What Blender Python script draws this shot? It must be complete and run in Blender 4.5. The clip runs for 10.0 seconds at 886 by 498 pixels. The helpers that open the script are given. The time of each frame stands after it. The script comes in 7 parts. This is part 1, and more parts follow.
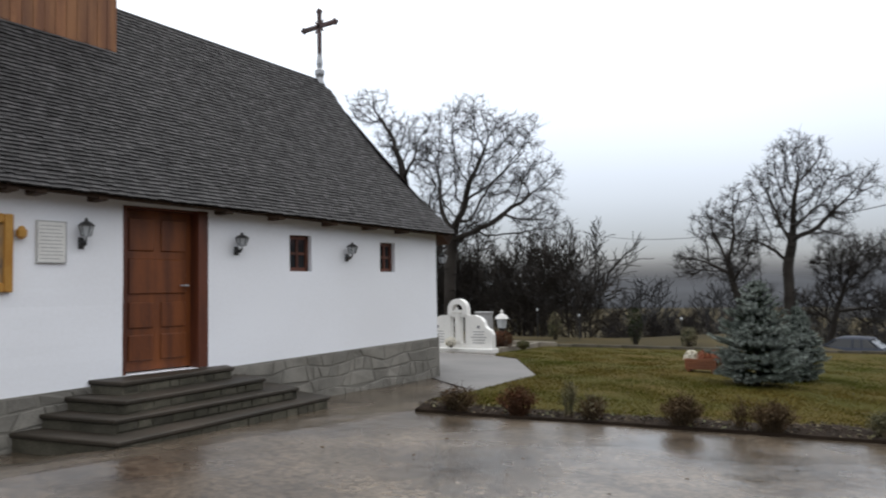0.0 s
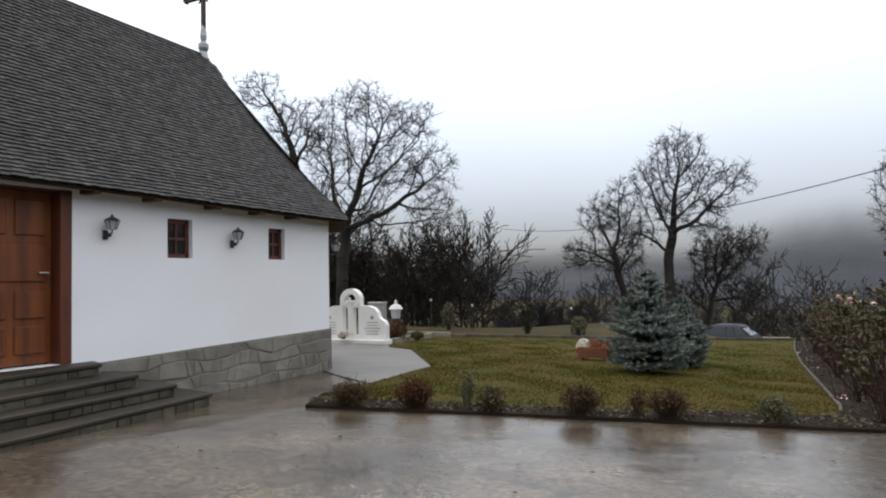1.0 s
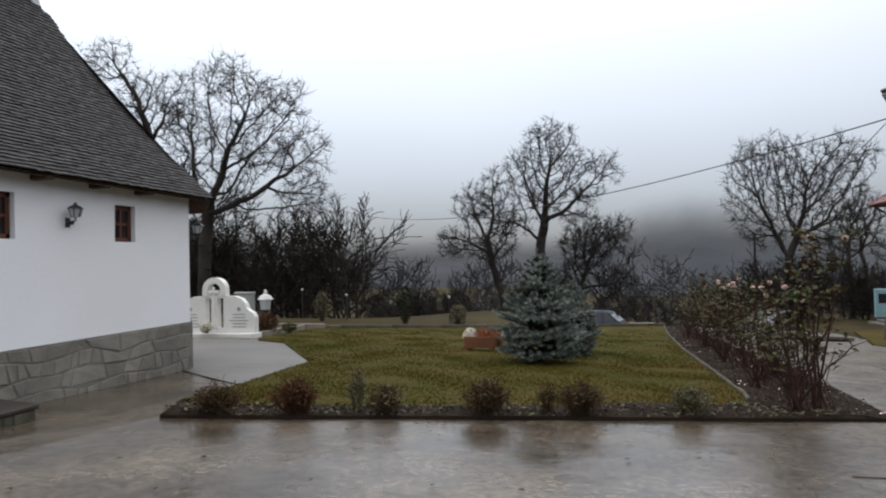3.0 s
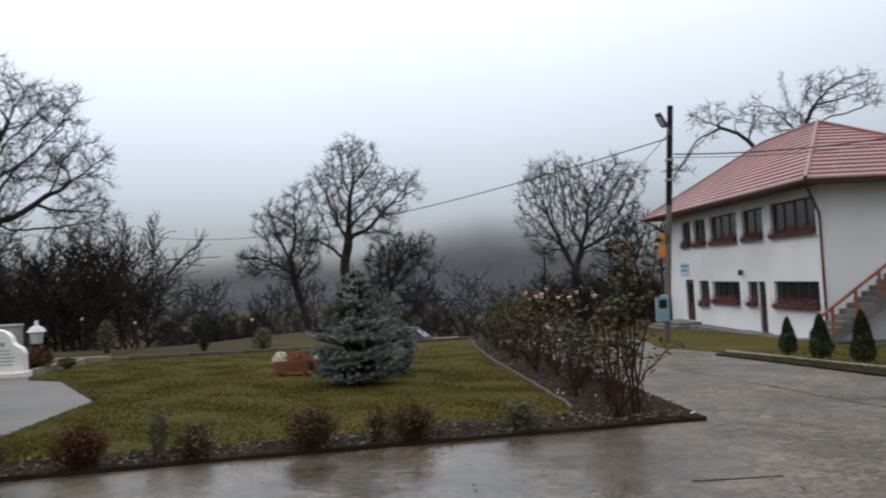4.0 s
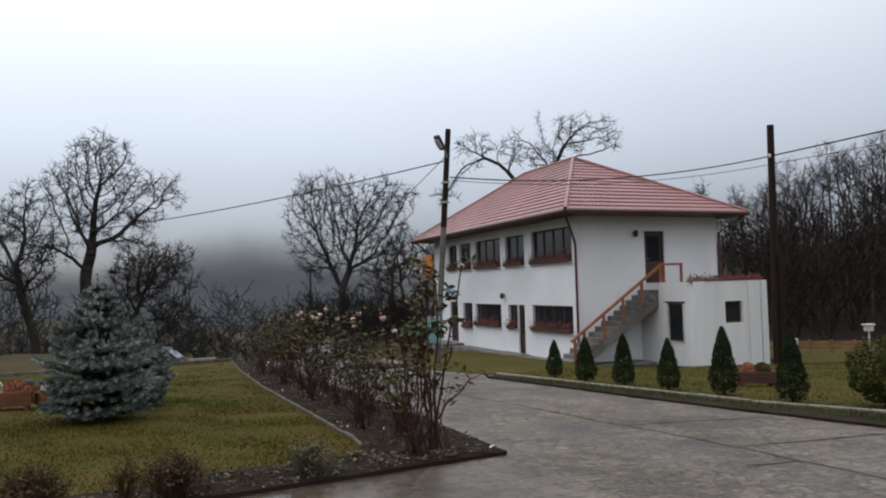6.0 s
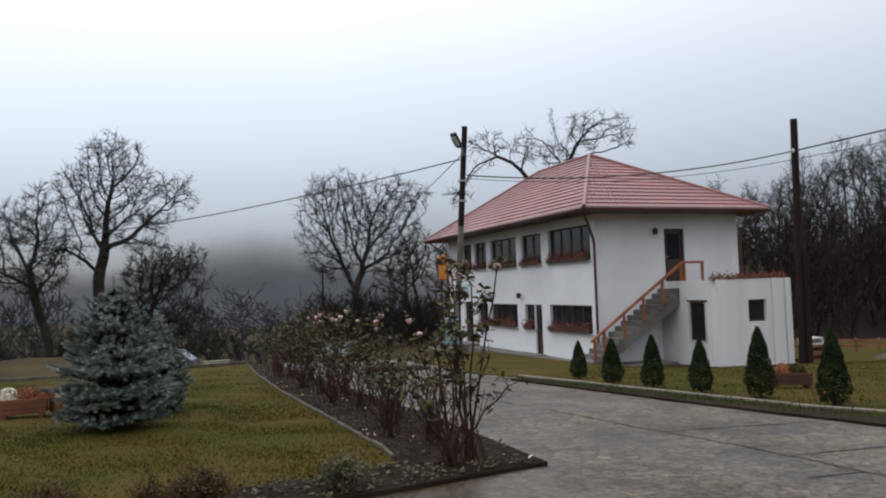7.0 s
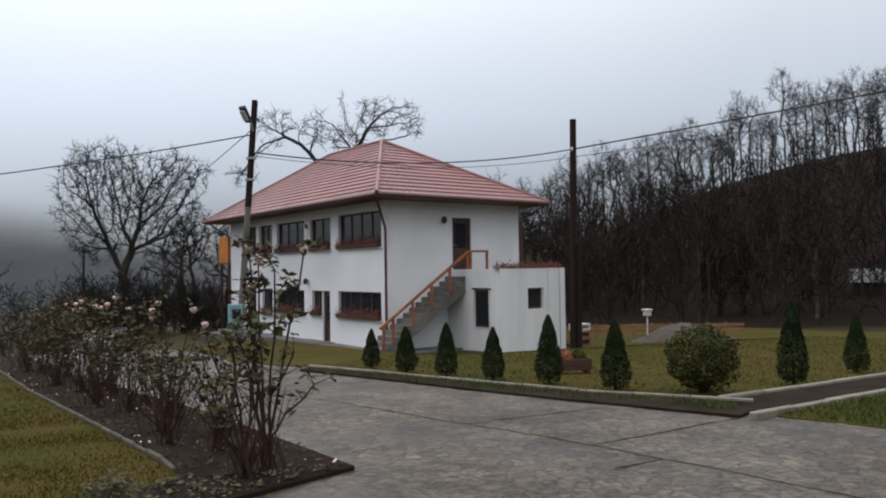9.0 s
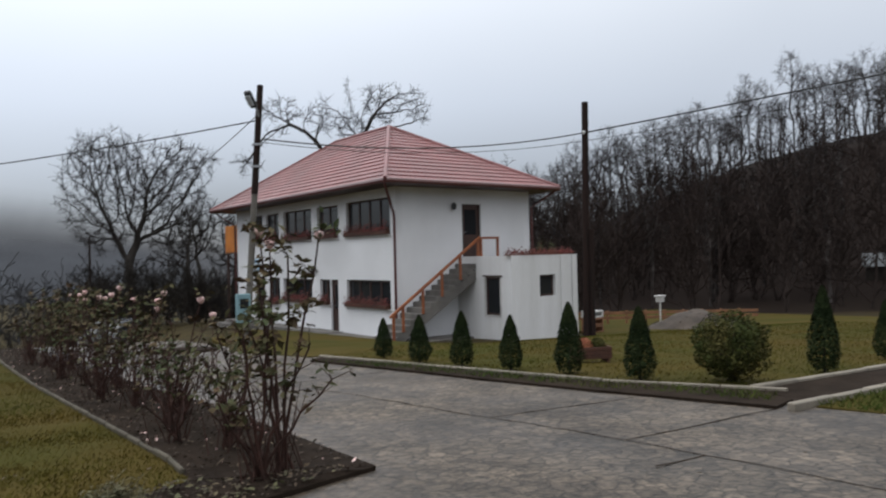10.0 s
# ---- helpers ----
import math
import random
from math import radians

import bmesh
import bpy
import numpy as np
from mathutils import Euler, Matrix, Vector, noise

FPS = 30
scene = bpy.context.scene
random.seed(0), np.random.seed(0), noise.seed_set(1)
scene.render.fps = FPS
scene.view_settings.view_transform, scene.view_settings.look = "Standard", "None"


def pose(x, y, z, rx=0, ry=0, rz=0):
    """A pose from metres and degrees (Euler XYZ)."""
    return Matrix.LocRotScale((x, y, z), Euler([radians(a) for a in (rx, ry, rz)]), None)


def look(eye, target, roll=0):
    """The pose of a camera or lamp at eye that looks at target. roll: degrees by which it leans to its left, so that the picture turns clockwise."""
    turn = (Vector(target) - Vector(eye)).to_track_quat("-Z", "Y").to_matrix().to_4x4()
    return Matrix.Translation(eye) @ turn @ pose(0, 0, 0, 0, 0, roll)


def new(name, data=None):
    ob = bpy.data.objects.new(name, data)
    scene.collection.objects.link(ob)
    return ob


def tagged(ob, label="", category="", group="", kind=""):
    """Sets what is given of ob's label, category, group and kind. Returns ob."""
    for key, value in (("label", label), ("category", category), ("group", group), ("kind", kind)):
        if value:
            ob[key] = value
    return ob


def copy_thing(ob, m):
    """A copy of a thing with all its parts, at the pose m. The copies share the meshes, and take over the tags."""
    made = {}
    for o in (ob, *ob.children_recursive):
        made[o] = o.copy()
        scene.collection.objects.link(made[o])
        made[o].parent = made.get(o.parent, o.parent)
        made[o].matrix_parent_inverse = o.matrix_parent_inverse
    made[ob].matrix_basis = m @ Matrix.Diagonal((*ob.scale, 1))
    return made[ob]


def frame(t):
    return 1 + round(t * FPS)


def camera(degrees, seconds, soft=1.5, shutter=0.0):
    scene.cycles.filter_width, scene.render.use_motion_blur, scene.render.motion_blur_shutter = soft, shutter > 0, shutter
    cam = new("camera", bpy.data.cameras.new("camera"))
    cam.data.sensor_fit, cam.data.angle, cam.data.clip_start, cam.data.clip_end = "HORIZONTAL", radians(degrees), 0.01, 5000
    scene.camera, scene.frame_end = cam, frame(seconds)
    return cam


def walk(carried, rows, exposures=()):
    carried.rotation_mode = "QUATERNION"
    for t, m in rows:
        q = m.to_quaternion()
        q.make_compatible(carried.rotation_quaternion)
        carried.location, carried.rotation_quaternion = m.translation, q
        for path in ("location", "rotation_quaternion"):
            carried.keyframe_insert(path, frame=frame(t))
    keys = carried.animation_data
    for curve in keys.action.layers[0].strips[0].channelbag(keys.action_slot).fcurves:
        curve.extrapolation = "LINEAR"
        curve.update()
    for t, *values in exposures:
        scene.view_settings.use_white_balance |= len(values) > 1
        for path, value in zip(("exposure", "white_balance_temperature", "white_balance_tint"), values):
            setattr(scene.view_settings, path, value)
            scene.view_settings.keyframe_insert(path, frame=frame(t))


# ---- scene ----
cam = camera(61.9, 10.0, soft=2.0, shutter=0.3)
PATH = [
    (0, (1.345, 6.099, 1.509), (0.165, 7.71, 1.619), -1.0),
    (0.5, (1.178, 6.239, 1.5), (0.172, 7.965, 1.593), -1.2),
    (1, (1.055, 6.46, 1.471), (0.12, 8.226, 1.552), -1.0),
    (1.5, (0.907, 6.656, 1.467), (0.018, 8.447, 1.508), -1.5),
    (2, (0.69, 6.849, 1.459), (-0.057, 8.703, 1.535), -1.8),
    (3.3, (0.246, 7.565, 1.377), (-0.268, 9.497, 1.415), -1.1),
    (3.5, (0.17, 7.657, 1.369), (-0.238, 9.615, 1.412), -1.2),
    (4, (0.0, 7.933, 1.375), (-0.079, 9.93, 1.454), -3.0),
    (4.5, (-0.066, 8.207, 1.365), (0.023, 10.204, 1.436), -2.6),
    (5, (-0.069, 8.509, 1.375), (0.229, 10.483, 1.494), -2.3),
    (5.5, (-0.152, 8.739, 1.37), (0.344, 10.674, 1.474), -0.9),
    (5.7, (-0.188, 8.838, 1.378), (0.373, 10.755, 1.478), -1.3),
    (6.8, (-0.296, 9.365, 1.424), (0.21, 11.297, 1.536), -2.3),
    (7, (-0.341, 9.444, 1.42), (0.185, 11.371, 1.524), -1.9),
    (7.5, (-0.472, 9.578, 1.439), (0.233, 11.448, 1.529), -2.5),
    (8, (-0.48, 9.775, 1.438), (0.426, 11.557, 1.503), -2.5),
    (8.5, (-0.381, 9.98, 1.444), (0.627, 11.706, 1.517), -2.6),
    (9, (-0.306, 10.179, 1.437), (0.752, 11.876, 1.488), -0.9),
    (9.5, (-0.282, 10.437, 1.429), (0.856, 12.079, 1.519), -2.9),
    (10, (-0.197, 10.664, 1.412), (0.848, 12.369, 1.431), -1.4),
]
EXPOSURES = [(0.0, 0.06, 6260, 10), (2.0, -0.08, 6260, 10), (3.5, -0.18, 6220, 10), (5.5, -0.26, 6160, 10), (7.5, -0.26, 6150, 10), (10.0, -0.24, 6150, 10)]
walk(cam, [(t, look(eye, target, roll)) for t, eye, target, roll in PATH], EXPOSURES)

# ---- light: a bright overcast sky with mist low over the valley, and a very soft sun behind the cloud ----
SUN_AZ, SUN_EL = radians(-35), radians(48)
world = bpy.data.worlds.new("overcast_sky")
scene.world = world
world.use_nodes = True
wn, wl = world.node_tree.nodes, world.node_tree.links
wn.clear()
w_out = wn.new("ShaderNodeOutputWorld")
w_sky = wn.new("ShaderNodeTexSky")
w_sky.sky_type, w_sky.sun_disc = "NISHITA", False
w_sky.sun_elevation, w_sky.sun_rotation = SUN_EL, SUN_AZ
w_sky.air_density, w_sky.dust_density = 1.2, 0.6
w_bg = wn.new("ShaderNodeBackground")
w_bg.inputs["Strength"].default_value = 0.012
wl.new(w_sky.outputs[0], w_bg.inputs["Color"])
w_tc = wn.new("ShaderNodeTexCoord")
w_sep = wn.new("ShaderNodeSeparateXYZ")
wl.new(w_tc.outputs["Generated"], w_sep.inputs[0])
w_ramp = wn.new("ShaderNodeValToRGB")
SKY = [(0.0, (0.12, 0.125, 0.14)), (0.485, (0.13, 0.135, 0.15)), (0.505, (0.17, 0.178, 0.195)), (0.528, (0.33, 0.345, 0.375)), (0.557, (0.53, 0.555, 0.60)),
       (0.60, (0.74, 0.775, 0.835)), (0.645, (0.90, 0.93, 0.97)), (0.78, (1.45, 1.44, 1.42)), (1.0, (1.9, 1.86, 1.8))]
for i, (at, c) in enumerate(SKY):
    el = w_ramp.color_ramp.elements[i] if i < 2 else w_ramp.color_ramp.elements.new(at)
    el.position, el.color = at, (*c, 1)
w_noise = wn.new("ShaderNodeTexNoise")
w_noise.inputs["Scale"].default_value, w_noise.inputs["Detail"].default_value = 1.6, 3.0
wl.new(w_tc.outputs["Generated"], w_noise.inputs["Vector"])
# elevation, wavering a little with the cloud
w_a = wn.new("ShaderNodeMath"); w_a.operation = "MULTIPLY_ADD"
w_a.inputs[1].default_value, w_a.inputs[2].default_value = 0.5, 0.48
wl.new(w_sep.outputs["Z"], w_a.inputs[0])
w_b = wn.new("ShaderNodeMath"); w_b.operation = "MULTIPLY_ADD"
w_b.inputs[1].default_value = 0.04
wl.new(w_noise.outputs[0], w_b.inputs[0]); wl.new(w_a.outputs[0], w_b.inputs[2])
wl.new(w_b.outputs[0], w_ramp.inputs[0])
# the cloud is thinner and whiter towards the hidden sun
w_dot = wn.new("ShaderNodeVectorMath"); w_dot.operation = "DOT_PRODUCT"
w_dot.inputs[1].default_value = (math.sin(SUN_AZ) * math.cos(SUN_EL), math.cos(SUN_AZ) * math.cos(SUN_EL), math.sin(SUN_EL))
wl.new(w_tc.outputs["Generated"], w_dot.inputs[0])
w_map = wn.new("ShaderNodeMapRange")
w_map.inputs["From Min"].default_value, w_map.inputs["From Max"].default_value = 0.2, 1.0
w_map.inputs["To Min"].default_value, w_map.inputs["To Max"].default_value = 0.9, 1.3
wl.new(w_dot.outputs["Value"], w_map.inputs[0])
w_bg2 = wn.new("ShaderNodeBackground")
wl.new(w_ramp.outputs[0], w_bg2.inputs["Color"]); wl.new(w_map.outputs[0], w_bg2.inputs["Strength"])
w_add = wn.new("ShaderNodeAddShader")
wl.new(w_bg.outputs[0], w_add.inputs[0]); wl.new(w_bg2.outputs[0], w_add.inputs[1])
wl.new(w_add.outputs[0], w_out.inputs[0])

sun_data = bpy.data.lights.new("sun", "SUN")
sun_data.energy, sun_data.angle, sun_data.color = 0.5, radians(40), (1.0, 0.97, 0.93)
sun = new("sun", sun_data)
sun.matrix_world = look((math.sin(SUN_AZ) * math.cos(SUN_EL) * 50, math.cos(SUN_AZ) * math.cos(SUN_EL) * 50, math.sin(SUN_EL) * 50), (0, 0, 0))


# ---- materials ----
def mat(name, color, rough=0.7, color2=None, scale=8.0, grain=60.0, bump=0.2, metal=0.0, spread=0.5, coords="Object", random_tint=0.0,
        stretch=(1, 1, 1), spec=0.5, island=False):
    """A surface whose colour wavers between two shades at two scales, with fine relief."""
    m = bpy.data.materials.new(name)
    m.use_nodes = True
    nt = m.node_tree
    b = nt.nodes["Principled BSDF"]
    c2 = color2 or tuple(v * 0.72 for v in color)
    tc = nt.nodes.new("ShaderNodeTexCoord")
    mp = nt.nodes.new("ShaderNodeMapping")
    mp.inputs["Scale"].default_value = stretch
    nt.links.new(tc.outputs[coords], mp.inputs["Vector"])
    n1, n2 = nt.nodes.new("ShaderNodeTexNoise"), nt.nodes.new("ShaderNodeTexNoise")
    n1.inputs["Scale"].default_value, n1.inputs["Detail"].default_value = scale * 0.35, 5.0
    n2.inputs["Scale"].default_value, n2.inputs["Detail"].default_value = grain, 3.0
    for n in (n1, n2):
        nt.links.new(mp.outputs[0], n.inputs["Vector"])
    add = nt.nodes.new("ShaderNodeMath"); add.operation = "MULTIPLY_ADD"
    add.inputs[1].default_value = 0.45
    nt.links.new(n2.outputs[0], add.inputs[0]); nt.links.new(n1.outputs[0], add.inputs[2])
    mr = nt.nodes.new("ShaderNodeMapRange")
    mr.inputs["From Min"].default_value, mr.inputs["From Max"].default_value = 0.72 - 0.3 * spread, 0.72 + 0.3 * spread
    nt.links.new(add.outputs[0], mr.inputs[0])
    mix = nt.nodes.new("ShaderNodeMix"); mix.data_type = "RGBA"
    mix.inputs["A"].default_value, mix.inputs["B"].default_value = (*color, 1), (*c2, 1)
    nt.links.new(mr.outputs[0], mix.inputs["Factor"])
    out = mix.outputs["Result"]
    if random_tint:
        src = nt.nodes.new("ShaderNodeNewGeometry").outputs["Random Per Island"] if island else nt.nodes.new("ShaderNodeObjectInfo").outputs["Random"]
        r = nt.nodes.new("ShaderNodeMapRange")
        r.inputs["To Min"].default_value, r.inputs["To Max"].default_value = 1 - random_tint, 1 + random_tint
        nt.links.new(src, r.inputs[0])
        hsv = nt.nodes.new("ShaderNodeHueSaturation")
        nt.links.new(r.outputs[0], hsv.inputs["Value"]); nt.links.new(out, hsv.inputs["Color"])
        out = hsv.outputs[0]
    nt.links.new(out, b.inputs["Base Color"])
    b.inputs["Roughness"].default_value, b.inputs["Metallic"].default_value = rough, metal
    b.inputs["Specular IOR Level"].default_value = spec
    if bump:
        bp = nt.nodes.new("ShaderNodeBump")
        bp.inputs["Strength"].default_value, bp.inputs["Distance"].default_value = bump, 0.01
        nt.links.new(add.outputs[0], bp.inputs["Height"]); nt.links.new(bp.outputs[0], b.inputs["Normal"])
    return m


def wet_concrete():
    """Concrete under a film of rain: trowelled smooth before the church, stamped into flagstones towards the house."""
    m = mat("wet_stamped_concrete", (0.124, 0.098, 0.071), 0.3, (0.060, 0.046, 0.033), 2.0, 30, 0.0, spread=0.9)
    nt, b = m.node_tree, m.node_tree.nodes["Principled BSDF"]

    def node(kind, **values):
        n = nt.nodes.new(kind)
        for k, v in values.items():
            n.inputs[k.replace("_", " ")].default_value = v
        return n

    tc = node("ShaderNodeTexCoord")
    nz, pu, fine = node("ShaderNodeTexNoise", Scale=9.0, Detail=6.0), node("ShaderNodeTexNoise", Scale=0.5, Detail=5.0), node("ShaderNodeTexNoise", Scale=3.5, Detail=4.0)
    for n in (nz, pu, fine):
        nt.links.new(tc.outputs["Object"], n.inputs["Vector"])
    warp = nt.nodes.new("ShaderNodeMix"); warp.data_type = "VECTOR"; warp.inputs["Factor"].default_value = 0.12
    nt.links.new(tc.outputs["Object"], warp.inputs["A"]); nt.links.new(nz.outputs["Color"], warp.inputs["B"])
    vo, cell = node("ShaderNodeTexVoronoi", Scale=6.4), node("ShaderNodeTexVoronoi", Scale=6.4)
    vo.feature = "DISTANCE_TO_EDGE"
    for n in (vo, cell):
        nt.links.new(warp.outputs["Result"], n.inputs["Vector"])
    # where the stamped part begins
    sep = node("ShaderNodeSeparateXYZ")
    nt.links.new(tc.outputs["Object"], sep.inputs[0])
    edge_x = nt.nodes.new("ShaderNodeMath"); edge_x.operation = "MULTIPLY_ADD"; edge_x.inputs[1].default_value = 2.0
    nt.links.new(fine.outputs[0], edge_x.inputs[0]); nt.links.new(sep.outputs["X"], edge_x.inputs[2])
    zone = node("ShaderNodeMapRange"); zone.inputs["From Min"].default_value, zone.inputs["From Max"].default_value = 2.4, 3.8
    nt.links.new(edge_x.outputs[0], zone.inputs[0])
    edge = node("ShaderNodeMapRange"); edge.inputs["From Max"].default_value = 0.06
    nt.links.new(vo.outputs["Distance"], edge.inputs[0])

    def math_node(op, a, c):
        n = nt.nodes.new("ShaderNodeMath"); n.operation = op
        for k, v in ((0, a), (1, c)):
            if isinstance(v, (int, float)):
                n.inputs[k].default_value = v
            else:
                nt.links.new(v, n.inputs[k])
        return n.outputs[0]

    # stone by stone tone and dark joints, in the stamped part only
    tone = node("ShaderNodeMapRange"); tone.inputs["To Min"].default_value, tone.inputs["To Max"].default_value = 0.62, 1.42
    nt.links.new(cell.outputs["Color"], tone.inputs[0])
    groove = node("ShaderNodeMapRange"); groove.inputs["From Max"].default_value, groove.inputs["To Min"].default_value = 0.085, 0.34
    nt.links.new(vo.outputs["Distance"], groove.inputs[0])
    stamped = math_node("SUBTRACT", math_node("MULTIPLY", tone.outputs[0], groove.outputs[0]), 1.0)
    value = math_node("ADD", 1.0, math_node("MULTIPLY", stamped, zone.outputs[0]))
    # blotches of old dirt and damp
    blot = node("ShaderNodeTexNoise", Scale=1.1, Detail=9.0, Roughness=0.68)
    nt.links.new(tc.outputs["Object"], blot.inputs["Vector"])
    dirt = node("ShaderNodeMapRange"); dirt.inputs["From Min"].default_value, dirt.inputs["From Max"].default_value = 0.36, 0.62
    dirt.inputs["To Min"].default_value, dirt.inputs["To Max"].default_value = 0.55, 1.22
    nt.links.new(blot.outputs[0], dirt.inputs[0])
    speck = node("ShaderNodeTexNoise", Scale=16.0, Detail=5.0, Roughness=0.7)
    nt.links.new(tc.outputs["Object"], speck.inputs["Vector"])
    grit = node("ShaderNodeMapRange"); grit.inputs["From Min"].default_value, grit.inputs["From Max"].default_value = 0.38, 0.64
    grit.inputs["To Min"].default_value, grit.inputs["To Max"].default_value = 0.45, 1.5
    nt.links.new(speck.outputs[0], grit.inputs[0])
    value = math_node("MULTIPLY", math_node("MULTIPLY", value, dirt.outputs[0]), grit.outputs[0])
    hsv = node("ShaderNodeHueSaturation")
    nt.links.new(b.inputs["Base Color"].links[0].from_socket, hsv.inputs["Color"]); nt.links.new(value, hsv.inputs["Value"]); nt.links.new(hsv.outputs[0], b.inputs["Base Color"])
    wet = node("ShaderNodeMapRange")
    wet.inputs["From Min"].default_value, wet.inputs["From Max"].default_value = 0.40, 0.60
    wet.inputs["To Min"].default_value, wet.inputs["To Max"].default_value = 0.36, 0.15
    nt.links.new(pu.outputs[0], wet.inputs[0])
    nt.links.new(math_node("ADD", wet.outputs[0], math_node("MULTIPLY", zone.outputs[0], 0.32)), b.inputs["Roughness"])
    relief = math_node("ADD", math_node("MULTIPLY", nz.outputs[0], 0.35), math_node("MULTIPLY", math_node("ADD", edge.outputs[0], math_node("MULTIPLY", nz.outputs[0], 1.8)), zone.outputs[0]))
    relief = math_node("ADD", relief, math_node("MULTIPLY", fine.outputs[0], 1.3))
    relief = math_node("ADD", relief, math_node("MULTIPLY", blot.outputs[0], 1.2))
    bp = node("ShaderNodeBump"); bp.inputs["Strength"].default_value, bp.inputs["Distance"].default_value = 0.34, 0.014
    nt.links.new(relief, bp.inputs["Height"]); nt.links.new(bp.outputs[0], b.inputs["Normal"])
    b.inputs["Specular IOR Level"].default_value = 0.42
    return m


def glass_mat(name, tint=(0.05, 0.055, 0.06), rough=0.05):
    m = bpy.data.materials.new(name)
    m.use_nodes = True
    b = m.node_tree.nodes["Principled BSDF"]
    b.inputs["Base Color"].default_value, b.inputs["Roughness"].default_value = (*tint, 1), rough
    b.inputs["IOR"].default_value = 1.5
    nz = m.node_tree.nodes.new("ShaderNodeTexNoise"); nz.inputs["Scale"].default_value = 3.0
    bp = m.node_tree.nodes.new("ShaderNodeBump"); bp.inputs["Strength"].default_value, bp.inputs["Distance"].default_value = 0.05, 0.01
    m.node_tree.links.new(nz.outputs[0], bp.inputs["Height"]); m.node_tree.links.new(bp.outputs[0], b.inputs["Normal"])
    return m


M_PAVE = wet_concrete()
M_PATH = mat("pale_wet_concrete_path", (0.098, 0.090, 0.083), 0.5, (0.064, 0.059, 0.055), 2.5, 50, 0.15)
M_EARTH = mat("rough_meadow_earth", (0.064, 0.050, 0.022), 0.95, (0.036, 0.030, 0.016), 1.2, 12, 0.5, spec=0.05)
# forest ground blends to near-black: leaf mould, plus tree shade put into the colour
_nt = M_EARTH.node_tree
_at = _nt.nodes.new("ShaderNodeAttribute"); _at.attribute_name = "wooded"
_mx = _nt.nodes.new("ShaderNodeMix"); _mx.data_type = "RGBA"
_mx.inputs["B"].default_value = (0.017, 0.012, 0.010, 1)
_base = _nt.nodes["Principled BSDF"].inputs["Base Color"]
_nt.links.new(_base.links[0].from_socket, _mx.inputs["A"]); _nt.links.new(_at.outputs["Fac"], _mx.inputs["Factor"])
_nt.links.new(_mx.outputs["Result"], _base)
M_LAWN = mat("wet_lawn_ground", (0.044, 0.045, 0.0085), 0.9, (0.073, 0.052, 0.0135), 1.3, 25, 0.2, spread=0.7, spec=0.05)
M_GRASS = mat("grass_blades", (0.060, 0.067, 0.0125), 0.85, (0.104, 0.075, 0.019), 1.1, 5, 0.0, random_tint=0.08, island=True, spec=0.04)
M_GREENGRASS = mat("fresh_green_blades", (0.040, 0.066, 0.014), 0.85, (0.066, 0.070, 0.018), 1.1, 5, 0.0, random_tint=0.1, island=True, spec=0.04)
M_SOIL = mat("wet_dark_soil", (0.018, 0.013, 0.0095), 0.9, (0.031, 0.0225, 0.0165), 8, 60, 0.9, spec=0.05)
M_EDGING = mat("mossy_edging_stone", (0.12, 0.105, 0.08), 0.8, (0.06, 0.055, 0.04), 6, 60, 0.4, random_tint=0.2, spec=0.2)
M_KERB = mat("weathered_kerb_stone", (0.26, 0.228, 0.178), 0.75, (0.15, 0.132, 0.104), 4, 60, 0.4, random_tint=0.12)
M_PLASTER = mat("white_lime_plaster", (0.87, 0.885, 0.93), 0.9, (0.82, 0.83, 0.865), 1.3, 25, 0.25)
M_STONE = mat("grey_rubble_stone", (0.225, 0.212, 0.185), 0.6, (0.135, 0.127, 0.110), 6, 50, 0.6, random_tint=0.14)
M_MORTAR = mat("grey_mortar", (0.20, 0.19, 0.165), 0.85, (0.125, 0.118, 0.102), 4, 60, 0.6)
M_MOSSTONE = mat("mossy_wet_step_stone", (0.105, 0.096, 0.072), 0.65, (0.036, 0.033, 0.022), 5, 40, 0.6, random_tint=0.35, spec=0.3)
M_STEP = mat("wet_step_slab", (0.048, 0.038, 0.028), 0.6, (0.020, 0.017, 0.012), 3, 45, 0.4, spec=0.3)
M_SHINGLE = mat("weathered_grey_shingle", (0.042, 0.040, 0.041), 0.75, (0.019, 0.018, 0.019), 3, 40, 0.5, random_tint=0.55, spec=0.35, island=True, stretch=(1, 6, 6))
M_SHINGLE_ONE = mat("weathered_grey_shingle_single", (0.042, 0.040, 0.041), 0.75, (0.019, 0.018, 0.019), 3, 40, 0.5, random_tint=0.55, spec=0.35, stretch=(1, 6, 6))
M_DOOR = mat("varnished_reddish_oak", (0.20, 0.058, 0.012), 0.5, (0.085, 0.022, 0.006), 3, 40, 0.15, stretch=(6, 6, 0.6))
M_DOORFRAME = mat("dark_red_brown_frame", (0.125, 0.034, 0.014), 0.5, (0.07, 0.019, 0.008), 5, 40, 0.2, stretch=(6, 6, 0.6))
M_TOWERWOOD = mat("orange_brown_boards", (0.27, 0.115, 0.04), 0.6, (0.15, 0.055, 0.02), 4, 40, 0.3, stretch=(5, 5, 0.5), random_tint=0.2)
M_RAIL = mat("red_brown_stained_rail", (0.30, 0.10, 0.035), 0.5, (0.19, 0.055, 0.02), 5, 40, 0.2)
M_BEAM = mat("dark_rafter_wood", (0.08, 0.045, 0.025), 0.8, (0.04, 0.022, 0.013), 6, 50, 0.3)
M_BLACK = mat("black_painted_iron", (0.015, 0.015, 0.016), 0.45, (0.03, 0.03, 0.03), 8, 60, 0.1)
M_LAMPGLASS = glass_mat("frosted_lantern_glass", (0.42, 0.44, 0.46), 0.25)
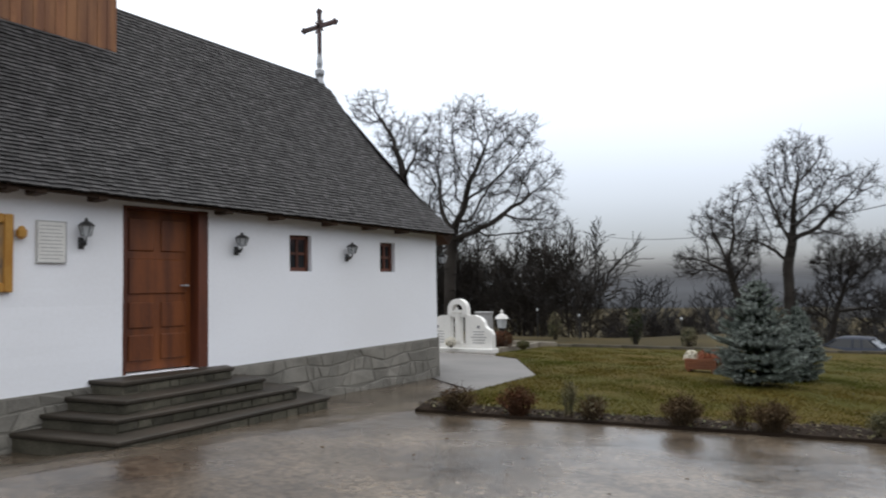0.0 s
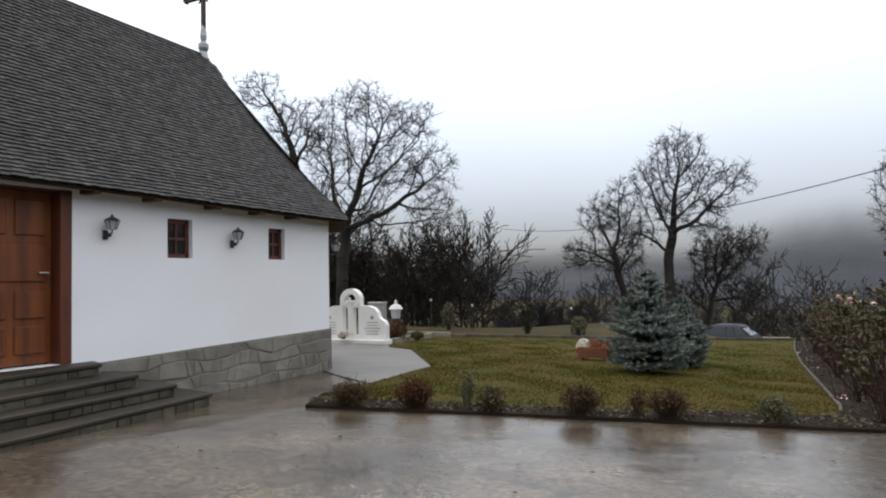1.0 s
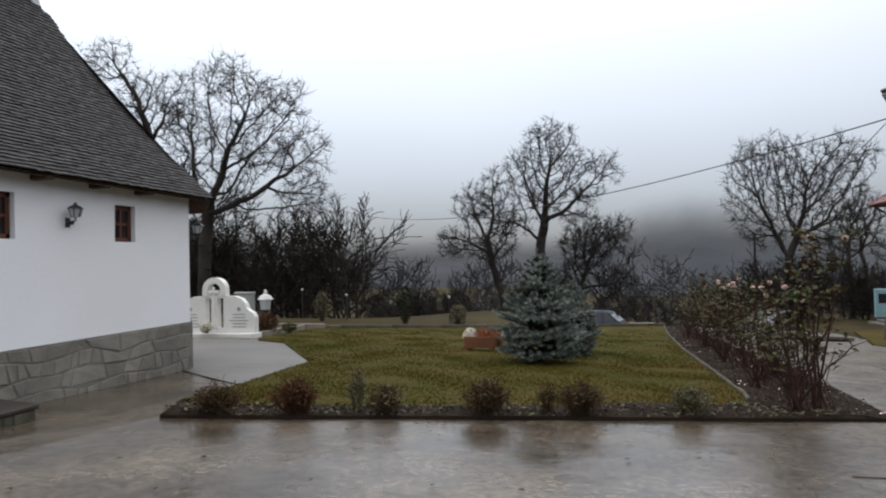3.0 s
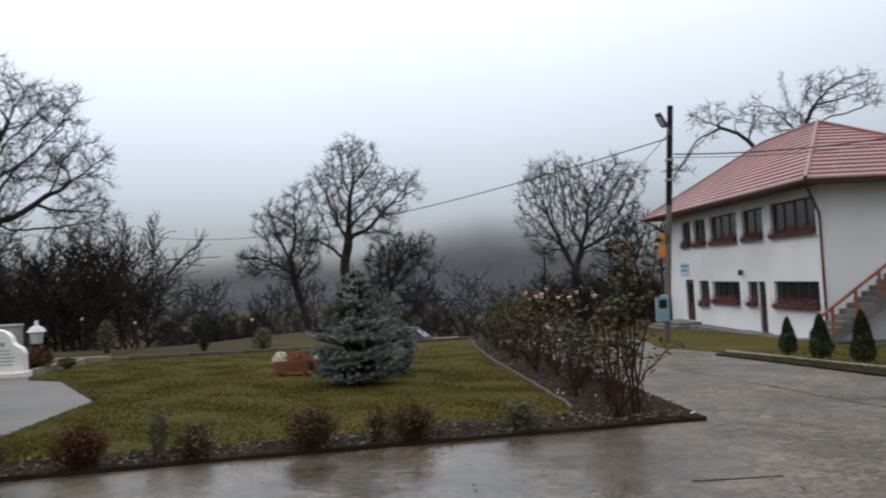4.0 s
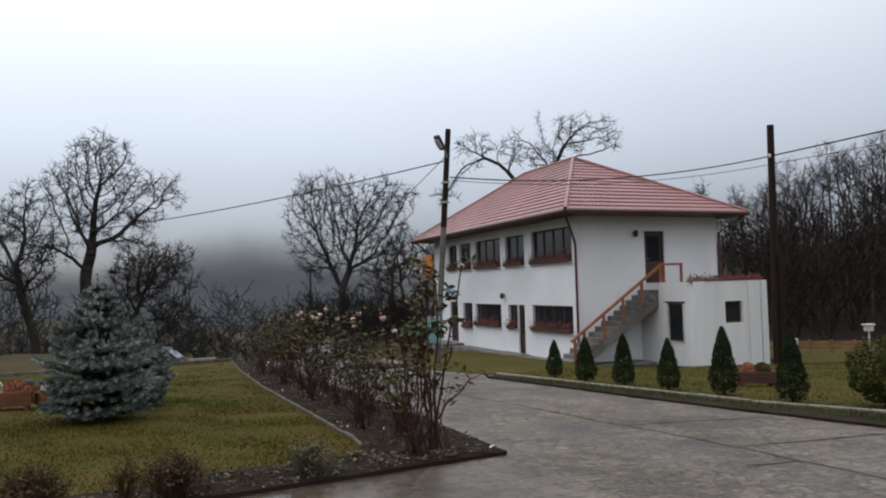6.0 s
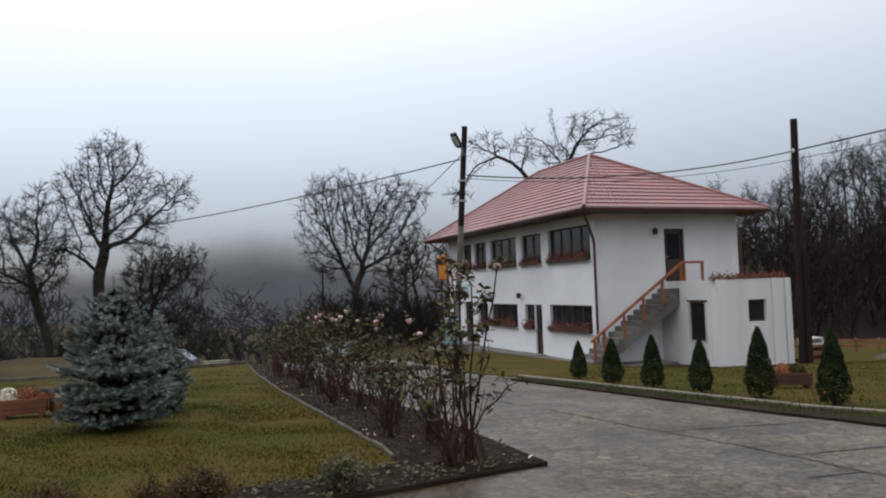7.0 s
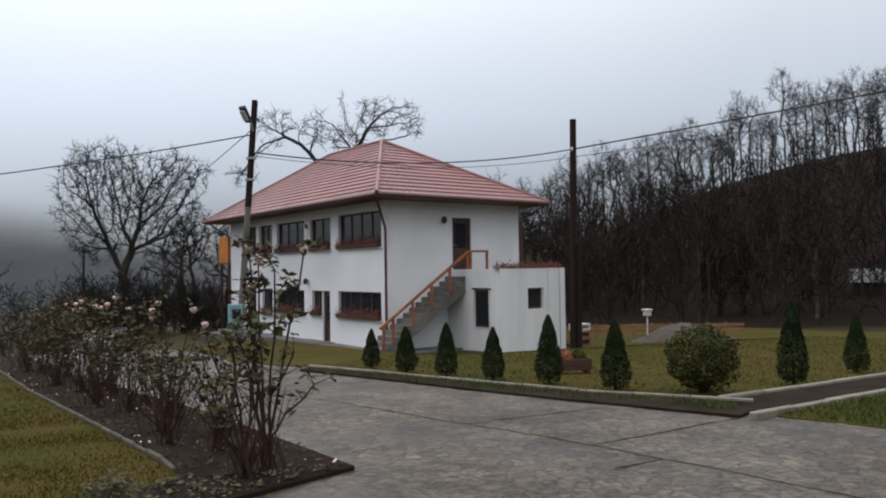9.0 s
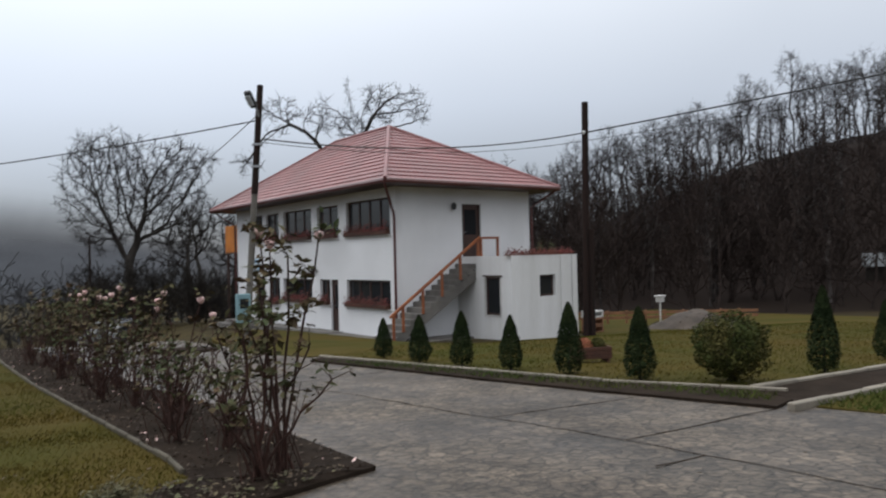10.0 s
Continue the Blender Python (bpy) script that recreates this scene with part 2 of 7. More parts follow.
M_WINDOW = glass_mat("dark_window_glass", (0.02, 0.022, 0.025), 0.04)
M_CROSS = mat("dark_oiled_cross_wood", (0.055, 0.018, 0.016), 0.55, (0.03, 0.012, 0.01), 6, 60, 0.2)
M_ZINC = mat("zinc_sheet", (0.42, 0.43, 0.45), 0.45, (0.30, 0.31, 0.33), 5, 40, 0.1, metal=0.6)
M_RENDER = mat("white_house_render", (0.81, 0.81, 0.825), 0.92, (0.68, 0.68, 0.69), 0.9, 40, 0.3)
M_STREAK = mat("rain_streaked_render", (0.84, 0.84, 0.85), 0.92, (0.60, 0.59, 0.57), 1.1, 9, 0.2, stretch=(4, 4, 0.4), spread=1.3)
M_ROOFTILE = mat("red_metal_roof_tile", (0.255, 0.090, 0.087), 0.40, (0.185, 0.068, 0.066), 1.5, 30, 0.05)
M_GUTTER = mat("dark_red_brown_gutter", (0.10, 0.030, 0.026), 0.4, (0.07, 0.02, 0.018), 4, 30, 0.05)
M_WINFRAME = mat("dark_brown_window_frame", (0.06, 0.028, 0.02), 0.5, (0.035, 0.017, 0.012), 6, 40, 0.1)
M_GREYSTEP = mat("grey_concrete_stair", (0.17, 0.158, 0.142), 0.8, (0.095, 0.088, 0.080), 4, 50, 0.4)
M_SILL = mat("white_stone_sill", (0.66, 0.65, 0.63), 0.6, None, 5, 40, 0.1)
M_BOXWOOD = mat("dark_red_stained_box", (0.095, 0.034, 0.018), 0.7, (0.05, 0.019, 0.011), 5, 40, 0.3)
M_SHED = mat("mottled_pale_sheet_roof", (0.15, 0.16, 0.17), 0.6, (0.05, 0.055, 0.055), 1.5, 4, 0.2, spread=1.2)
M_SLATE = mat("grey_gravestone", (0.34, 0.34, 0.34), 0.6, (0.22, 0.22, 0.22), 4, 40, 0.3)
M_PLANTER = mat("terracotta_box_wood", (0.225, 0.082, 0.033), 0.7, (0.125, 0.045, 0.02), 5, 40, 0.3)
M_GERANIUM = mat("faded_geranium_leaves", (0.10, 0.035, 0.022), 0.75, (0.16, 0.03, 0.025), 6, 30, 0.0, random_tint=0.4, island=True)
M_BARK = mat("wet_dark_bark", (0.026, 0.022, 0.019), 0.9, (0.048, 0.042, 0.037), 3, 30, 0.5, spec=0.15)
M_TWIG = mat("grey_twigs", (0.022, 0.019, 0.017), 0.9, (0.038, 0.033, 0.030), 3, 20, 0.0, spec=0.1)
# haze is put into the base colours of the farther trees
M_MISTWOOD = mat("haze_greyed_far_wood", (0.092, 0.093, 0.099), 0.95, (0.064, 0.065, 0.069), 0.1, 1, 0.0, spec=0.05)
M_SKYWOOD = mat("haze_paled_beech_crowns", (0.092, 0.083, 0.080), 0.95, (0.055, 0.048, 0.046), 0.15, 1, 0.0, random_tint=0.25, island=True, spec=0.05)
M_MIDWOOD = mat("haze_greyed_brown_wood", (0.046, 0.042, 0.042), 0.95, (0.032, 0.029, 0.029), 0.1, 1, 0.0, spec=0.05)
M_FOREST = mat("wet_beech_forest", (0.034, 0.028, 0.026), 0.95, (0.074, 0.065, 0.061), 0.12, 1.0, 0.0, random_tint=0.45, island=True, spec=0.06)
M_UNDER = mat("wet_dark_undergrowth", (0.034, 0.025, 0.022), 0.95, (0.050, 0.039, 0.035), 0.12, 1.0, 0.0, random_tint=0.4, island=True, spec=0.04)
# darker copy for inner needles: older growth, plus crown shade put into the colour
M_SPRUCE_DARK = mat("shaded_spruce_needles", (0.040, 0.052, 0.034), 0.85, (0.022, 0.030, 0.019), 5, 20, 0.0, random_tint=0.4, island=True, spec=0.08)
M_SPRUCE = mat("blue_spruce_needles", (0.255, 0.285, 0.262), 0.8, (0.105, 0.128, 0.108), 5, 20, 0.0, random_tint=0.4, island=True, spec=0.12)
M_THUJA = mat("dark_thuja_scales", (0.013, 0.021, 0.008), 0.85, (0.026, 0.034, 0.013), 6, 30, 0.0, random_tint=0.4, island=True, spec=0.06)
M_BOX = mat("yellowish_boxwood_leaves", (0.036, 0.046, 0.013), 0.8, (0.070, 0.060, 0.020), 5, 20, 0.0, random_tint=0.4, island=True, spec=0.08)
M_CANE = mat("red_brown_rose_cane", (0.066, 0.033, 0.026), 0.8, (0.034, 0.021, 0.017), 10, 60, 0.0, spec=0.15)
M_ROSELEAF = mat("rose_leaves", (0.060, 0.080, 0.036), 0.75, (0.095, 0.060, 0.036), 6, 20, 0.0, random_tint=0.4, island=True, spec=0.06)
M_ROSE = mat("pale_pink_petals", (0.72, 0.44, 0.42), 0.8, (0.80, 0.60, 0.55), 20, 60, 0.0, random_tint=0.15)
M_DRY = mat("dry_brown_stems", (0.092, 0.060, 0.033), 0.9, (0.046, 0.034, 0.021), 8, 40, 0.0, random_tint=0.4, island=True, spec=0.06)
M_DRYGREEN = mat("dull_green_stems", (0.07, 0.075, 0.032), 0.85, (0.10, 0.075, 0.04), 8, 40, 0.0, random_tint=0.4, island=True)
M_RUSTBUSH = mat("rust_red_barberry", (0.090, 0.040, 0.022), 0.9, (0.052, 0.028, 0.017), 8, 40, 0.0, random_tint=0.4, island=True, spec=0.06)
M_LITTER = mat("fallen_leaves", (0.095, 0.068, 0.040), 0.85, (0.042, 0.028, 0.018), 5, 20, 0.0, random_tint=0.5, island=True)
M_MARBLE = mat("white_marble", (0.80, 0.79, 0.76), 0.35, (0.70, 0.69, 0.66), 3, 20, 0.05)
M_GREYTEXT = mat("engraved_grey", (0.30, 0.30, 0.31), 0.6, None, 5, 40, 0.0)
M_POLE = mat("weathered_concrete_pole", (0.135, 0.122, 0.105), 0.85, (0.075, 0.068, 0.058), 4, 40, 0.3)
M_TARPOLE = mat("tarred_wood_pole", (0.014, 0.010, 0.009), 0.9, (0.026, 0.014, 0.011), 4, 50, 0.4, stretch=(6, 6, 0.5), spec=0.2)
M_WIRE = mat("black_cable", (0.02, 0.02, 0.02), 0.6, None, 5, 40, 0.0)
M_CARBLUE = mat("blue_grey_car_paint", (0.030, 0.038, 0.058), 0.4, (0.025, 0.032, 0.050), 2, 30, 0.0, spec=0.3)
M_CARDARK = mat("dark_car_paint", (0.035, 0.04, 0.048), 0.25, (0.028, 0.03, 0.035), 2, 30, 0.0, metal=0.3)
M_TYRE = mat("black_tyre_rubber", (0.018, 0.018, 0.018), 0.85, None, 8, 60, 0.1)
M_ORANGE = mat("orange_varnished_planks", (0.62, 0.22, 0.03), 0.5, (0.48, 0.15, 0.02), 5, 40, 0.1)
M_SIGNBLUE = mat("pale_blue_sign", (0.45, 0.62, 0.75), 0.5, (0.38, 0.55, 0.68), 5, 40, 0.0)
M_METERBOX = mat("blue_green_meter_box", (0.22, 0.36, 0.40), 0.5, (0.16, 0.27, 0.30), 4, 30, 0.05)
M_GRAVEL = mat("grey_brown_gravel", (0.072, 0.056, 0.043), 0.9, (0.042, 0.033, 0.026), 6, 40, 0.9, random_tint=0.25, island=True)
M_FENCE = mat("brown_fence_boards", (0.27, 0.125, 0.06), 0.75, (0.15, 0.07, 0.035), 4, 40, 0.3)
M_FLOWERW = mat("white_chrysanthemum", (0.78, 0.75, 0.66), 0.8, (0.62, 0.58, 0.48), 20, 60, 0.0, random_tint=0.15, island=True)
M_FLOWERR = mat("rust_chrysanthemum", (0.22, 0.06, 0.03), 0.8, (0.3, 0.11, 0.05), 20, 60, 0.0, random_tint=0.3, island=True)
M_GOLD = mat("gilded_icon_frame", (0.55, 0.30, 0.07), 0.4, (0.42, 0.2, 0.04), 10, 60, 0.2, metal=0.4)
M_ICON = mat("icon_paint", (0.12, 0.09, 0.07), 0.45, (0.34, 0.2, 0.07), 9, 20, 0.0)
M_HILL = mat("haze_greyed_hill_wood", (0.072, 0.076, 0.084), 1.0, (0.052, 0.055, 0.061), 0.05, 0.6, 0.0, spec=0.0)
# mist is put into the hill: its alpha falls towards its top and its ends
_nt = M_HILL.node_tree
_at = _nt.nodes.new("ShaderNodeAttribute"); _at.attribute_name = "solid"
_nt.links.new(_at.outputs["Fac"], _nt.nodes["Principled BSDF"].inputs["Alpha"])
M_INSIDE = mat("dim_room_wall", (0.35, 0.33, 0.30), 0.9, None, 2, 20, 0.0)


# ---- builders ----
def link(name, bm, material, parent=None, smooth=False):
    me = bpy.data.meshes.new(name)
    bm.normal_update()
    bm.to_mesh(me)
    bm.free()
    me.materials.append(material)
    if smooth:
        for p in me.polygons:
            p.use_smooth = True
    ob = new(name, me)
    ob.parent = parent
    return ob


def part(name, bm, material, parent, label="", smooth=False):
    ob = link(name, bm, material, parent, smooth)
    return tagged(ob, label) if label else ob


def thing(name, label, category, m=None, group="", kind=""):
    ob = new(name)
    ob.empty_display_size = 0.2
    if m is not None:
        ob.matrix_basis = m
    return tagged(ob, label, category, group, kind)


def raw(name, verts, faces, material, parent=None, smooth=False):
    me = bpy.data.meshes.new(name)
    me.from_pydata(verts, [], faces)
    me.update()
    me.materials.append(material)
    if smooth:
        me.polygons.foreach_set("use_smooth", [True] * len(me.polygons))
    ob = new(name, me)
    ob.parent = parent
    return ob


def box(bm, x0, y0, z0, x1, y1, z1, bevel=0.0, m=None):
    vs = [bm.verts.new((x, y, z)) for x in (x0, x1) for y in (y0, y1) for z in (z0, z1)]
    fs = [bm.faces.new([vs[i] for i in f]) for f in ((0, 1, 3, 2), (4, 6, 7, 5), (0, 4, 5, 1), (2, 3, 7, 6), (0, 2, 6, 4), (1, 5, 7, 3))]
    if m is not None:
        bmesh.ops.transform(bm, matrix=m, verts=vs)
    if bevel:
        es = {e for f in fs for e in f.edges}
        bmesh.ops.bevel(bm, geom=list(es), offset=bevel, segments=1, affect="EDGES")
    return bm


def boxes(*dims, bevel=0.0):
    bm = bmesh.new()
    for d in dims:
        box(bm, *d, bevel=bevel)
    return bm


def tube(bm, a, b, r0, r1=None, n=10, cap=True):
    a, b = Vector(a), Vector(b)
    r1 = r0 if r1 is None else r1
    q = (b - a).to_track_quat("Z", "Y")
    rings = [[bm.verts.new(c + q @ Vector((r * math.cos(2 * math.pi * i / n), r * math.sin(2 * math.pi * i / n), 0))) for i in range(n)] for c, r in ((a, r0), (b, r1))]
    for i in range(n):
        bm.faces.new((rings[0][i], rings[0][(i + 1) % n], rings[1][(i + 1) % n], rings[1][i]))
    if cap:
        bm.faces.new(rings[0][::-1]); bm.faces.new(rings[1])
    return bm


def pipe(bm, pts, r, n=8):
    """A bent round bar through the given points, as one skin."""
    pts = [Vector(p) for p in pts]
    rings = []
    for i, p in enumerate(pts):
        d = (pts[min(i + 1, len(pts) - 1)] - pts[max(i - 1, 0)]).normalized()
        a = d.cross(Vector((0.31, 0.17, 0.93))).normalized()
        b = d.cross(a)
        rings.append([bm.verts.new(p + (a * math.cos(2 * math.pi * k / n) + b * math.sin(2 * math.pi * k / n)) * r) for k in range(n)])
    for p, q in zip(rings, rings[1:]):
        for k in range(n):
            bm.faces.new((p[k], p[(k + 1) % n], q[(k + 1) % n], q[k]))
    bm.faces.new(rings[0][::-1]); bm.faces.new(rings[-1])
    return bm


def prism(bm, outline, z0, z1):
    """An upright slab over a plan outline (counter-clockwise)."""
    lo = [bm.verts.new((x, y, z0)) for x, y in outline]
    hi = [bm.verts.new((x, y, z1)) for x, y in outline]
    n = len(outline)
    for i in range(n):
        bm.faces.new((lo[i], lo[(i + 1) % n], hi[(i + 1) % n], hi[i]))
    bm.faces.new(hi); bm.faces.new(lo[::-1])
    return bm


def lathe(bm, profile, n=14, at=(0, 0, 0)):
    rings = [[bm.verts.new((at[0] + r * math.cos(2 * math.pi * i / n), at[1] + r * math.sin(2 * math.pi * i / n), at[2] + z)) for i in range(n)] for r, z in profile]
    for p, q in zip(rings, rings[1:]):
        for i in range(n):
            bm.faces.new((p[i], p[(i + 1) % n], q[(i + 1) % n], q[i]))
    bm.faces.new(rings[0][::-1]); bm.faces.new(rings[-1])
    return bm


def wall_mesh(length, z0, z1, thick, holes):
    """A wall along +x with its outer face at y = 0 and its inner face at y = thick, with openings (x0, x1, z0, z1) cut through."""
    bm = bmesh.new()
    xs = sorted({0, length, *(v for h in holes for v in h[:2])})
    zs = sorted({z0, z1, *(v for h in holes for v in h[2:])})
    quad = lambda *p: bm.faces.new([bm.verts.new(v) for v in p])
    for xa, xb in zip(xs, xs[1:]):
        for za, zb in zip(zs, zs[1:]):
            if any(h[0] <= xa and xb <= h[1] and h[2] <= za and zb <= h[3] for h in holes):
                continue
            quad((xa, 0, za), (xb, 0, za), (xb, 0, zb), (xa, 0, zb))
            quad((xa, thick, zb), (xb, thick, zb), (xb, thick, za), (xa, thick, za))
    for xa, xb, za, zb in [*holes]:
        quad((xa, 0, za), (xa, thick, za), (xb, thick, za), (xb, 0, za))
        quad((xa, 0, zb), (xb, 0, zb), (xb, thick, zb), (xa, thick, zb))
        quad((xa, 0, za), (xa, 0, zb), (xa, thick, zb), (xa, thick, za))
        quad((xb, 0, za), (xb, thick, za), (xb, thick, zb), (xb, 0, zb))
    quad((0, 0, z0), (0, 0, z1), (0, thick, z1), (0, thick, z0))
    quad((length, 0, z0), (length, thick, z0), (length, thick, z1), (length, 0, z1))
    quad((0, 0, z1), (length, 0, z1), (length, thick, z1), (0, thick, z1))
    quad((0, 0, z0), (0, thick, z0), (length, thick, z0), (length, 0, z0))
    bmesh.ops.remove_doubles(bm, verts=bm.verts, dist=1e-4)
    return bm


def sstep(v, a, b):
    t = min(1.0, max(0.0, (v - a) / (b - a)))
    return t * t * (3 - 2 * t)


def court_z(x, y):
    """Height of the sloping courtyard."""
    return 0.4025 + (-0.02963) * x + (-0.03746) * y


def ground_z(x, y):
    z = court_z(max(-35, min(40, x)), max(-40, min(48, y)))
    z -= max(0.0, z + 0.07) * (1 - sstep(x, -6.6, -4.4)) * sstep(y, 2, 8) * (1 - sstep(y, 16, 20))
    z -= 0.24 * sstep(x, 9.5, 11.5) * sstep(y, 26, 30)
    z -= 1.2 * sstep(y, 35, 44) * (1 - sstep(x, 3, 8))
    z += 0.65 * math.exp(-((x + 6.8) / 3.6) ** 2 - ((y - 38) / 2.8) ** 2)
    d = math.hypot(x, y - 9)
    az = math.degrees(math.atan2(x, y - 9))
    z -= 9.0 * sstep(y, 44, 150) * (1 - sstep(az, 22, 40)) + 10 * sstep(d, 120, 500) * (1 - sstep(az, 22, 40))
    z += (17 + 7 * sstep(az, 45, 65)) * sstep(d, 48, 150) * sstep(az, 28, 55) * (1 - sstep(az, 140, 175))
    return z


def inside(x, y, poly):
    r = False
    for (xa, ya), (xb, yb) in zip(poly, poly[1:] + poly[:1]):
        if (ya > y) != (yb > y) and x < (xb - xa) * (y - ya) / (yb - ya) + xa:
            r = not r
    return r


def sheet(name, poly, lift, material, depth=0.12, uneven=0.0, step=0.45):
    """A patch of ground over a plan outline that follows the slope, raised by lift, with sides down into the ground."""
    bm = bmesh.new()
    vs = [bm.verts.new((x, y, 0)) for x, y in poly]
    f = bm.faces.new(vs)
    if f.normal.z < 0 or sum((xb - xa) * (yb + ya) for (xa, ya), (xb, yb) in zip(poly, poly[1:] + poly[:1])) > 0:
        f.normal_flip()
    xs, ys = [p[0] for p in poly], [p[1] for p in poly]
    for axis, lo, hi in ((0, min(xs), max(xs)), (1, min(ys), max(ys))):
        n = int((hi - lo) / step)
        for i in range(1, n):
            co = [0, 0, 0]; no = [0, 0, 0]
            co[axis], no[axis] = lo + (hi - lo) * i / n, 1
            bmesh.ops.bisect_plane(bm, geom=bm.verts[:] + bm.edges[:] + bm.faces[:], plane_co=co, plane_no=no)
    border = [e for e in bm.edges if e.is_boundary]
    edge_v = {v for e in border for v in e.verts}
    for v in bm.verts:
        w = 0 if v in edge_v else uneven
        v.co.z = ground_z(v.co.x, v.co.y) + lift + w * noise.noise(Vector((v.co.x * 1.3, v.co.y * 1.3, 3.0)))
    ret = bmesh.ops.extrude_edge_only(bm, edges=border)
    for v in ret["geom"]:
        if isinstance(v, bmesh.types.BMVert):
            v.co.z -= depth + lift
    bmesh.ops.recalc_face_normals(bm, faces=bm.faces[:])
    ob = link(name, bm, material)
    return ob


def segments_mesh(segs, sides, faces=None):
    """Tapered round segments (p0, p1, r0, r1) as one set of vertices and faces."""
    if not segs:
        return np.zeros((0, 3)), []
    p0, p1 = np.array([s[0] for s in segs], float), np.array([s[1] for s in segs], float)
    r0, r1 = np.array([s[2] for s in segs], float), np.array([s[3] for s in segs], float)
    d = p1 - p0
    d /= np.linalg.norm(d, axis=1, keepdims=True) + 1e-9
    ref = np.where(np.abs(d[:, 2:3]) > 0.9, [[1.0, 0, 0]], [[0, 0, 1.0]])
    a = np.cross(d, ref); a /= np.linalg.norm(a, axis=1, keepdims=True) + 1e-9
    b = np.cross(d, a)
    ang = 2 * np.pi * np.arange(sides) / sides
    ring = a[:, None] * np.cos(ang)[None, :, None] + b[:, None] * np.sin(ang)[None, :, None]
    v = np.concatenate([p0[:, None] + ring * r0[:, None, None], p1[:, None] + ring * r1[:, None, None]], 1).reshape(-1, 3)
    base = (np.arange(len(segs)) * 2 * sides)[:, None]
    i = np.arange(faces or sides); j = (i + 1) % sides
    quads = np.stack([i, j, j + sides, i + sides], 1)
    return v, (base[:, :, None] + quads[None]).reshape(-1, 4)


def join_sets(sets):
    vs, fs, n = [], [], 0
    for v, f in sets:
        if len(v):
            vs.append(np.asarray(v)); fs += (np.asarray(f) + n).tolist(); n += len(v)
    return (np.concatenate(vs).tolist() if vs else []), fs


def grow(rng, height, radius, levels=4, kids=(7, 6, 6, 5), spread=0.9, first=0.3, lean=(0, 0), ratio=0.62, up=0.12, crook=0.22, thin=0.55):
    """A bare tree: segments by level, from the trunk to the twigs."""
    out = [[] for _ in range(levels + 1)]

    def branch(p, d, length, r, level):
        n = (6, 5, 4, 3, 2, 2)[level]
        pts = [p]
        for i in range(n):
            d = (d + Vector((rng.gauss(0, crook), rng.gauss(0, crook), rng.gauss(0, crook * 0.6) + (up if level else 0.05)))).normalized()
            if level == 0:
                d = (d + Vector((lean[0], lean[1], 0.6))).normalized()
            q = pts[-1] + d * (length / n)
            ra, rb = r * (1 - (1 - thin * 0.6) * i / n), r * (1 - (1 - thin * 0.6) * (i + 1) / n)
            out[level].append((tuple(pts[-1]), tuple(q), ra, rb))
            pts.append(q)
        if level < levels:
            k = kids[level]
            for j in range(k):
                t = (first if level == 0 else 0.25) + (1 - (first if level == 0 else 0.25)) * (j + rng.random() * 0.8) / k
                s = min(n - 1, int(t * n))
                at = pts[s].lerp(pts[s + 1], t * n - s)
                ax = (pts[s + 1] - pts[s]).normalized()
                side = ax.orthogonal().normalized()
                side.rotate(Matrix.Rotation(rng.uniform(0, 6.283) if level else (j * 2.4 + rng.uniform(-0.4, 0.4)), 3, ax))
                ang = spread * rng.uniform(0.7, 1.15) * (1.15 - 0.35 * t)
                cd = ax * math.cos(ang) + side * math.sin(ang)
                branch(at, cd, length * ratio * rng.uniform(0.75, 1.15) * (1.1 - 0.35 * t if level == 0 else 1.0), max(0.004, r * (1 - 0.5 * t) * thin), level + 1)

    branch(Vector((0, 0, -0.2)), Vector((lean[0], lean[1], 1)).normalized(), height, radius, 0)
    return out


def bare_tree(name, label, x, y, z=None, twig=None, seed=1, group="", min_r=0.008, scale=1.0, **kw):
    rng = random.Random(seed)
    segs = grow(rng, **kw)
    t = thing(name, label, "tree", pose(x, y, ground_z(x, y) if z is None else z), group)
    t.scale = (scale,) * 3
    raw("trunk", *join_sets([segments_mesh(segs[0], 9), segments_mesh(segs[1], 6)]), M_BARK, t, True)
    crown = [[(a, b, max(min_r, r0), max(min_r * 0.7, r1)) for a, b, r0, r1 in s] for s in segs[2:]]
    raw("crown", *join_sets([segments_mesh(s, 4 if i == 0 else 3) for i, s in enumerate(crown)]), twig or M_TWIG, t)
    return t


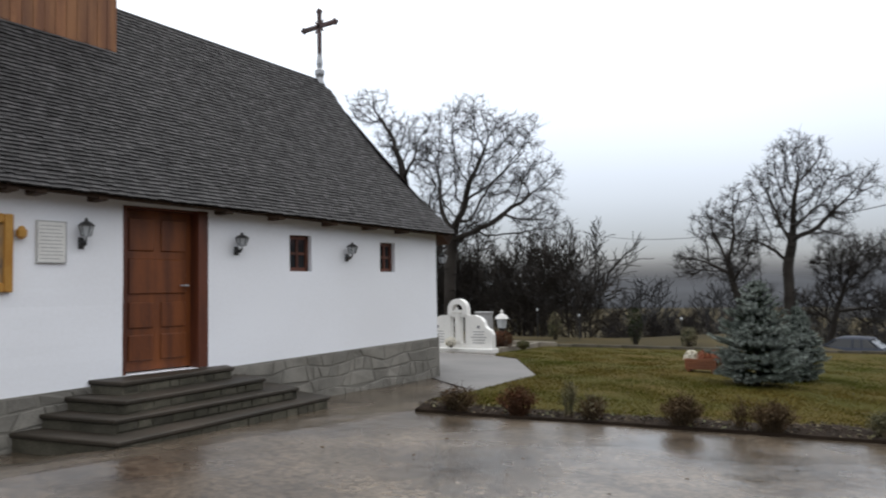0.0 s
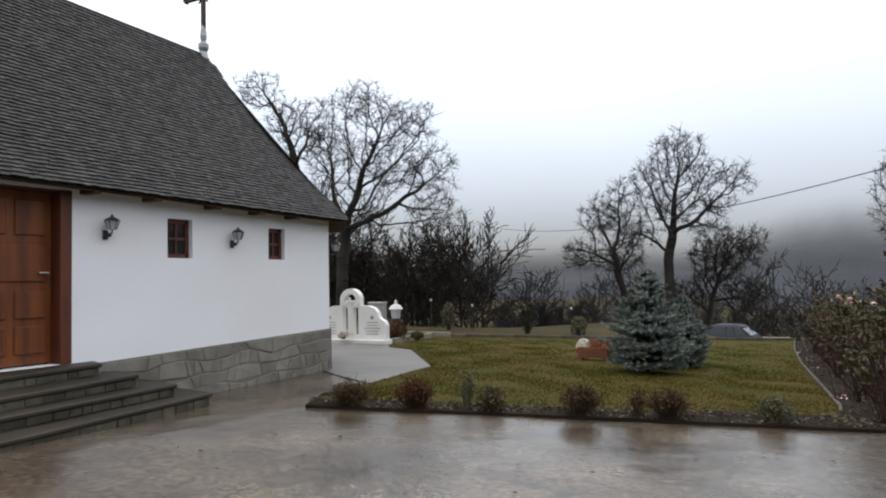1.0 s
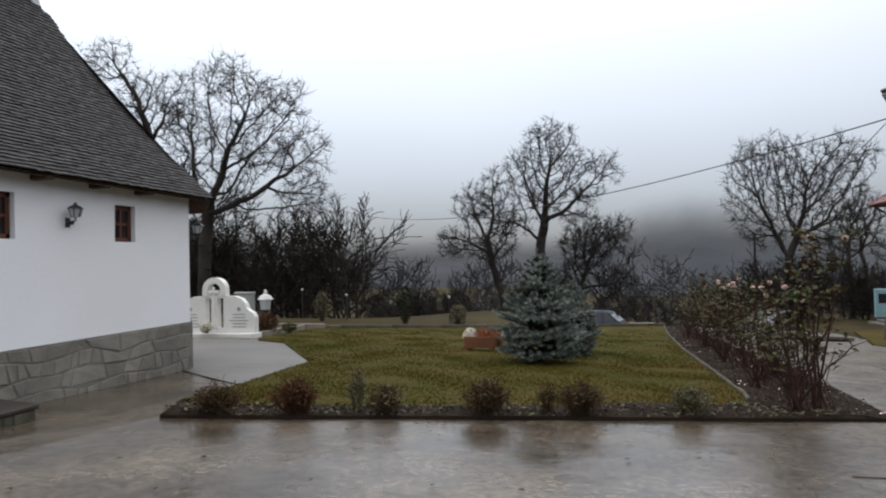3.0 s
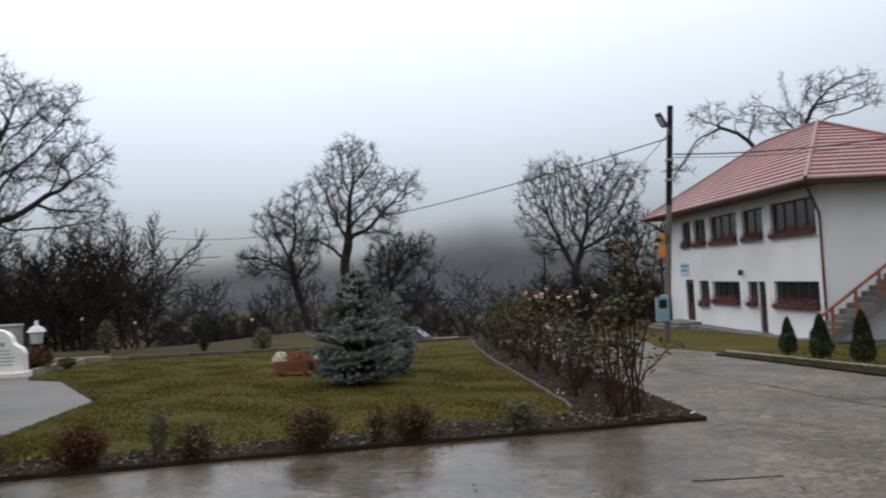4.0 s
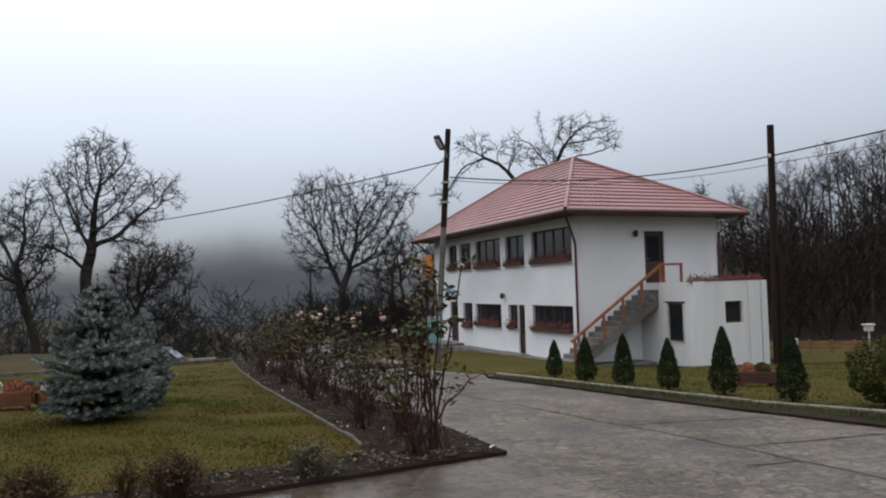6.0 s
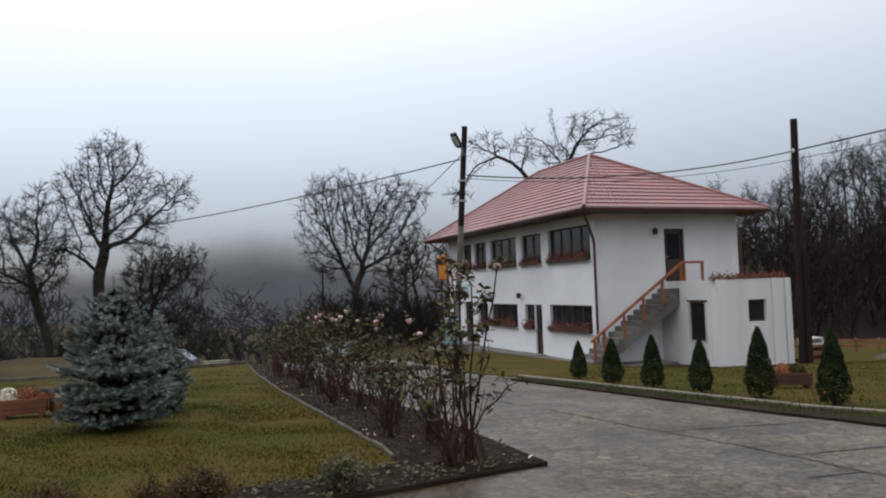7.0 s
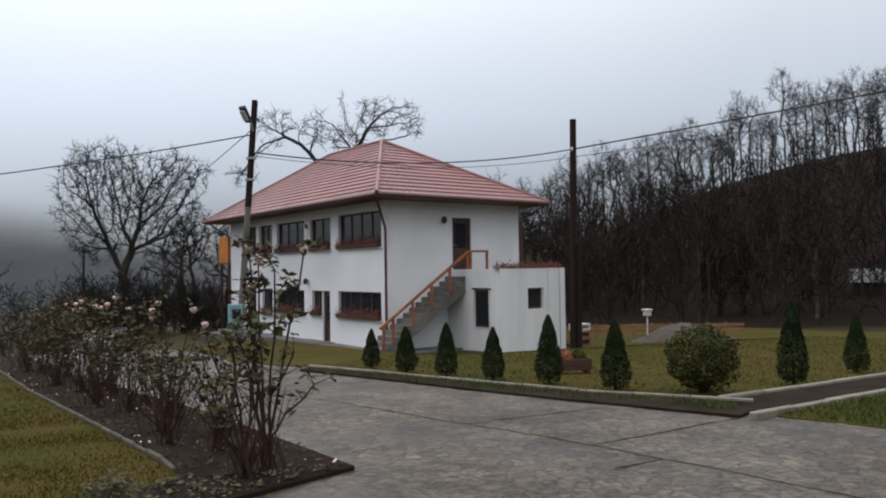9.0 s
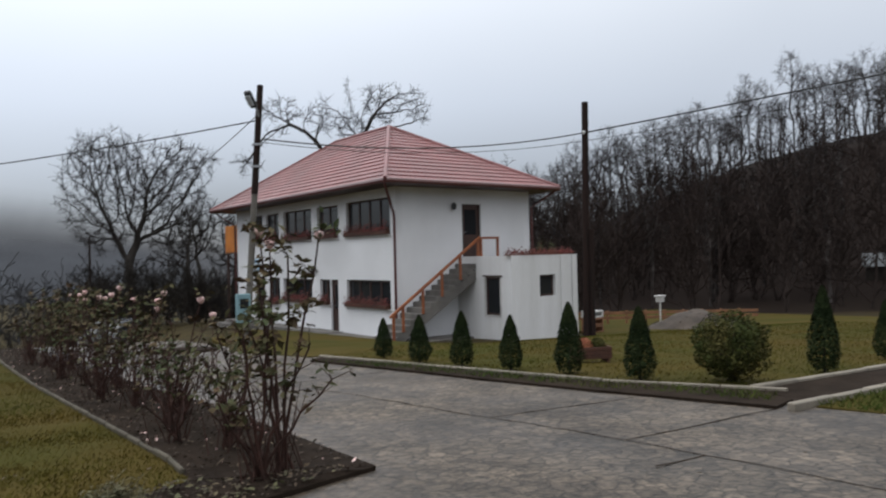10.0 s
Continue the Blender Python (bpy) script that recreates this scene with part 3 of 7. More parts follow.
def crown_segments(fork, lobes, seed, lean=(0.0, 0.0), density=5.0, step=0.26, tip=0.011, twigs=2, twig_len=0.34, power=2.1, trunk=0.0):
    """Limbs that grow out to fill a crown made of rounded lobes (dx, dz, rx, rz), down to crooked fine twigs: thick and thin segments."""
    g = np.random.default_rng(seed)
    pts = []
    for dx, dz, rx, rz in lobes:
        n = max(12, int(density * 4.19 * rx * rx * 0.85 * rz))
        u = g.normal(size=(n, 3)); u /= np.linalg.norm(u, axis=1, keepdims=True)
        u *= g.random((n, 1)) ** 0.42 * g.uniform(0.8, 1.14, (n, 1))
        pts.append(u * [rx, rx * 0.85, rz] + [dx, g.normal(0, 0.3), dz])
    pts = np.concatenate(pts)
    nodes, parent = [np.array([0.0, 0.0, -0.3])], [-1]
    while nodes[-1][2] < fork:
        h = nodes[-1][2] / max(fork, 0.1)
        nodes.append(nodes[-1] + np.array([lean[0] * (0.5 + h) + g.normal(0, 0.05), lean[1] + g.normal(0, 0.05), 1.0]) * step)
        parent.append(len(nodes) - 2)
    arr = np.array(nodes)
    dist = np.linalg.norm(pts[:, None] - arr[None], axis=2)
    best, bd = dist.argmin(1), dist.min(1)
    alive = np.ones(len(pts), bool)
    for _ in range(70):
        idx = np.nonzero(alive)[0]
        if not len(idx):
            break
        pull = {}
        for i in idx:
            v = pts[i] - nodes[best[i]]
            pull.setdefault(int(best[i]), []).append(v / (np.linalg.norm(v) + 1e-6))
        fresh = []
        for k, vs in pull.items():
            run = nodes[k] - nodes[parent[k]] if parent[k] >= 0 else np.zeros(3)
            d = np.mean(vs, 0) + 0.75 * run / (np.linalg.norm(run) + 1e-6) + g.normal(0, 0.24, 3) + np.array([0, 0, 0.05])
            d /= np.linalg.norm(d) + 1e-6
            nodes.append(nodes[k] + d * step); parent.append(k); fresh.append(len(nodes) - 1)
        fa = np.array([nodes[k] for k in fresh])
        dd = np.linalg.norm(pts[idx][:, None] - fa[None], axis=2)
        m = dd.min(1); better = m < bd[idx]
        best[idx[better]] = np.array(fresh)[dd.argmin(1)[better]]; bd[idx[better]] = m[better]
        alive[idx[bd[idx] < step * 1.15]] = False
    n = len(nodes)
    if trunk:
        power = math.log(max(2, n - len(set(parent)))) / math.log(trunk / tip)
    area = np.zeros(n)
    kids = np.zeros(n, int)
    for k in range(1, n):
        kids[parent[k]] += 1
    for k in range(n - 1, 0, -1):
        area[k] = max(area[k], tip ** power)
        area[parent[k]] += area[k]
    rad = area ** (1 / power)
    thick, thin = [], []
    for k in range(1, n):
        p = parent[k]
        r0 = rad[p] if p and rad[p] < rad[k] * 1.5 else rad[k] * 1.15
        (thick if rad[k] > 0.05 else thin).append((tuple(nodes[p]), tuple(nodes[k]), r0, rad[k]))
        if rad[k] < 0.035:
            ax = nodes[k] - nodes[p]; ax /= np.linalg.norm(ax) + 1e-6
            for _ in range(twigs + (1 if kids[k] == 0 else 0)):
                d = ax * 0.7 + g.normal(0, 0.6, 3) + [0, 0, 0.15]
                d /= np.linalg.norm(d)
                l = twig_len * g.uniform(0.5, 1.2)
                a = nodes[k]; b = a + d * l * 0.5
                c = b + (d + g.normal(0, 0.45, 3)) * l * 0.5
                thin += [(tuple(a), tuple(b), tip * 0.8, tip * 0.65), (tuple(b), tuple(c), tip * 0.65, tip * 0.5)]
    return thick, thin


def crown_tree(label, x, y, z, *shape, **more):
    thick, thin = crown_segments(*shape, **more)
    t = thing("bare_tree", label, "tree", pose(x, y, z))
    raw("trunk", *join_sets([segments_mesh(thick, 8)]), M_BARK, t, True)
    raw("crown", *join_sets([segments_mesh(thin, 3)]), M_TWIG, t)
    return t


def leaf_cloud(points, normals, size, rng, squash=0.55):
    """Small pointed leaves at the given points, facing roughly along the normals."""
    vs, fs = [], []
    for p, nrm in zip(points, normals):
        s = size * rng.uniform(0.6, 1.3)
        d = (Vector(nrm) + Vector((rng.gauss(0, 0.5), rng.gauss(0, 0.5), rng.gauss(0, 0.5)))).normalized()
        a = d.orthogonal().normalized()
        a.rotate(Matrix.Rotation(rng.uniform(0, 6.283), 3, d))
        b = d.cross(a) * squash
        p = Vector(p)
        n = len(vs)
        vs += [tuple(p - a * s), tuple(p + b * s + d * s * 0.15), tuple(p + a * s), tuple(p - b * s + d * s * 0.15)]
        fs.append((n, n + 1, n + 2, n + 3))
    return vs, fs

# ---- ground ----
def terrain():
    rs = [0]
    r, k = 3.0, 1.0
    while r < 2200:
        rs.append(r); r *= 1.16
    na = 120
    vs, fs = [(0, 10, ground_z(0, 10) - 0.10)], []
    for r in rs[1:]:
        for i in range(na):
            a = 2 * math.pi * i / na
            x, y = r * math.sin(a), 10 + r * math.cos(a)
            bumps = 0.25 * noise.noise(Vector((x * 0.15, y * 0.15, 0))) * sstep(r, 30, 60)
            vs.append((x, y, ground_z(x, y) - 0.10 + bumps))
    for i in range(na):
        fs.append((0, 1 + (i + 1) % na, 1 + i))
    for k in range(len(rs) - 2):
        b0, b1 = 1 + k * na, 1 + (k + 1) * na
        for i in range(na):
            j = (i + 1) % na
            fs.append((b0 + i, b0 + j, b1 + j, b1 + i))
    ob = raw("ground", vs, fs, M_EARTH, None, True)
    az = lambda x, y: math.degrees(math.atan2(x, y - 9))
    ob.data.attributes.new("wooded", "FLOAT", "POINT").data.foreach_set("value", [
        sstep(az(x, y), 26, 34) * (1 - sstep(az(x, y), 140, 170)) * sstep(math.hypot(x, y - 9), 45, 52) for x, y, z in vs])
    return tagged(ob, "rough brown meadow falling away into a misty valley", "ground", kind="structure")


terrain()

# the main lawn, its flower beds, the path round the church's apse and the road to the house
BED_L, BED_R = (-4.42, 13.32), (2.42, 16.05)
LAWN = [(-4.85, 14.2), (-4.3, 14.05), (-1.95, 15.0), (1.06, 16.45), (1.06, 17.2), (0.36, 24.2), (0.0, 29.0), (-0.25, 34.6), (-5.5, 29.9), (-9.7, 26.4),
        (-9.0, 22.5), (-8.69, 21.93), (-7.86, 21.6), (-5.5, 18.35), (-5.0, 15.6)]
FRONT_BED = [BED_L, (-1.12, 14.68), BED_R, (1.06, 16.45), (-1.95, 15.0), (-4.3, 14.05), (-4.85, 14.2)]
ROSE_BED = [BED_R, (2.2, 20.17), (1.72, 23.93), (1.15, 28.3), (0.75, 34.7), (-0.25, 34.6), (0.0, 29.0), (0.36, 24.2), (1.06, 17.2), (1.06, 16.45)]
PAVE = [(-34, -30), (34, -30), (34, 11.8), (9.2, 14.4), (8.7, 16.3), (8.0, 18.3), (7.5, 20.4), (6.9, 23.3), (6.3, 25.9), (6.4, 26.8), (5.6, 28.5), (5.0, 36), (4.0, 48), (0.5, 48), (-0.6, 34.9), (-5.5, 30.1), (-9.8, 26.8), (-9.9, 22.6), (-12.0, 21.6), (-34, 20)]
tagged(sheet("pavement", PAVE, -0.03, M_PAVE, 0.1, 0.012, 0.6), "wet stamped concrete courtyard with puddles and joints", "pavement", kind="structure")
tagged(sheet("path", [(-6.9, 16.9), (-5.0, 15.6), (-5.5, 18.35), (-7.86, 21.6), (-8.69, 21.93), (-12.5, 21.6), (-12.5, 20.0), (-9, 19.2)], -0.012, M_PATH, 0.1), "pale wet concrete path round the apse", "path", kind="structure")
tagged(sheet("lawn", LAWN, 0.01, M_LAWN, 0.14, 0.03, 0.4), "wet olive green and straw brown mown lawn", "lawn", kind="structure")
tagged(sheet("flower_bed", FRONT_BED, 0.008, M_SOIL, 0.1, 0.05, 0.12), "strip of wet black soil edging the lawn", "flower bed", kind="structure")
tagged(sheet("flower_bed", ROSE_BED, 0.012, M_SOIL, 0.1, 0.05, 0.2), "bed of wet black soil under the rose bushes", "flower bed", kind="structure")
RIGHT_LAWN = [(6.0, 26.1), (6.6, 23.6), (7.17, 21.1), (7.65, 18.95), (8.55, 17.05), (8.95, 17.15), (14.9, 17.6), (34, 19.6), (40, 46), (20, 52), (19.5, 32.8), (17.5, 29.2), (14, 29.0), (9.6, 28.4)]
tagged(sheet("lawn", RIGHT_LAWN, 0.0, M_LAWN, 0.2, 0.04, 0.7), "damp green lawn before the white house", "lawn", kind="structure")
SOUTH_LAWN = [(7.95, 15.75), (8.15, 14.35), (34, 12.0), (34, 17.6), (12.2, 16.15)]
tagged(sheet("lawn", SOUTH_LAWN, -0.012, M_LAWN, 0.2, 0.03, 0.7), "bright damp green lawn beside the kerb", "lawn", kind="structure")
tagged(sheet("flower_bed", [(5.5, 25.4), (6.02, 22.8), (6.45, 20.3), (6.88, 18.3), (7.5, 15.95), (8.8, 16.4), (7.6, 18.9), (7.12, 21.1), (6.55, 23.6), (5.95, 26.0)], 0.008, M_SOIL, 0.1, 0.03, 0.25), "strip of dark soil in front of the kerb", "flower bed", kind="structure")
tagged(sheet("flower_bed", [(7.9, 15.9), (12.2, 16.3), (34, 17.7), (34, 19.4), (14.9, 17.42), (8.7, 17.0)], 0.008, M_SOIL, 0.1, 0.03, 0.6), "dark soil strip between two kerbs", "flower bed", kind="structure")
HOUSE_GRASS = [(5.9, 26.4), (8.7, 27.3), (11.0, 30.2), (10.7, 36.0), (8.8, 40.5), (6.0, 36.0), (5.0, 28.8)]
tagged(sheet("lawn", HOUSE_GRASS, -0.012, M_LAWN, 0.2, 0.04, 0.5), "patchy grass along the front of the house", "lawn", kind="structure")


def kerb_line(pts, width, height, lift, piece, label, material=None):
    """Kerb stones laid end to end along a line of plan points."""
    root = thing("kerb", label, "kerb", kind="structure")
    meshes = {}
    for (xa, ya), (xb, yb) in zip(pts, pts[1:]):
        length = math.hypot(xb - xa, yb - ya)
        n = max(1, round(length / piece))
        for i in range(n):
            L = length / n - 0.012
            t0, t1 = (i + 0.0) / n, (i + 1.0) / n
            x0, y0, x1, y1 = xa + (xb - xa) * t0, ya + (yb - ya) * t0, xa + (xb - xa) * t1, ya + (yb - ya) * t1
            key = round(L, 2)
            if key not in meshes:
                me = bpy.data.meshes.new("kerb_stone")
                bm = box(bmesh.new(), 0, -width / 2, -0.12, L, width / 2, height, bevel=0.012)
                bm.to_mesh(me); bm.free()
                me.materials.append(material or M_KERB)
                meshes[key] = me
            ob = new("kerb_stone", meshes[key])
            ob.parent = root
            z0, z1 = ground_z(x0, y0), ground_z(x1, y1)
            ob.matrix_basis = pose(x0, y0, z0 + lift + random.uniform(-0.008, 0.008), 0, -math.degrees(math.atan2(z1 - z0, L)), math.degrees(math.atan2(y1 - y0, x1 - x0)))
    return root


kerb_line([(5.95, 26.0), (6.55, 23.6), (7.12, 21.1), (7.6, 18.9), (8.7, 16.6)], 0.07, 0.045, 0.0, 1.0, "low weathered concrete kerb along the right lawn")
kerb_line([(8.55, 17.02), (14.9, 17.5), (30, 19.0)], 0.11, 0.05, 0.0, 1.0, "pale concrete kerb between soil and lawn")
kerb_line([(7.55, 15.8), (12.2, 16.22), (30, 17.4)], 0.11, 0.05, 0.0, 1.0, "pale concrete kerb beside the green lawn")
kerb_line([(1.06, 16.7), (1.06, 17.2), (0.36, 24.2), (0.0, 29.0), (-0.25, 34.6)], 0.04, 0.035, 0.02, 0.45, "thin mossy stone edging between lawn and rose bed", M_EDGING)
kerb_line([(-0.2, 34.7), (-5.5, 30.0), (-9.7, 26.5)], 0.08, 0.07, 0.03, 0.8, "low mossy stone edging at the back of the lawn", M_EDGING)

# ---- church ----
CHX, CH_Y0, CH_Y1 = -6.9, -3.0, 17.13
SILL_Z, STONE_Z, RIDGE_Z, RIDGE_X = 0.56, 0.63, 5.83, -9.5


def plinth_z(y):
    """Top of the plinth: it has settled towards the older end."""
    return STONE_Z - 0.0225 * (17.13 - max(8.0, y))


church = thing("church", "small white church with stone plinth and steep shingle roof", "church", pose(0, 0, 0))
CW = pose(CHX, CH_Y0, 0, 0, 0, 90)
DOOR_A, DOOR_B = 10.92 - CH_Y0, 12.11 - CH_Y0
WINS = [(13.53 - CH_Y0, 13.97 - CH_Y0, 1.82, 2.36), (15.55 - CH_Y0, 15.94 - CH_Y0, 1.83, 2.33)]
wbm = wall_mesh(CH_Y1 - CH_Y0, 0.3, 2.75, 0.45, [(DOOR_A, DOOR_B, SILL_Z, 2.59), *WINS])
# hand-laid plaster is never quite flat
bmesh.ops.subdivide_edges(wbm, edges=wbm.edges[:], cuts=5, use_grid_fill=True)
for v in wbm.verts:
    if abs(v.co.y) < 1e-4:
        v.co.y += 0.012 * noise.noise(Vector((v.co.x * 1.1, v.co.z * 1.4, 0)))
wall_s = part("wall", wbm, M_PLASTER, church, "uneven white lime plaster wall")
wall_s.matrix_basis = CW
for name, pts in (("wall", [(-6.9, 17.13), (-8.35, 19.0), (-10.65, 19.0), (-12.1, 17.13), (-12.1, CH_Y0), (-6.9, CH_Y0)]),):
    for (xa, ya), (xb, yb) in zip(pts, pts[1:]):
        L = math.hypot(xb - xa, yb - ya)
        o = part("wall", wall_mesh(L, -0.5, 2.72, 0.35, []), M_PLASTER, church)
        o.matrix_basis = pose(xa, ya, 0, 0, 0, math.degrees(math.atan2(yb - ya, xb - xa)))
        o = part("plinth", boxes((0, -0.035, -0.6, L, 0, STONE_Z - 0.01), bevel=0.008), M_MORTAR, church)
        o.matrix_basis = pose(xa, ya, 0, 0, 0, math.degrees(math.atan2(yb - ya, xb - xa)))
pbm = boxes((0, -0.02, -0.6, 8.0 - CH_Y0, 0.4, STONE_Z), (8.0 - CH_Y0, -0.02, -0.6, CH_Y1 - CH_Y0 + 0.02, 0.4, STONE_Z))
for v in pbm.verts:
    if v.co.z > 0.5:
        v.co.z = plinth_z(v.co.x + CH_Y0)
plinth = part("plinth", pbm, M_MORTAR, church, "rubble stone plinth with grey mortar joints")
plinth.matrix_basis = CW
# the ceiling shuts the interior off
cei = part("loft_floor", boxes((-12.0, CH_Y0 + 0.1, 2.66, -7.1, 17.0, 2.70)), M_BEAM, church)
flr = part("floor", boxes((-12.0, CH_Y0 + 0.1, 0.5, -7.3, 17.0, 0.6)), M_BEAM, church)


def roof_point(side, s, y):
    """A point of the church roof: s from the eave (0) to the ridge (1), with a slight sag."""
    x = -6.62 + (RIDGE_X + 6.62) * s
    z = 2.56 + (RIDGE_Z - 2.56) * s - 0.16 * math.sin(math.pi * s) + (17.0 - max(6.0, y)) * (0.017 + 0.02 * s)
    if side < 0:
        x = 2 * RIDGE_X - x
    return Vector((x, y, z))


EAVE_END, RIDGE_END = 17.28, 16.75
rb = bmesh.new()
N = 14
for side in (1, -1):
    grid = [[rb.verts.new(roof_point(side, i / N, y) - Vector((0, 0, 0.035))) for i in range(N + 1)] for y in (CH_Y0 - 0.3, *(CH_Y0 - 0.3 + (17.0 - CH_Y0) * k / 12 for k in range(1, 12)))]
    grid.append([rb.verts.new(roof_point(side, i / N, EAVE_END + (RIDGE_END - EAVE_END) * (i / N)) - Vector((0, 0, 0.035))) for i in range(N + 1)])
    for ga, gb in zip(grid, grid[1:]):
        for i in range(N):
            f = (ga[i], gb[i], gb[i + 1], ga[i + 1])
            rb.faces.new(f if side > 0 else f[::-1])
apse_e = [(-6.62, EAVE_END), (-8.15, 19.3), (-10.85, 19.3), (-12.38, EAVE_END)]
top = rb.verts.new((RIDGE_X, RIDGE_END, RIDGE_Z - 0.035))
for (xa, ya), (xb, yb) in zip(apse_e, apse_e[1:]):
    rb.faces.new((rb.verts.new((xa, ya, 2.495)), rb.verts.new((xb, yb, 2.495)), top))
ret = bmesh.ops.solidify(rb, geom=rb.faces[:], thickness=0.05)
roof = part("roof", rb, M_BEAM, church, "steep weathered grey shingle roof")


def shingle_verts(p, along, upw, nrm, w, l, lift):
    """A tapered wooden shingle: thick at its lower edge, thin at its head."""
    t0, t1 = 0.016, 0.004
    a, b = along * (w / 2), upw * l
    base = p + nrm * lift
    return [base - a, base + a, base + a + b - nrm * lift, base - a + b - nrm * lift, base - a + nrm * t0, base + a + nrm * t0, base + a + b + nrm * (t1 - lift), base - a + b + nrm * (t1 - lift)]


SH_F = [(4, 5, 6, 7), (0, 4, 7, 3), (1, 2, 6, 5), (0, 1, 5, 4)]
SH_ROWS, sh_rng = 54, random.Random(5)


def shingles():
    vs, fs, near = [], [], []
    for r in range(SH_ROWS):
        s0 = r / SH_ROWS
        p0, p1 = roof_point(1, s0, 17.0), roof_point(1, min(1, s0 + 1.0 / SH_ROWS), 17.0)
        upw = (p1 - p0).normalized()
        nrm = Vector((0, 1, 0)).cross(upw).normalized()
        if nrm.x < 0:
            nrm = -nrm
        y_end = EAVE_END + (RIDGE_END - EAVE_END) * s0 + 0.02
        y = 2.0 + sh_rng.random() * 0.1
        while y < y_end:
            w = sh_rng.uniform(0.07, 0.12)
            p = roof_point(1, s0, y + w / 2) - upw * (0.03 + sh_rng.uniform(-0.008, 0.012))
            q = shingle_verts(p, Vector((0, 1, 0)), upw, nrm, w - 0.006, (p1 - p0).length * 1.25, 0.004 + sh_rng.random() * 0.006)
            if r < 5 and 11.4 < y < 17.0:
                near.append(q)
            else:
                n = len(vs)
                vs += q
                fs += [tuple(n + i for i in f) for f in SH_F]
            y += w
    ob = raw("shingles", [tuple(v) for v in vs], fs, M_SHINGLE, roof)
    tagged(ob, kind="stuff")
    return near


near_shingles = shingles()
# ridge and hip boards
hb = bmesh.new()
tube(hb, (RIDGE_X, 6.0, roof_point(1, 1, 6.0).z - 0.01), (RIDGE_X, RIDGE_END + 0.03, RIDGE_Z), 0.035, 0.035, 8)
part("ridge_board", hb, M_SHINGLE_ONE, roof)
# rafter ends under the eave
for y in [CH_Y0 + 0.6 + 0.85 * k for k in range(13)] + [9.57, 9.86, 10.54, 12.27, 13.17, 14.24, 15.15, 15.98]:
    z = roof_point(1, 0, y).z
    o = part("rafter_end", boxes((-6.92, y - 0.06, z - 0.085, -6.64, y + 0.06, z + 0.03), bevel=0.012), M_BEAM, roof)
ebm = boxes((-6.68, 6.0, -0.06, -6.655, 17.2, -0.03))
for v in ebm.verts:
    v.co.z += roof_point(1, 0, v.co.y).z
part("eave_board", ebm, M_BEAM, roof)

# door
door = part("door", boxes((-7.12, 10.99, SILL_Z + 0.02, -7.06, 11.96, 2.56), bevel=0.004), M_DOOR, church, "varnished reddish wooden panel door")
for ya, yb, za, zb in [(11.08, 11.42, 0.70, 1.02), (11.52, 11.88, 0.70, 1.02), (11.08, 11.42, 1.10, 1.42), (11.52, 11.88, 1.10, 1.42), (11.08, 11.88, 1.52, 1.96), (11.08, 11.42, 2.05, 2.46), (11.52, 11.88, 2.05, 2.46)]:
    part("door_panel", boxes((-7.062, ya, za, -7.04, yb, zb), bevel=0.012), M_DOOR, door)
part("frame", boxes((-7.2, 10.922, SILL_Z, -6.93, 10.99, 2.589), (-7.2, 11.96, SILL_Z, -6.885, 12.108, 2.589), (-7.2, 10.99, 2.56, -6.93, 11.96, 2.589), bevel=0.006), M_DOORFRAME, door, "dark red-brown door frame")
hd = bmesh.new(); tube(hd, (-7.045, 11.88, 1.62), (-6.99, 11.88, 1.62), 0.014); tube(hd, (-6.995, 11.88, 1.62), (-6.995, 11.77, 1.62), 0.011)
part("handle", hd, M_ZINC, door, "steel lever handle")

# the two small windows
for a, b, c, d in WINS:
    ya, yb = a + CH_Y0, b + CH_Y0
    w = part("window", boxes((-7.03, ya, c, -6.97, ya + 0.06, d), (-7.03, yb - 0.06, c, -6.97, yb, d), (-7.03, ya, c, -6.97, yb, c + 0.06), (-7.03, ya, d - 0.06, -6.97, yb, d), bevel=0.004), M_DOORFRAME, church, "small dark brown wooden window")
    part("glazing_bar", boxes((-7.02, (ya + yb) / 2 - 0.018, c, -6.98, (ya + yb) / 2 + 0.018, d), (-7.018, ya, (c + d) / 2 - 0.018, -6.978, yb, (c + d) / 2 + 0.018)), M_DOORFRAME, w)
    for k in range(2):
        for j in range(2):
            part("pane", boxes((-7.008, ya + 0.04 + k * (yb - ya - 0.08) / 2, c + 0.04 + j * (d - c - 0.08) / 2, -7.0, ya + 0.04 + (k + 1) * (yb - ya - 0.08) / 2, c + 0.04 + (j + 1) * (d - c - 0.08) / 2)), M_WINDOW, w)

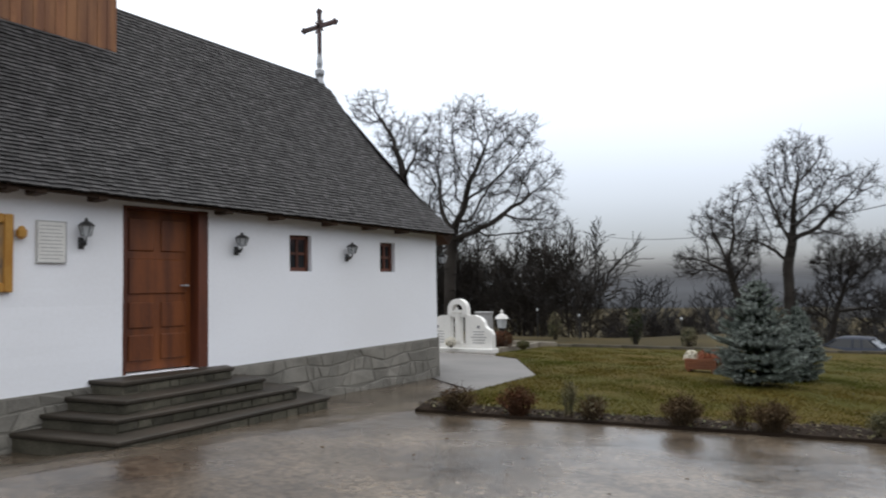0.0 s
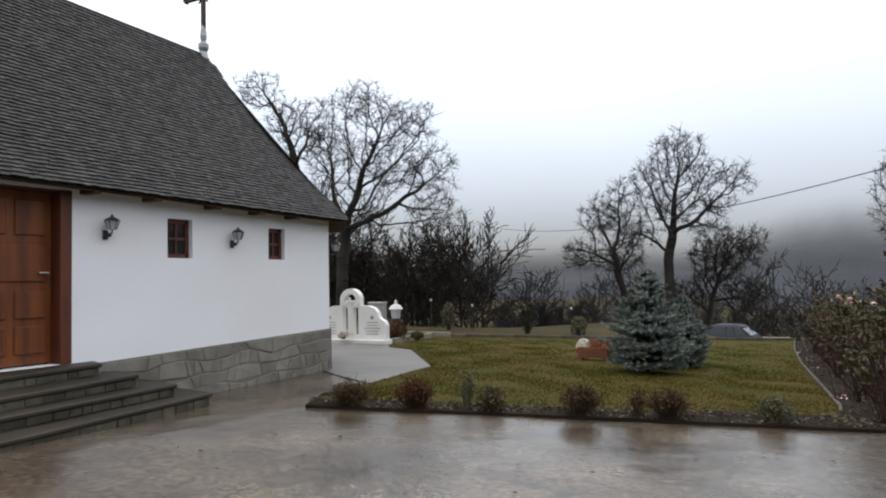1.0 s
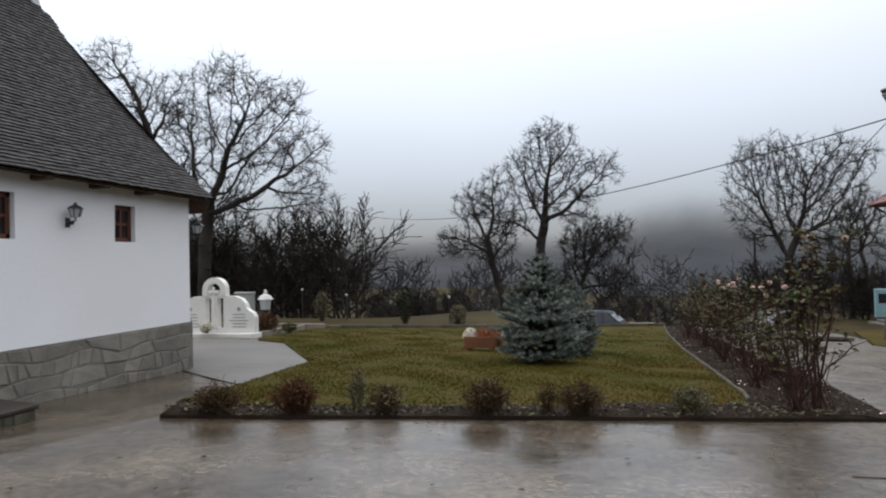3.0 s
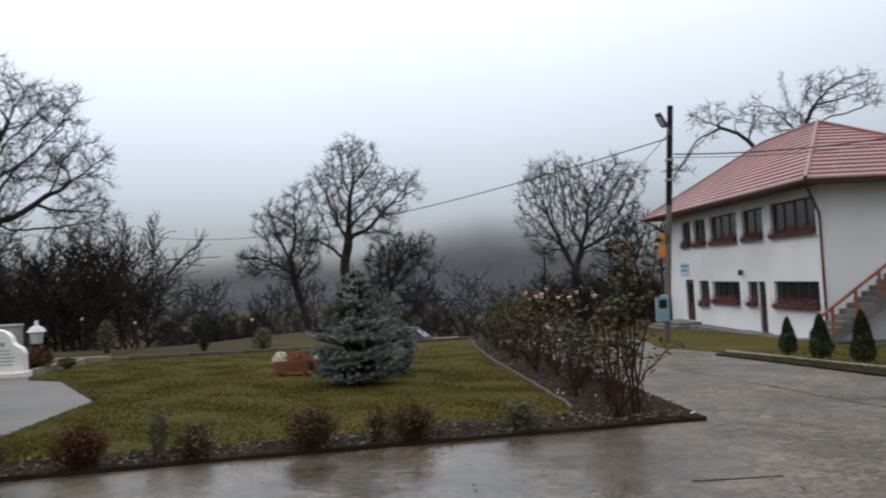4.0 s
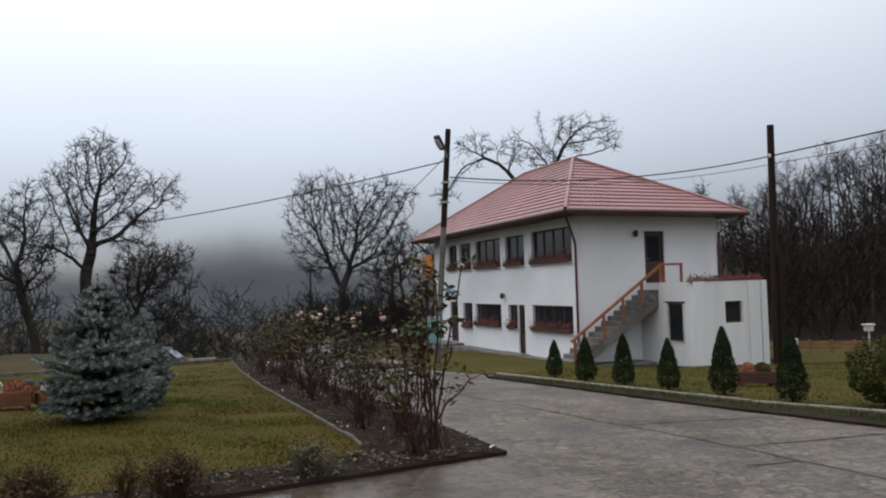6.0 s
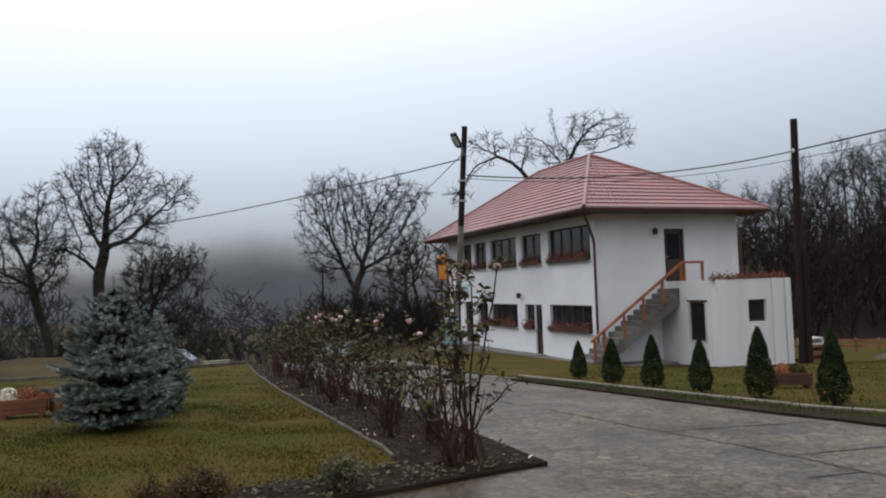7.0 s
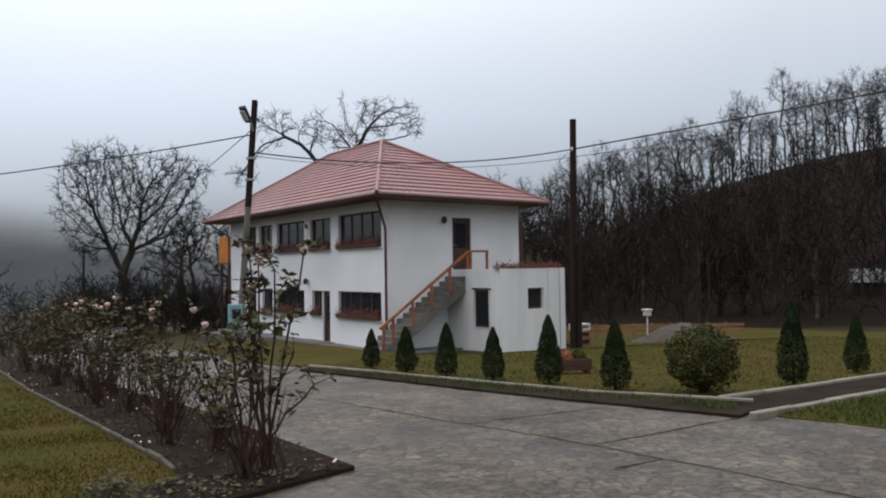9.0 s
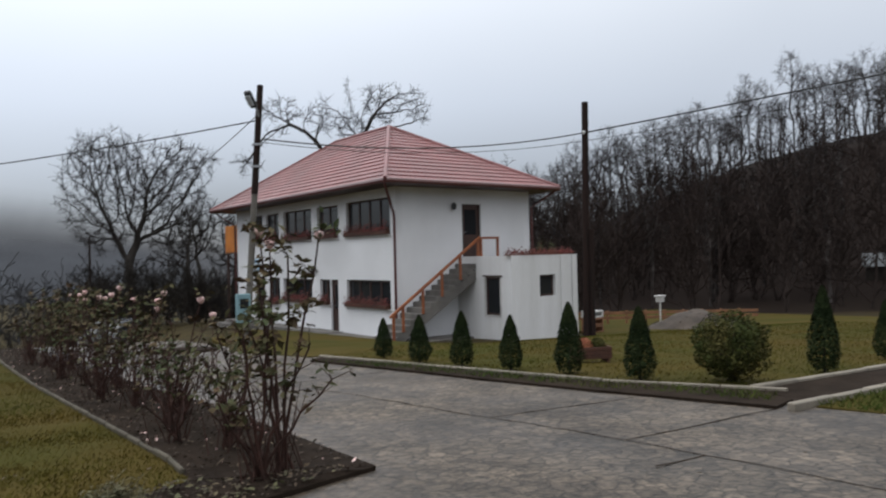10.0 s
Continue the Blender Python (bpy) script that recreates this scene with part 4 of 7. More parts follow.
# steps before the door
steps = thing("entrance_steps", "four wet stone steps spreading out below the church door", "steps", pose(0, 0, 0))
TREADS = [((-6.36, -6.6), (10.6, 12.3), (10.5, 12.42), 0.555), ((-5.98, -6.28), (10.42, 12.56), (10.22, 12.7), 0.405), ((-5.8, -6.05), (10.2, 12.93), (9.95, 13.1), 0.255), ((-5.42, -5.85), (10.0, 13.3), (9.65, 13.5), 0.105)]
for k, ((xa, xb), (fa, fb), (wa, wb), z) in enumerate(TREADS):
    inset = lambda q: [(-6.93, wa + q), (xa - q, fa + q), (xb - q, fb - q), (-6.93, wb - q)]
    s = part("step", prism(bmesh.new(), inset(0.03), -0.5, z - 0.05), M_MOSSTONE, steps, "rubble stone riser")
    tb = prism(bmesh.new(), inset(0.0), z - 0.05, z)
    bmesh.ops.bevel(tb, geom=tb.edges[:], offset=0.012, segments=1, affect="EDGES")
    part("tread", tb, M_STEP, s, "worn wet slab")
    rr = random.Random(40 + k)
    run = math.hypot(xb - xa, fb - fa)
    place = pose(xa, fa, 0, 0, 0, math.degrees(math.atan2(fb - fa, xb - xa)))
    u = 0.05
    zlow = TREADS[k + 1][3] if k < 3 else -0.14
    while u < run - 0.15:
        w = rr.uniform(0.1, 0.3)
        st = part("stone", boxes((u, 0.012 + rr.random() * 0.01, zlow + 0.012, min(u + w, run - 0.05), 0.045, z - 0.056), bevel=0.008), M_MOSSTONE, s)
        st.matrix_basis = place
        u += w + 0.015

# wooden tower rising through the roof
tower = part("tower", boxes((-10.4, 9.55, 4.3, -8.79, 11.87, 8.4)), M_TOWERWOOD, church, "orange-brown boarded wooden tower")
for k in range(16):
    y = 9.54 + k * (2.355 / 16)
    part("board", boxes((-8.795, y, 4.62, -8.768, y + 2.355 / 16 - 0.006, 8.4), bevel=0.003), M_TOWERWOOD, tower)
for k in range(12):
    x = -8.77 - k * 0.138
    part("board", boxes((x - 0.132, 11.868, 4.7, x, 11.895, 8.4), bevel=0.003), M_TOWERWOOD, tower)

# cross on the ridge end
CROSS_Z = 6.98
cross = thing("roof_cross", "dark wooden budded cross on a pale metal foot", "cross", pose(-9.5, 16.72, 0))
cb = boxes((-0.045, -0.03, 6.3, 0.045, 0.03, CROSS_Z + 0.3), (-0.44, -0.03, CROSS_Z - 0.045, 0.44, 0.03, CROSS_Z + 0.045), bevel=0.008)
for x, z in ((0, CROSS_Z + 0.31), (-0.45, CROSS_Z), (0.45, CROSS_Z)):
    for dx, dz in ((0, 0.035), (-0.035, 0), (0.035, 0), (0, -0.035)):
        tube(cb, (x + dx, -0.032, z + dz), (x + dx, 0.032, z + dz), 0.032, 0.032, 8)
for sx in (-1, 1):
    for sz in (-1, 1):
        tube(cb, (sx * 0.03, 0, CROSS_Z + sz * 0.03), (sx * 0.12, 0, CROSS_Z + sz * 0.12), 0.03, 0.014, 6)
part("cross_bar", cb, M_CROSS, cross)
part("foot", lathe(bmesh.new(), [(0.10, 5.76), (0.07, 5.9), (0.10, 5.97), (0.10, 6.05), (0.05, 6.1), (0.065, 6.2), (0.05, 6.36), (0.03, 6.42)], 10), M_ZINC, cross, "pale metal foot")

# wall lanterns
def wall_lantern():
    t = thing("wall_lantern", "black iron wall lantern with frosted glass", "wall lamp", group="lanterns on the church wall")
    part("bracket", pipe(lathe(bmesh.new(), [(0.03, -0.13), (0.045, -0.10), (0.03, -0.07)], 10, (0.04, 0, 0)), [(0.0, 0, -0.08), (0.05, 0, -0.09), (0.11, 0, -0.07), (0.11, 0, -0.02)], 0.012), M_BLACK, t)
    part("backplate", boxes((0.0, -0.03, -0.17, 0.018, 0.03, -0.02), bevel=0.005), M_BLACK, t)
    part("glass", lathe(bmesh.new(), [(0.04, -0.015), (0.068, 0.12)], 6, (0.11, 0, 0)), M_LAMPGLASS, t, "frosted glass body")
    part("roof", lathe(bmesh.new(), [(0.085, 0.12), (0.05, 0.165), (0.018, 0.185), (0.014, 0.21), (0.004, 0.225)], 6, (0.11, 0, 0)), M_BLACK, t, "black lantern roof")
    ribs = bmesh.new()
    for i in range(6):
        a = 2 * math.pi * i / 6
        tube(ribs, (0.11 + 0.042 * math.cos(a), 0.042 * math.sin(a), -0.015), (0.11 + 0.07 * math.cos(a), 0.07 * math.sin(a), 0.12), 0.005, 0.005, 5)
    part("ribs", ribs, M_BLACK, t)
    return t


lan = wall_lantern()
lan.matrix_basis = pose(CHX, 10.41, 2.19) @ Matrix.Diagonal((1.1, 1.1, 0.88, 1))
for y, z in ((12.56, 2.16), (14.73, 2.12)):
    copy_thing(lan, pose(CHX, y, z) @ Matrix.Diagonal((1.1, 1.1, 0.88, 1)))
copy_thing(lan, pose(-6.97, 17.2, 2.02, 0, 0, 40) @ Matrix.Diagonal((1.15, 1.15, 0.95, 1)))

# plaque and icon
plaque = thing("wall_plaque", "white marble plaque with engraved lines", "plaque", pose(CHX, 10.075, 2.105))
part("slab", boxes((0.002, -0.165, -0.235, 0.03, 0.165, 0.235), bevel=0.005), M_MARBLE, plaque)
part("border", boxes((0.03, -0.16, 0.222, 0.034, 0.16, 0.23), (0.03, -0.16, -0.23, 0.034, 0.16, -0.222), (0.03, -0.16, -0.222, 0.034, -0.152, 0.222), (0.03, 0.152, -0.222, 0.034, 0.16, 0.222)), M_GREYTEXT, plaque)
rr = random.Random(9)
for k in range(10):
    z = 0.18 - k * 0.04
    part("line", boxes((0.03, -0.135 + rr.random() * 0.02, z - 0.006, 0.0325, 0.135 - rr.random() * 0.05, z)), M_GREYTEXT, plaque)
icon = thing("framed_icon", "gilded wooden frame with a dark painted panel", "icon", pose(CHX, 0, 0))
part("panel", boxes((0.005, 9.10, 1.66, 0.03, 9.60, 2.30)), M_ICON, icon)
part("frame", boxes((0.005, 9.58, 1.56, 0.06, 9.67, 2.38), (0.005, 9.1, 1.56, 0.06, 9.58, 1.66), (0.005, 9.1, 2.28, 0.06, 9.58, 2.38), (0.005, 9.01, 1.56, 0.06, 9.1, 2.38), bevel=0.01), M_GOLD, icon)
part("bud", lathe(bmesh.new(), [(0.015, -0.07), (0.055, -0.04), (0.06, 0.02), (0.02, 0.07)], 8, (0.05, 9.75, 2.19)), M_GOLD, icon)

# ---- house ----
HX, HY, HA = 12.0, 33.77, 5.2
HW, HL, H_EAVE, H_BASE, OV = 6.48, 14.9, 4.02, -1.55, 1.0
HM = pose(HX, HY, 0, 0, 0, HA)
house = thing("house", "white two-storey house with red hipped metal roof", "house", HM)
fac = lambda v: HL - v          # along the long front, from its far end
F_HOLES = [(fac(3.5), fac(0.32), 2.24, 3.58), (fac(5.95), fac(4.14), 2.24, 3.55), (fac(9.25), fac(6.48), 2.24, 3.57), (fac(11.25), fac(9.77), 2.26, 3.57), (fac(12.8), fac(11.63), 2.27, 3.58),
           (fac(3.55), fac(0.38), -0.45, 0.58), (fac(9.38), fac(6.53), -0.45, 0.57), (fac(10.95), fac(9.78), -0.62, 0.60),
           (fac(4.86), fac(4.25), -1.5, 0.57), (fac(5.8), fac(4.92), -0.45, 0.57), (fac(12.7), fac(11.65), -1.42, 0.65)]
FM = pose(0, HL, 0, 0, 0, -90)
fw = part("wall", wall_mesh(HL, H_BASE - 0.4, H_EAVE, 0.3, F_HOLES), M_RENDER, house, "white rendered front with two rows of windows")
fw.matrix_basis = FM
G_HOLES = [(3.02, 3.94, 1.30, 3.36)]
gw = part("wall", wall_mesh(HW - 0.6, H_BASE - 0.4, H_EAVE, 0.3, [(a - 0.3, b - 0.3, c, d) for a, b, c, d in G_HOLES]), M_RENDER, house)
gw.matrix_basis = pose(0.3, 0, 0)
ew = part("wall", wall_mesh(HL, H_BASE - 0.4, H_EAVE, 0.3, []), M_RENDER, house)
ew.matrix_basis = pose(HW, 0, 0, 0, 0, 90)
nw = part("wall", wall_mesh(HW - 0.6, H_BASE - 0.4, H_EAVE, 0.3, []), M_RENDER, house)
nw.matrix_basis = pose(HW - 0.3, HL, 0, 0, 0, 180)
part("upper_floor", boxes((0.3, 0.3, 1.0, HW - 0.3, HL - 0.3, 1.25)), M_INSIDE, house)
part("inner_wall", boxes((2.6, 0.32, -1.5, 2.75, HL - 0.32, 0.98), (2.6, 0.32, 1.27, 2.75, HL - 0.32, 3.9)), M_INSIDE, house)


def house_window(x0, x1, z0, z1, bars, parent_m, flowers=True, deep=0.12):
    """A dark casement in an opening of a wall that runs along x, with its sill and a box of geraniums."""
    w = part("window", boxes((x0, deep, z0, x0 + 0.07, deep + 0.07, z1), (x1 - 0.07, deep, z0, x1, deep + 0.07, z1), (x0 + 0.07, deep, z0, x1 - 0.07, deep + 0.07, z0 + 0.07), (x0 + 0.07, deep, z1 - 0.07, x1 - 0.07, deep + 0.07, z1)), M_WINFRAME, house, "dark brown casement window")
    w.matrix_basis = parent_m
    for i in range(bars):
        xa, xb = x0 + 0.07 + i * (x1 - x0 - 0.14) / bars, x0 + 0.07 + (i + 1) * (x1 - x0 - 0.14) / bars
        if i:
            part("mullion", boxes((xa - 0.035, deep - 0.005, z0 + 0.07, xa + 0.035, deep + 0.06, z1 - 0.07)), M_WINFRAME, w)
        part("pane", boxes((xa, deep + 0.03, z0 + 0.07, xb, deep + 0.045, z1 - 0.07)), M_WINDOW, w)
    if flowers:
        part("sill", boxes((x0 - 0.06, -0.09, z0 - 0.06, x1 + 0.06, deep, z0 - 0.003), bevel=0.008), M_SILL, w, "white stone sill")
        part("flower_box", boxes((x0 + 0.03, -0.17, z0 + 0.0, x1 - 0.03, 0.0, z0 + 0.14), bevel=0.01), M_BOXWOOD, w, "brown window box")
        rng = random.Random(int(x0 * 100 + z0 * 37))
        pts = [(rng.uniform(x0 + 0.02, x1 - 0.02), rng.gauss(-0.09, 0.07), z0 + 0.10 + abs(rng.gauss(0, 0.14))) for _ in range(int(260 * (x1 - x0)))]
        tagged(raw("geranium_mass", *leaf_cloud(pts, [(0, -1, 0.6)] * len(pts), 0.04, rng), M_GERANIUM, w), kind="stuff")
    return w


for (a, b, c, d), bars in zip(F_HOLES[:5], (4, 2, 3, 2, 2)):
    house_window(a, b, c, d, bars, FM)
for (a, b, c, d), bars in zip(F_HOLES[5:8], (4, 3, 2)):
    house_window(a, b, c, d, bars, FM)
house_window(*F_HOLES[9], 2, FM)


def house_door(x0, x1, z0, z1, m, deep=0.1):
    d = part("door", boxes((x0 + 0.06, deep, z0, x1 - 0.06, deep + 0.06, z1 - 0.06)), M_WINFRAME, house, "dark brown glazed door")
    d.matrix_basis = m
    part("frame", boxes((x0, deep - 0.03, z0, x0 + 0.06, deep + 0.09, z1), (x1 - 0.06, deep - 0.03, z0, x1, deep + 0.09, z1), (x0 + 0.06, deep - 0.03, z1 - 0.06, x1 - 0.06, deep + 0.09, z1)), M_WINFRAME, d)
    part("pane", boxes((x0 + 0.18, deep - 0.004, z0 + 0.9, x1 - 0.18, deep, z1 - 0.2)), M_WINDOW, d)
    hb = bmesh.new(); tube(hb, (x0 + 0.12, deep, z0 + 1.0), (x0 + 0.12, deep - 0.05, z0 + 1.0), 0.012); tube(hb, (x0 + 0.12, deep - 0.05, z0 + 1.0), (x0 + 0.24, deep - 0.05, z0 + 1.0), 0.01)
    part("handle", hb, M_ZINC, d)


house_door(*F_HOLES[8], FM)
house_door(*F_HOLES[10], FM)
house_door(*G_HOLES[0], pose(0, 0, 0))

# hipped roof of pressed metal tiles
AP_V, AP_Z = 5.1, 7.05
E0, E1, V0, V1 = -OV, HW + OV - 0.25, -OV, HL + OV
UC = (E0 + E1) / 2
Z_E = H_EAVE + 0.02


def roof_face(corner_a, corner_b, ridge_a, ridge_b, rows, wave, name):
    """One slope between an eave (a to b) and a ridge (a to b), pressed into stepped rows and rolls."""
    a, b, ra, rbb = (Vector(p) for p in (corner_a, corner_b, ridge_a, ridge_b))
    nrm = (b - a).cross(ra - a).normalized()
    if nrm.z < 0:
        nrm = -nrm
    vs, fs = [], []
    for r in range(rows):
        for edge, lift in ((0.0, 0.035), (1.0, 0.0)):
            s = (r + edge) / rows
            p, q = a.lerp(ra, s), b.lerp(rbb, s)
            n = max(2, int((b - a).length / wave) * 4)
            for i in range(n + 1):
                t = i / n
                w = p.lerp(q, t)
                ph = (w - a).dot((b - a).normalized()) / wave * 2 * math.pi
                vs.append(tuple(w + nrm * (lift + 0.016 * max(-0.3, math.cos(ph)))))
        n1 = n + 1
        b0 = r * 2 * n1
        for i in range(n):
            fs.append((b0 + i, b0 + i + 1, b0 + n1 + i + 1, b0 + n1 + i))
            if r:
                fs.append((b0 - n1 + i, b0 - n1 + i + 1, b0 + i + 1, b0 + i))
    return raw(name, vs, fs, M_ROOFTILE, hroof)


hroof = part("roof", boxes((E0 + 0.05, V0 + 0.05, Z_E - 0.06, E1 - 0.05, V1 - 0.05, Z_E - 0.02)), M_GUTTER, house, "red pressed-metal tile hipped roof")
far_v = HL - AP_V
A, B, Cc, Dd = (E0, V0, Z_E), (E1, V0, Z_E), (E1, V1, Z_E), (E0, V1, Z_E)
R0, R1 = (UC, AP_V, AP_Z), (UC, far_v, AP_Z)
for ca, cb_, ra, rb_ in ((Dd, A, R1, R0), (A, B, R0, R0), (B, Cc, R0, R1), (Cc, Dd, R1, R1)):
    roof_face(ca, cb_, ra, rb_, 16, 0.19, "roof_slope")
for pa, pb in ((A, R0), (B, R0), (Cc, R1), (Dd, R1), (R0, R1)):
    hb = bmesh.new(); tube(hb, Vector(pa) + Vector((0, 0, 0.03)), Vector(pb) + Vector((0, 0, 0.04)), 0.075, 0.075, 8)
    part("ridge_cap", hb, M_ROOFTILE, hroof)
gb = bmesh.new()
for pa, pb in ((A, B), (B, Cc), (Cc, Dd), (Dd, A)):
    tube(gb, Vector(pa) - Vector((0, 0, 0.04)), Vector(pb) - Vector((0, 0, 0.04)), 0.095, 0.095, 8)
part("gutter", gb, M_GUTTER, hroof, "dark red-brown gutter")
for pts in ([(E0 + 0.05, V0 + 0.15, Z_E - 0.1), (-0.12, -0.1, 2.98), (-0.09, -0.09, 2.8), (-0.09, -0.09, -1.3)], [(E1 - 0.1, V0 + 0.1, Z_E - 0.1), (HW + 0.08, -0.06, 3.3), (HW + 0.08, -0.06, -1.3)], [(E0 + 0.1, V1 - 0.3, Z_E - 0.1), (-0.08, HL + 0.05, 3.2), (-0.08, HL + 0.05, -1.3)]):
    part("downpipe", pipe(bmesh.new(), pts, 0.05), M_GUTTER, house, "red-brown downpipe")
part("soffit", boxes((E0 + 0.08, V0 + 0.08, Z_E - 0.12, E1 - 0.08, V1 - 0.08, Z_E - 0.065)), M_WINFRAME, house, "dark brown boarded soffit")

# annex with a roof terrace, and the outside stair
AX0, AX1 = 2.74, 5.92
annex_face = part("annex_wall", wall_mesh(AX1 - AX0, -1.9, 1.37, 0.25, [(1.34, 2.12, -0.10, 0.66)]), M_STREAK, house, "white rendered annex streaked by rain")
annex_face.matrix_basis = pose(AX0, -3.0, 0)
AS = pose(AX0, -0.02, 0, 0, 0, -90)
side = part("annex_wall", wall_mesh(2.73, -1.9, 1.37, 0.25, [(1.6, 2.4, -0.72, 0.62)]), M_STREAK, house)
side.matrix_basis = AS
er = part("annex_wall", wall_mesh(2.98, -1.9, 1.37, 0.25, []), M_RENDER, house)
er.matrix_basis = pose(AX1, -3.0, 0, 0, 0, 90)
for xa, xb in ((AX0 - 0.03, AX0 + 0.42), (AX0 + 2.36, AX0 + 2.62), (AX1 - 0.22, AX1 + 0.03)):
    part("pilaster", boxes((xa, -3.05, -1.9, xb, -3.002, 1.372), bevel=0.008), M_STREAK, house, "shallow rendered pilaster")
part("terrace_floor", boxes((AX0 + 0.23, -2.78, 1.15, AX1 - 0.22, -0.02, 1.22)), M_GREYSTEP, house)
w = house_window(1.34, 2.12, -0.10, 0.66, 1, pose(AX0, -3.0, 0), False)
w = house_window(1.6, 2.4, -0.72, 0.62, 1, AS, False, 0.03)
part("surround", boxes((1.54, -0.025, -0.78, 1.6, -0.003, 0.62), (2.4, -0.025, -0.78, 2.46, -0.003, 0.62), (1.6, -0.025, -0.78, 2.4, -0.003, -0.72)), M_SILL, house, "white window surround").matrix_basis = AS
part("lintel", boxes((1.5, -0.05, 0.64, 2.52, -0.003, 0.69)), M_WINFRAME, house).matrix_basis = AS
stair = part("stair", boxes((2.9, -1.1, 1.10, 3.9, -0.01, 1.285), bevel=0.01), M_GREYSTEP, house, "grey concrete outside stair")
NST = 14
for k in range(NST):
    x1 = 2.9 - k * 0.277
    z1 = 1.11 - k * 0.185
    part("step", boxes((x1 - 0.287, -1.1, z1 - 0.20, x1 + 0.0, -0.01, z1), bevel=0.008), M_GREYSTEP, stair)
slab = bmesh.new()
lo, hi = 2.9 - NST * 0.277, 1.11 - NST * 0.185
prof = [(lo, hi + 0.06), (2.9, 0.99), (3.6, 0.99), (3.6, 0.78), (2.9, 0.62), (lo + 0.1, hi - 0.25)]
fa_, fb_ = [slab.verts.new((x, -1.09, z)) for x, z in prof], [slab.verts.new((x, -0.012, z)) for x, z in prof]
slab.faces.new(fa_); slab.faces.new(fb_[::-1])
for i in range(6):
    slab.faces.new((fa_[(i + 1) % 6], fa_[i], fb_[i], fb_[(i + 1) % 6]))
bmesh.ops.recalc_face_normals(slab, faces=slab.faces[:])
part("sloping_slab", slab, M_GREYSTEP, stair, "dark concrete slab under the steps")
rail = part("railing", bmesh.new(), M_RAIL, house, "red-brown wooden stair railing")
RX = lambda k: 2.9 - k * 0.277
for k in (0, 3, 6, 9, 12, 13.4):
    x, z = RX(k) - 0.05, 1.22 - k * 0.185
    part("baluster", boxes((x - 0.04, -1.14, z - 0.12, x + 0.04, -1.06, z + 0.80), bevel=0.006), M_RAIL, rail)
hb = bmesh.new()
a_, b_ = Vector((2.95, -1.1, 2.06)), Vector((-1.0, -1.1, -0.60))
dirv = (b_ - a_).normalized()
box(hb, 0, -0.05, -0.04, (b_ - a_).length, 0.05, 0.04, m=Matrix.Translation(a_) @ dirv.to_track_quat("X", "Z").to_matrix().to_4x4())
part("handrail", hb, M_RAIL, rail)
part("handrail", boxes((2.9, -1.15, 2.0, 3.85, -1.05, 2.08), bevel=0.006), M_RAIL, rail)
for x in (3.0, 3.8):
    part("baluster", boxes((x - 0.04, -1.14, 1.28, x + 0.04, -1.06, 2.0), bevel=0.006), M_RAIL, rail)

# ---- far distance: a wooded hill, mist put into its colour and alpha ----
def far_hill(name, az0, az1, dist, top_el, peak, lo_el, label, material):
    vs, fs = [], []
    n, rows = 60, 10
    for j in range(rows + 1):
        for i in range(n + 1):
            a = radians(az0 + (az1 - az0) * i / n)
            t = (i / n - peak) / (peak if i / n < peak else 1 - peak)
            prof = math.exp(-2.6 * t * t)
            el = radians(lo_el + (top_el - lo_el) * prof + 0.25 * noise.noise(Vector((i * 0.22, 7.0, dist))))
            d = dist * (1 + 0.5 * j / rows)
            h = 1.6 + dist * math.tan(el) * (1.5 * j / rows) - 25 * (1 - j / rows)
            vs.append((d * math.sin(a), 9 + d * math.cos(a), h + 1.5 * noise.noise(Vector((i * 0.8, j * 0.8, 1.0)))))
    for j in range(rows):
        for i in range(n):
            b = j * (n + 1) + i
            fs.append((b, b + 1, b + n + 2, b + n + 1))
    ob = raw(name, vs, fs, material, None, True)
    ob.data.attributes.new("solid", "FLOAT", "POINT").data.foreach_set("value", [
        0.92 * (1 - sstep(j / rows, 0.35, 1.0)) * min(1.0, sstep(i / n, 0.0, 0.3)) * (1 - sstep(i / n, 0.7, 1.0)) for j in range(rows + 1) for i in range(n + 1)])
    return tagged(ob, label, "hill", kind="structure")


far_hill("backdrop", -12, 15, 520, 5.4, 0.47, 1.6, "wooded hill with mist put in by fading alpha", M_HILL)
far_hill("backdrop", -70, 40, 760, 2.6, 0.4, 1.6, "faint far hillside, mist put in by grey and alpha", M_HILL)


# ---- trees ----
def raw_np(name, v, f, material, parent=None):
    """One mesh from arrays of vertices and four-cornered faces."""
    me = bpy.data.meshes.new(name)
    v, f = np.asarray(v, np.float32), np.asarray(f, np.int32)
    me.vertices.add(len(v)); me.vertices.foreach_set("co", v.ravel())
    me.loops.add(f.size); me.loops.foreach_set("vertex_index", f.ravel())
    me.polygons.add(len(f)); me.polygons.foreach_set("loop_start", np.arange(0, f.size, 4, dtype=np.int32))
    me.update(calc_edges=True)
    me.validate()
    me.materials.append(material)
    ob = new(name, me)
    ob.parent = parent
    return ob


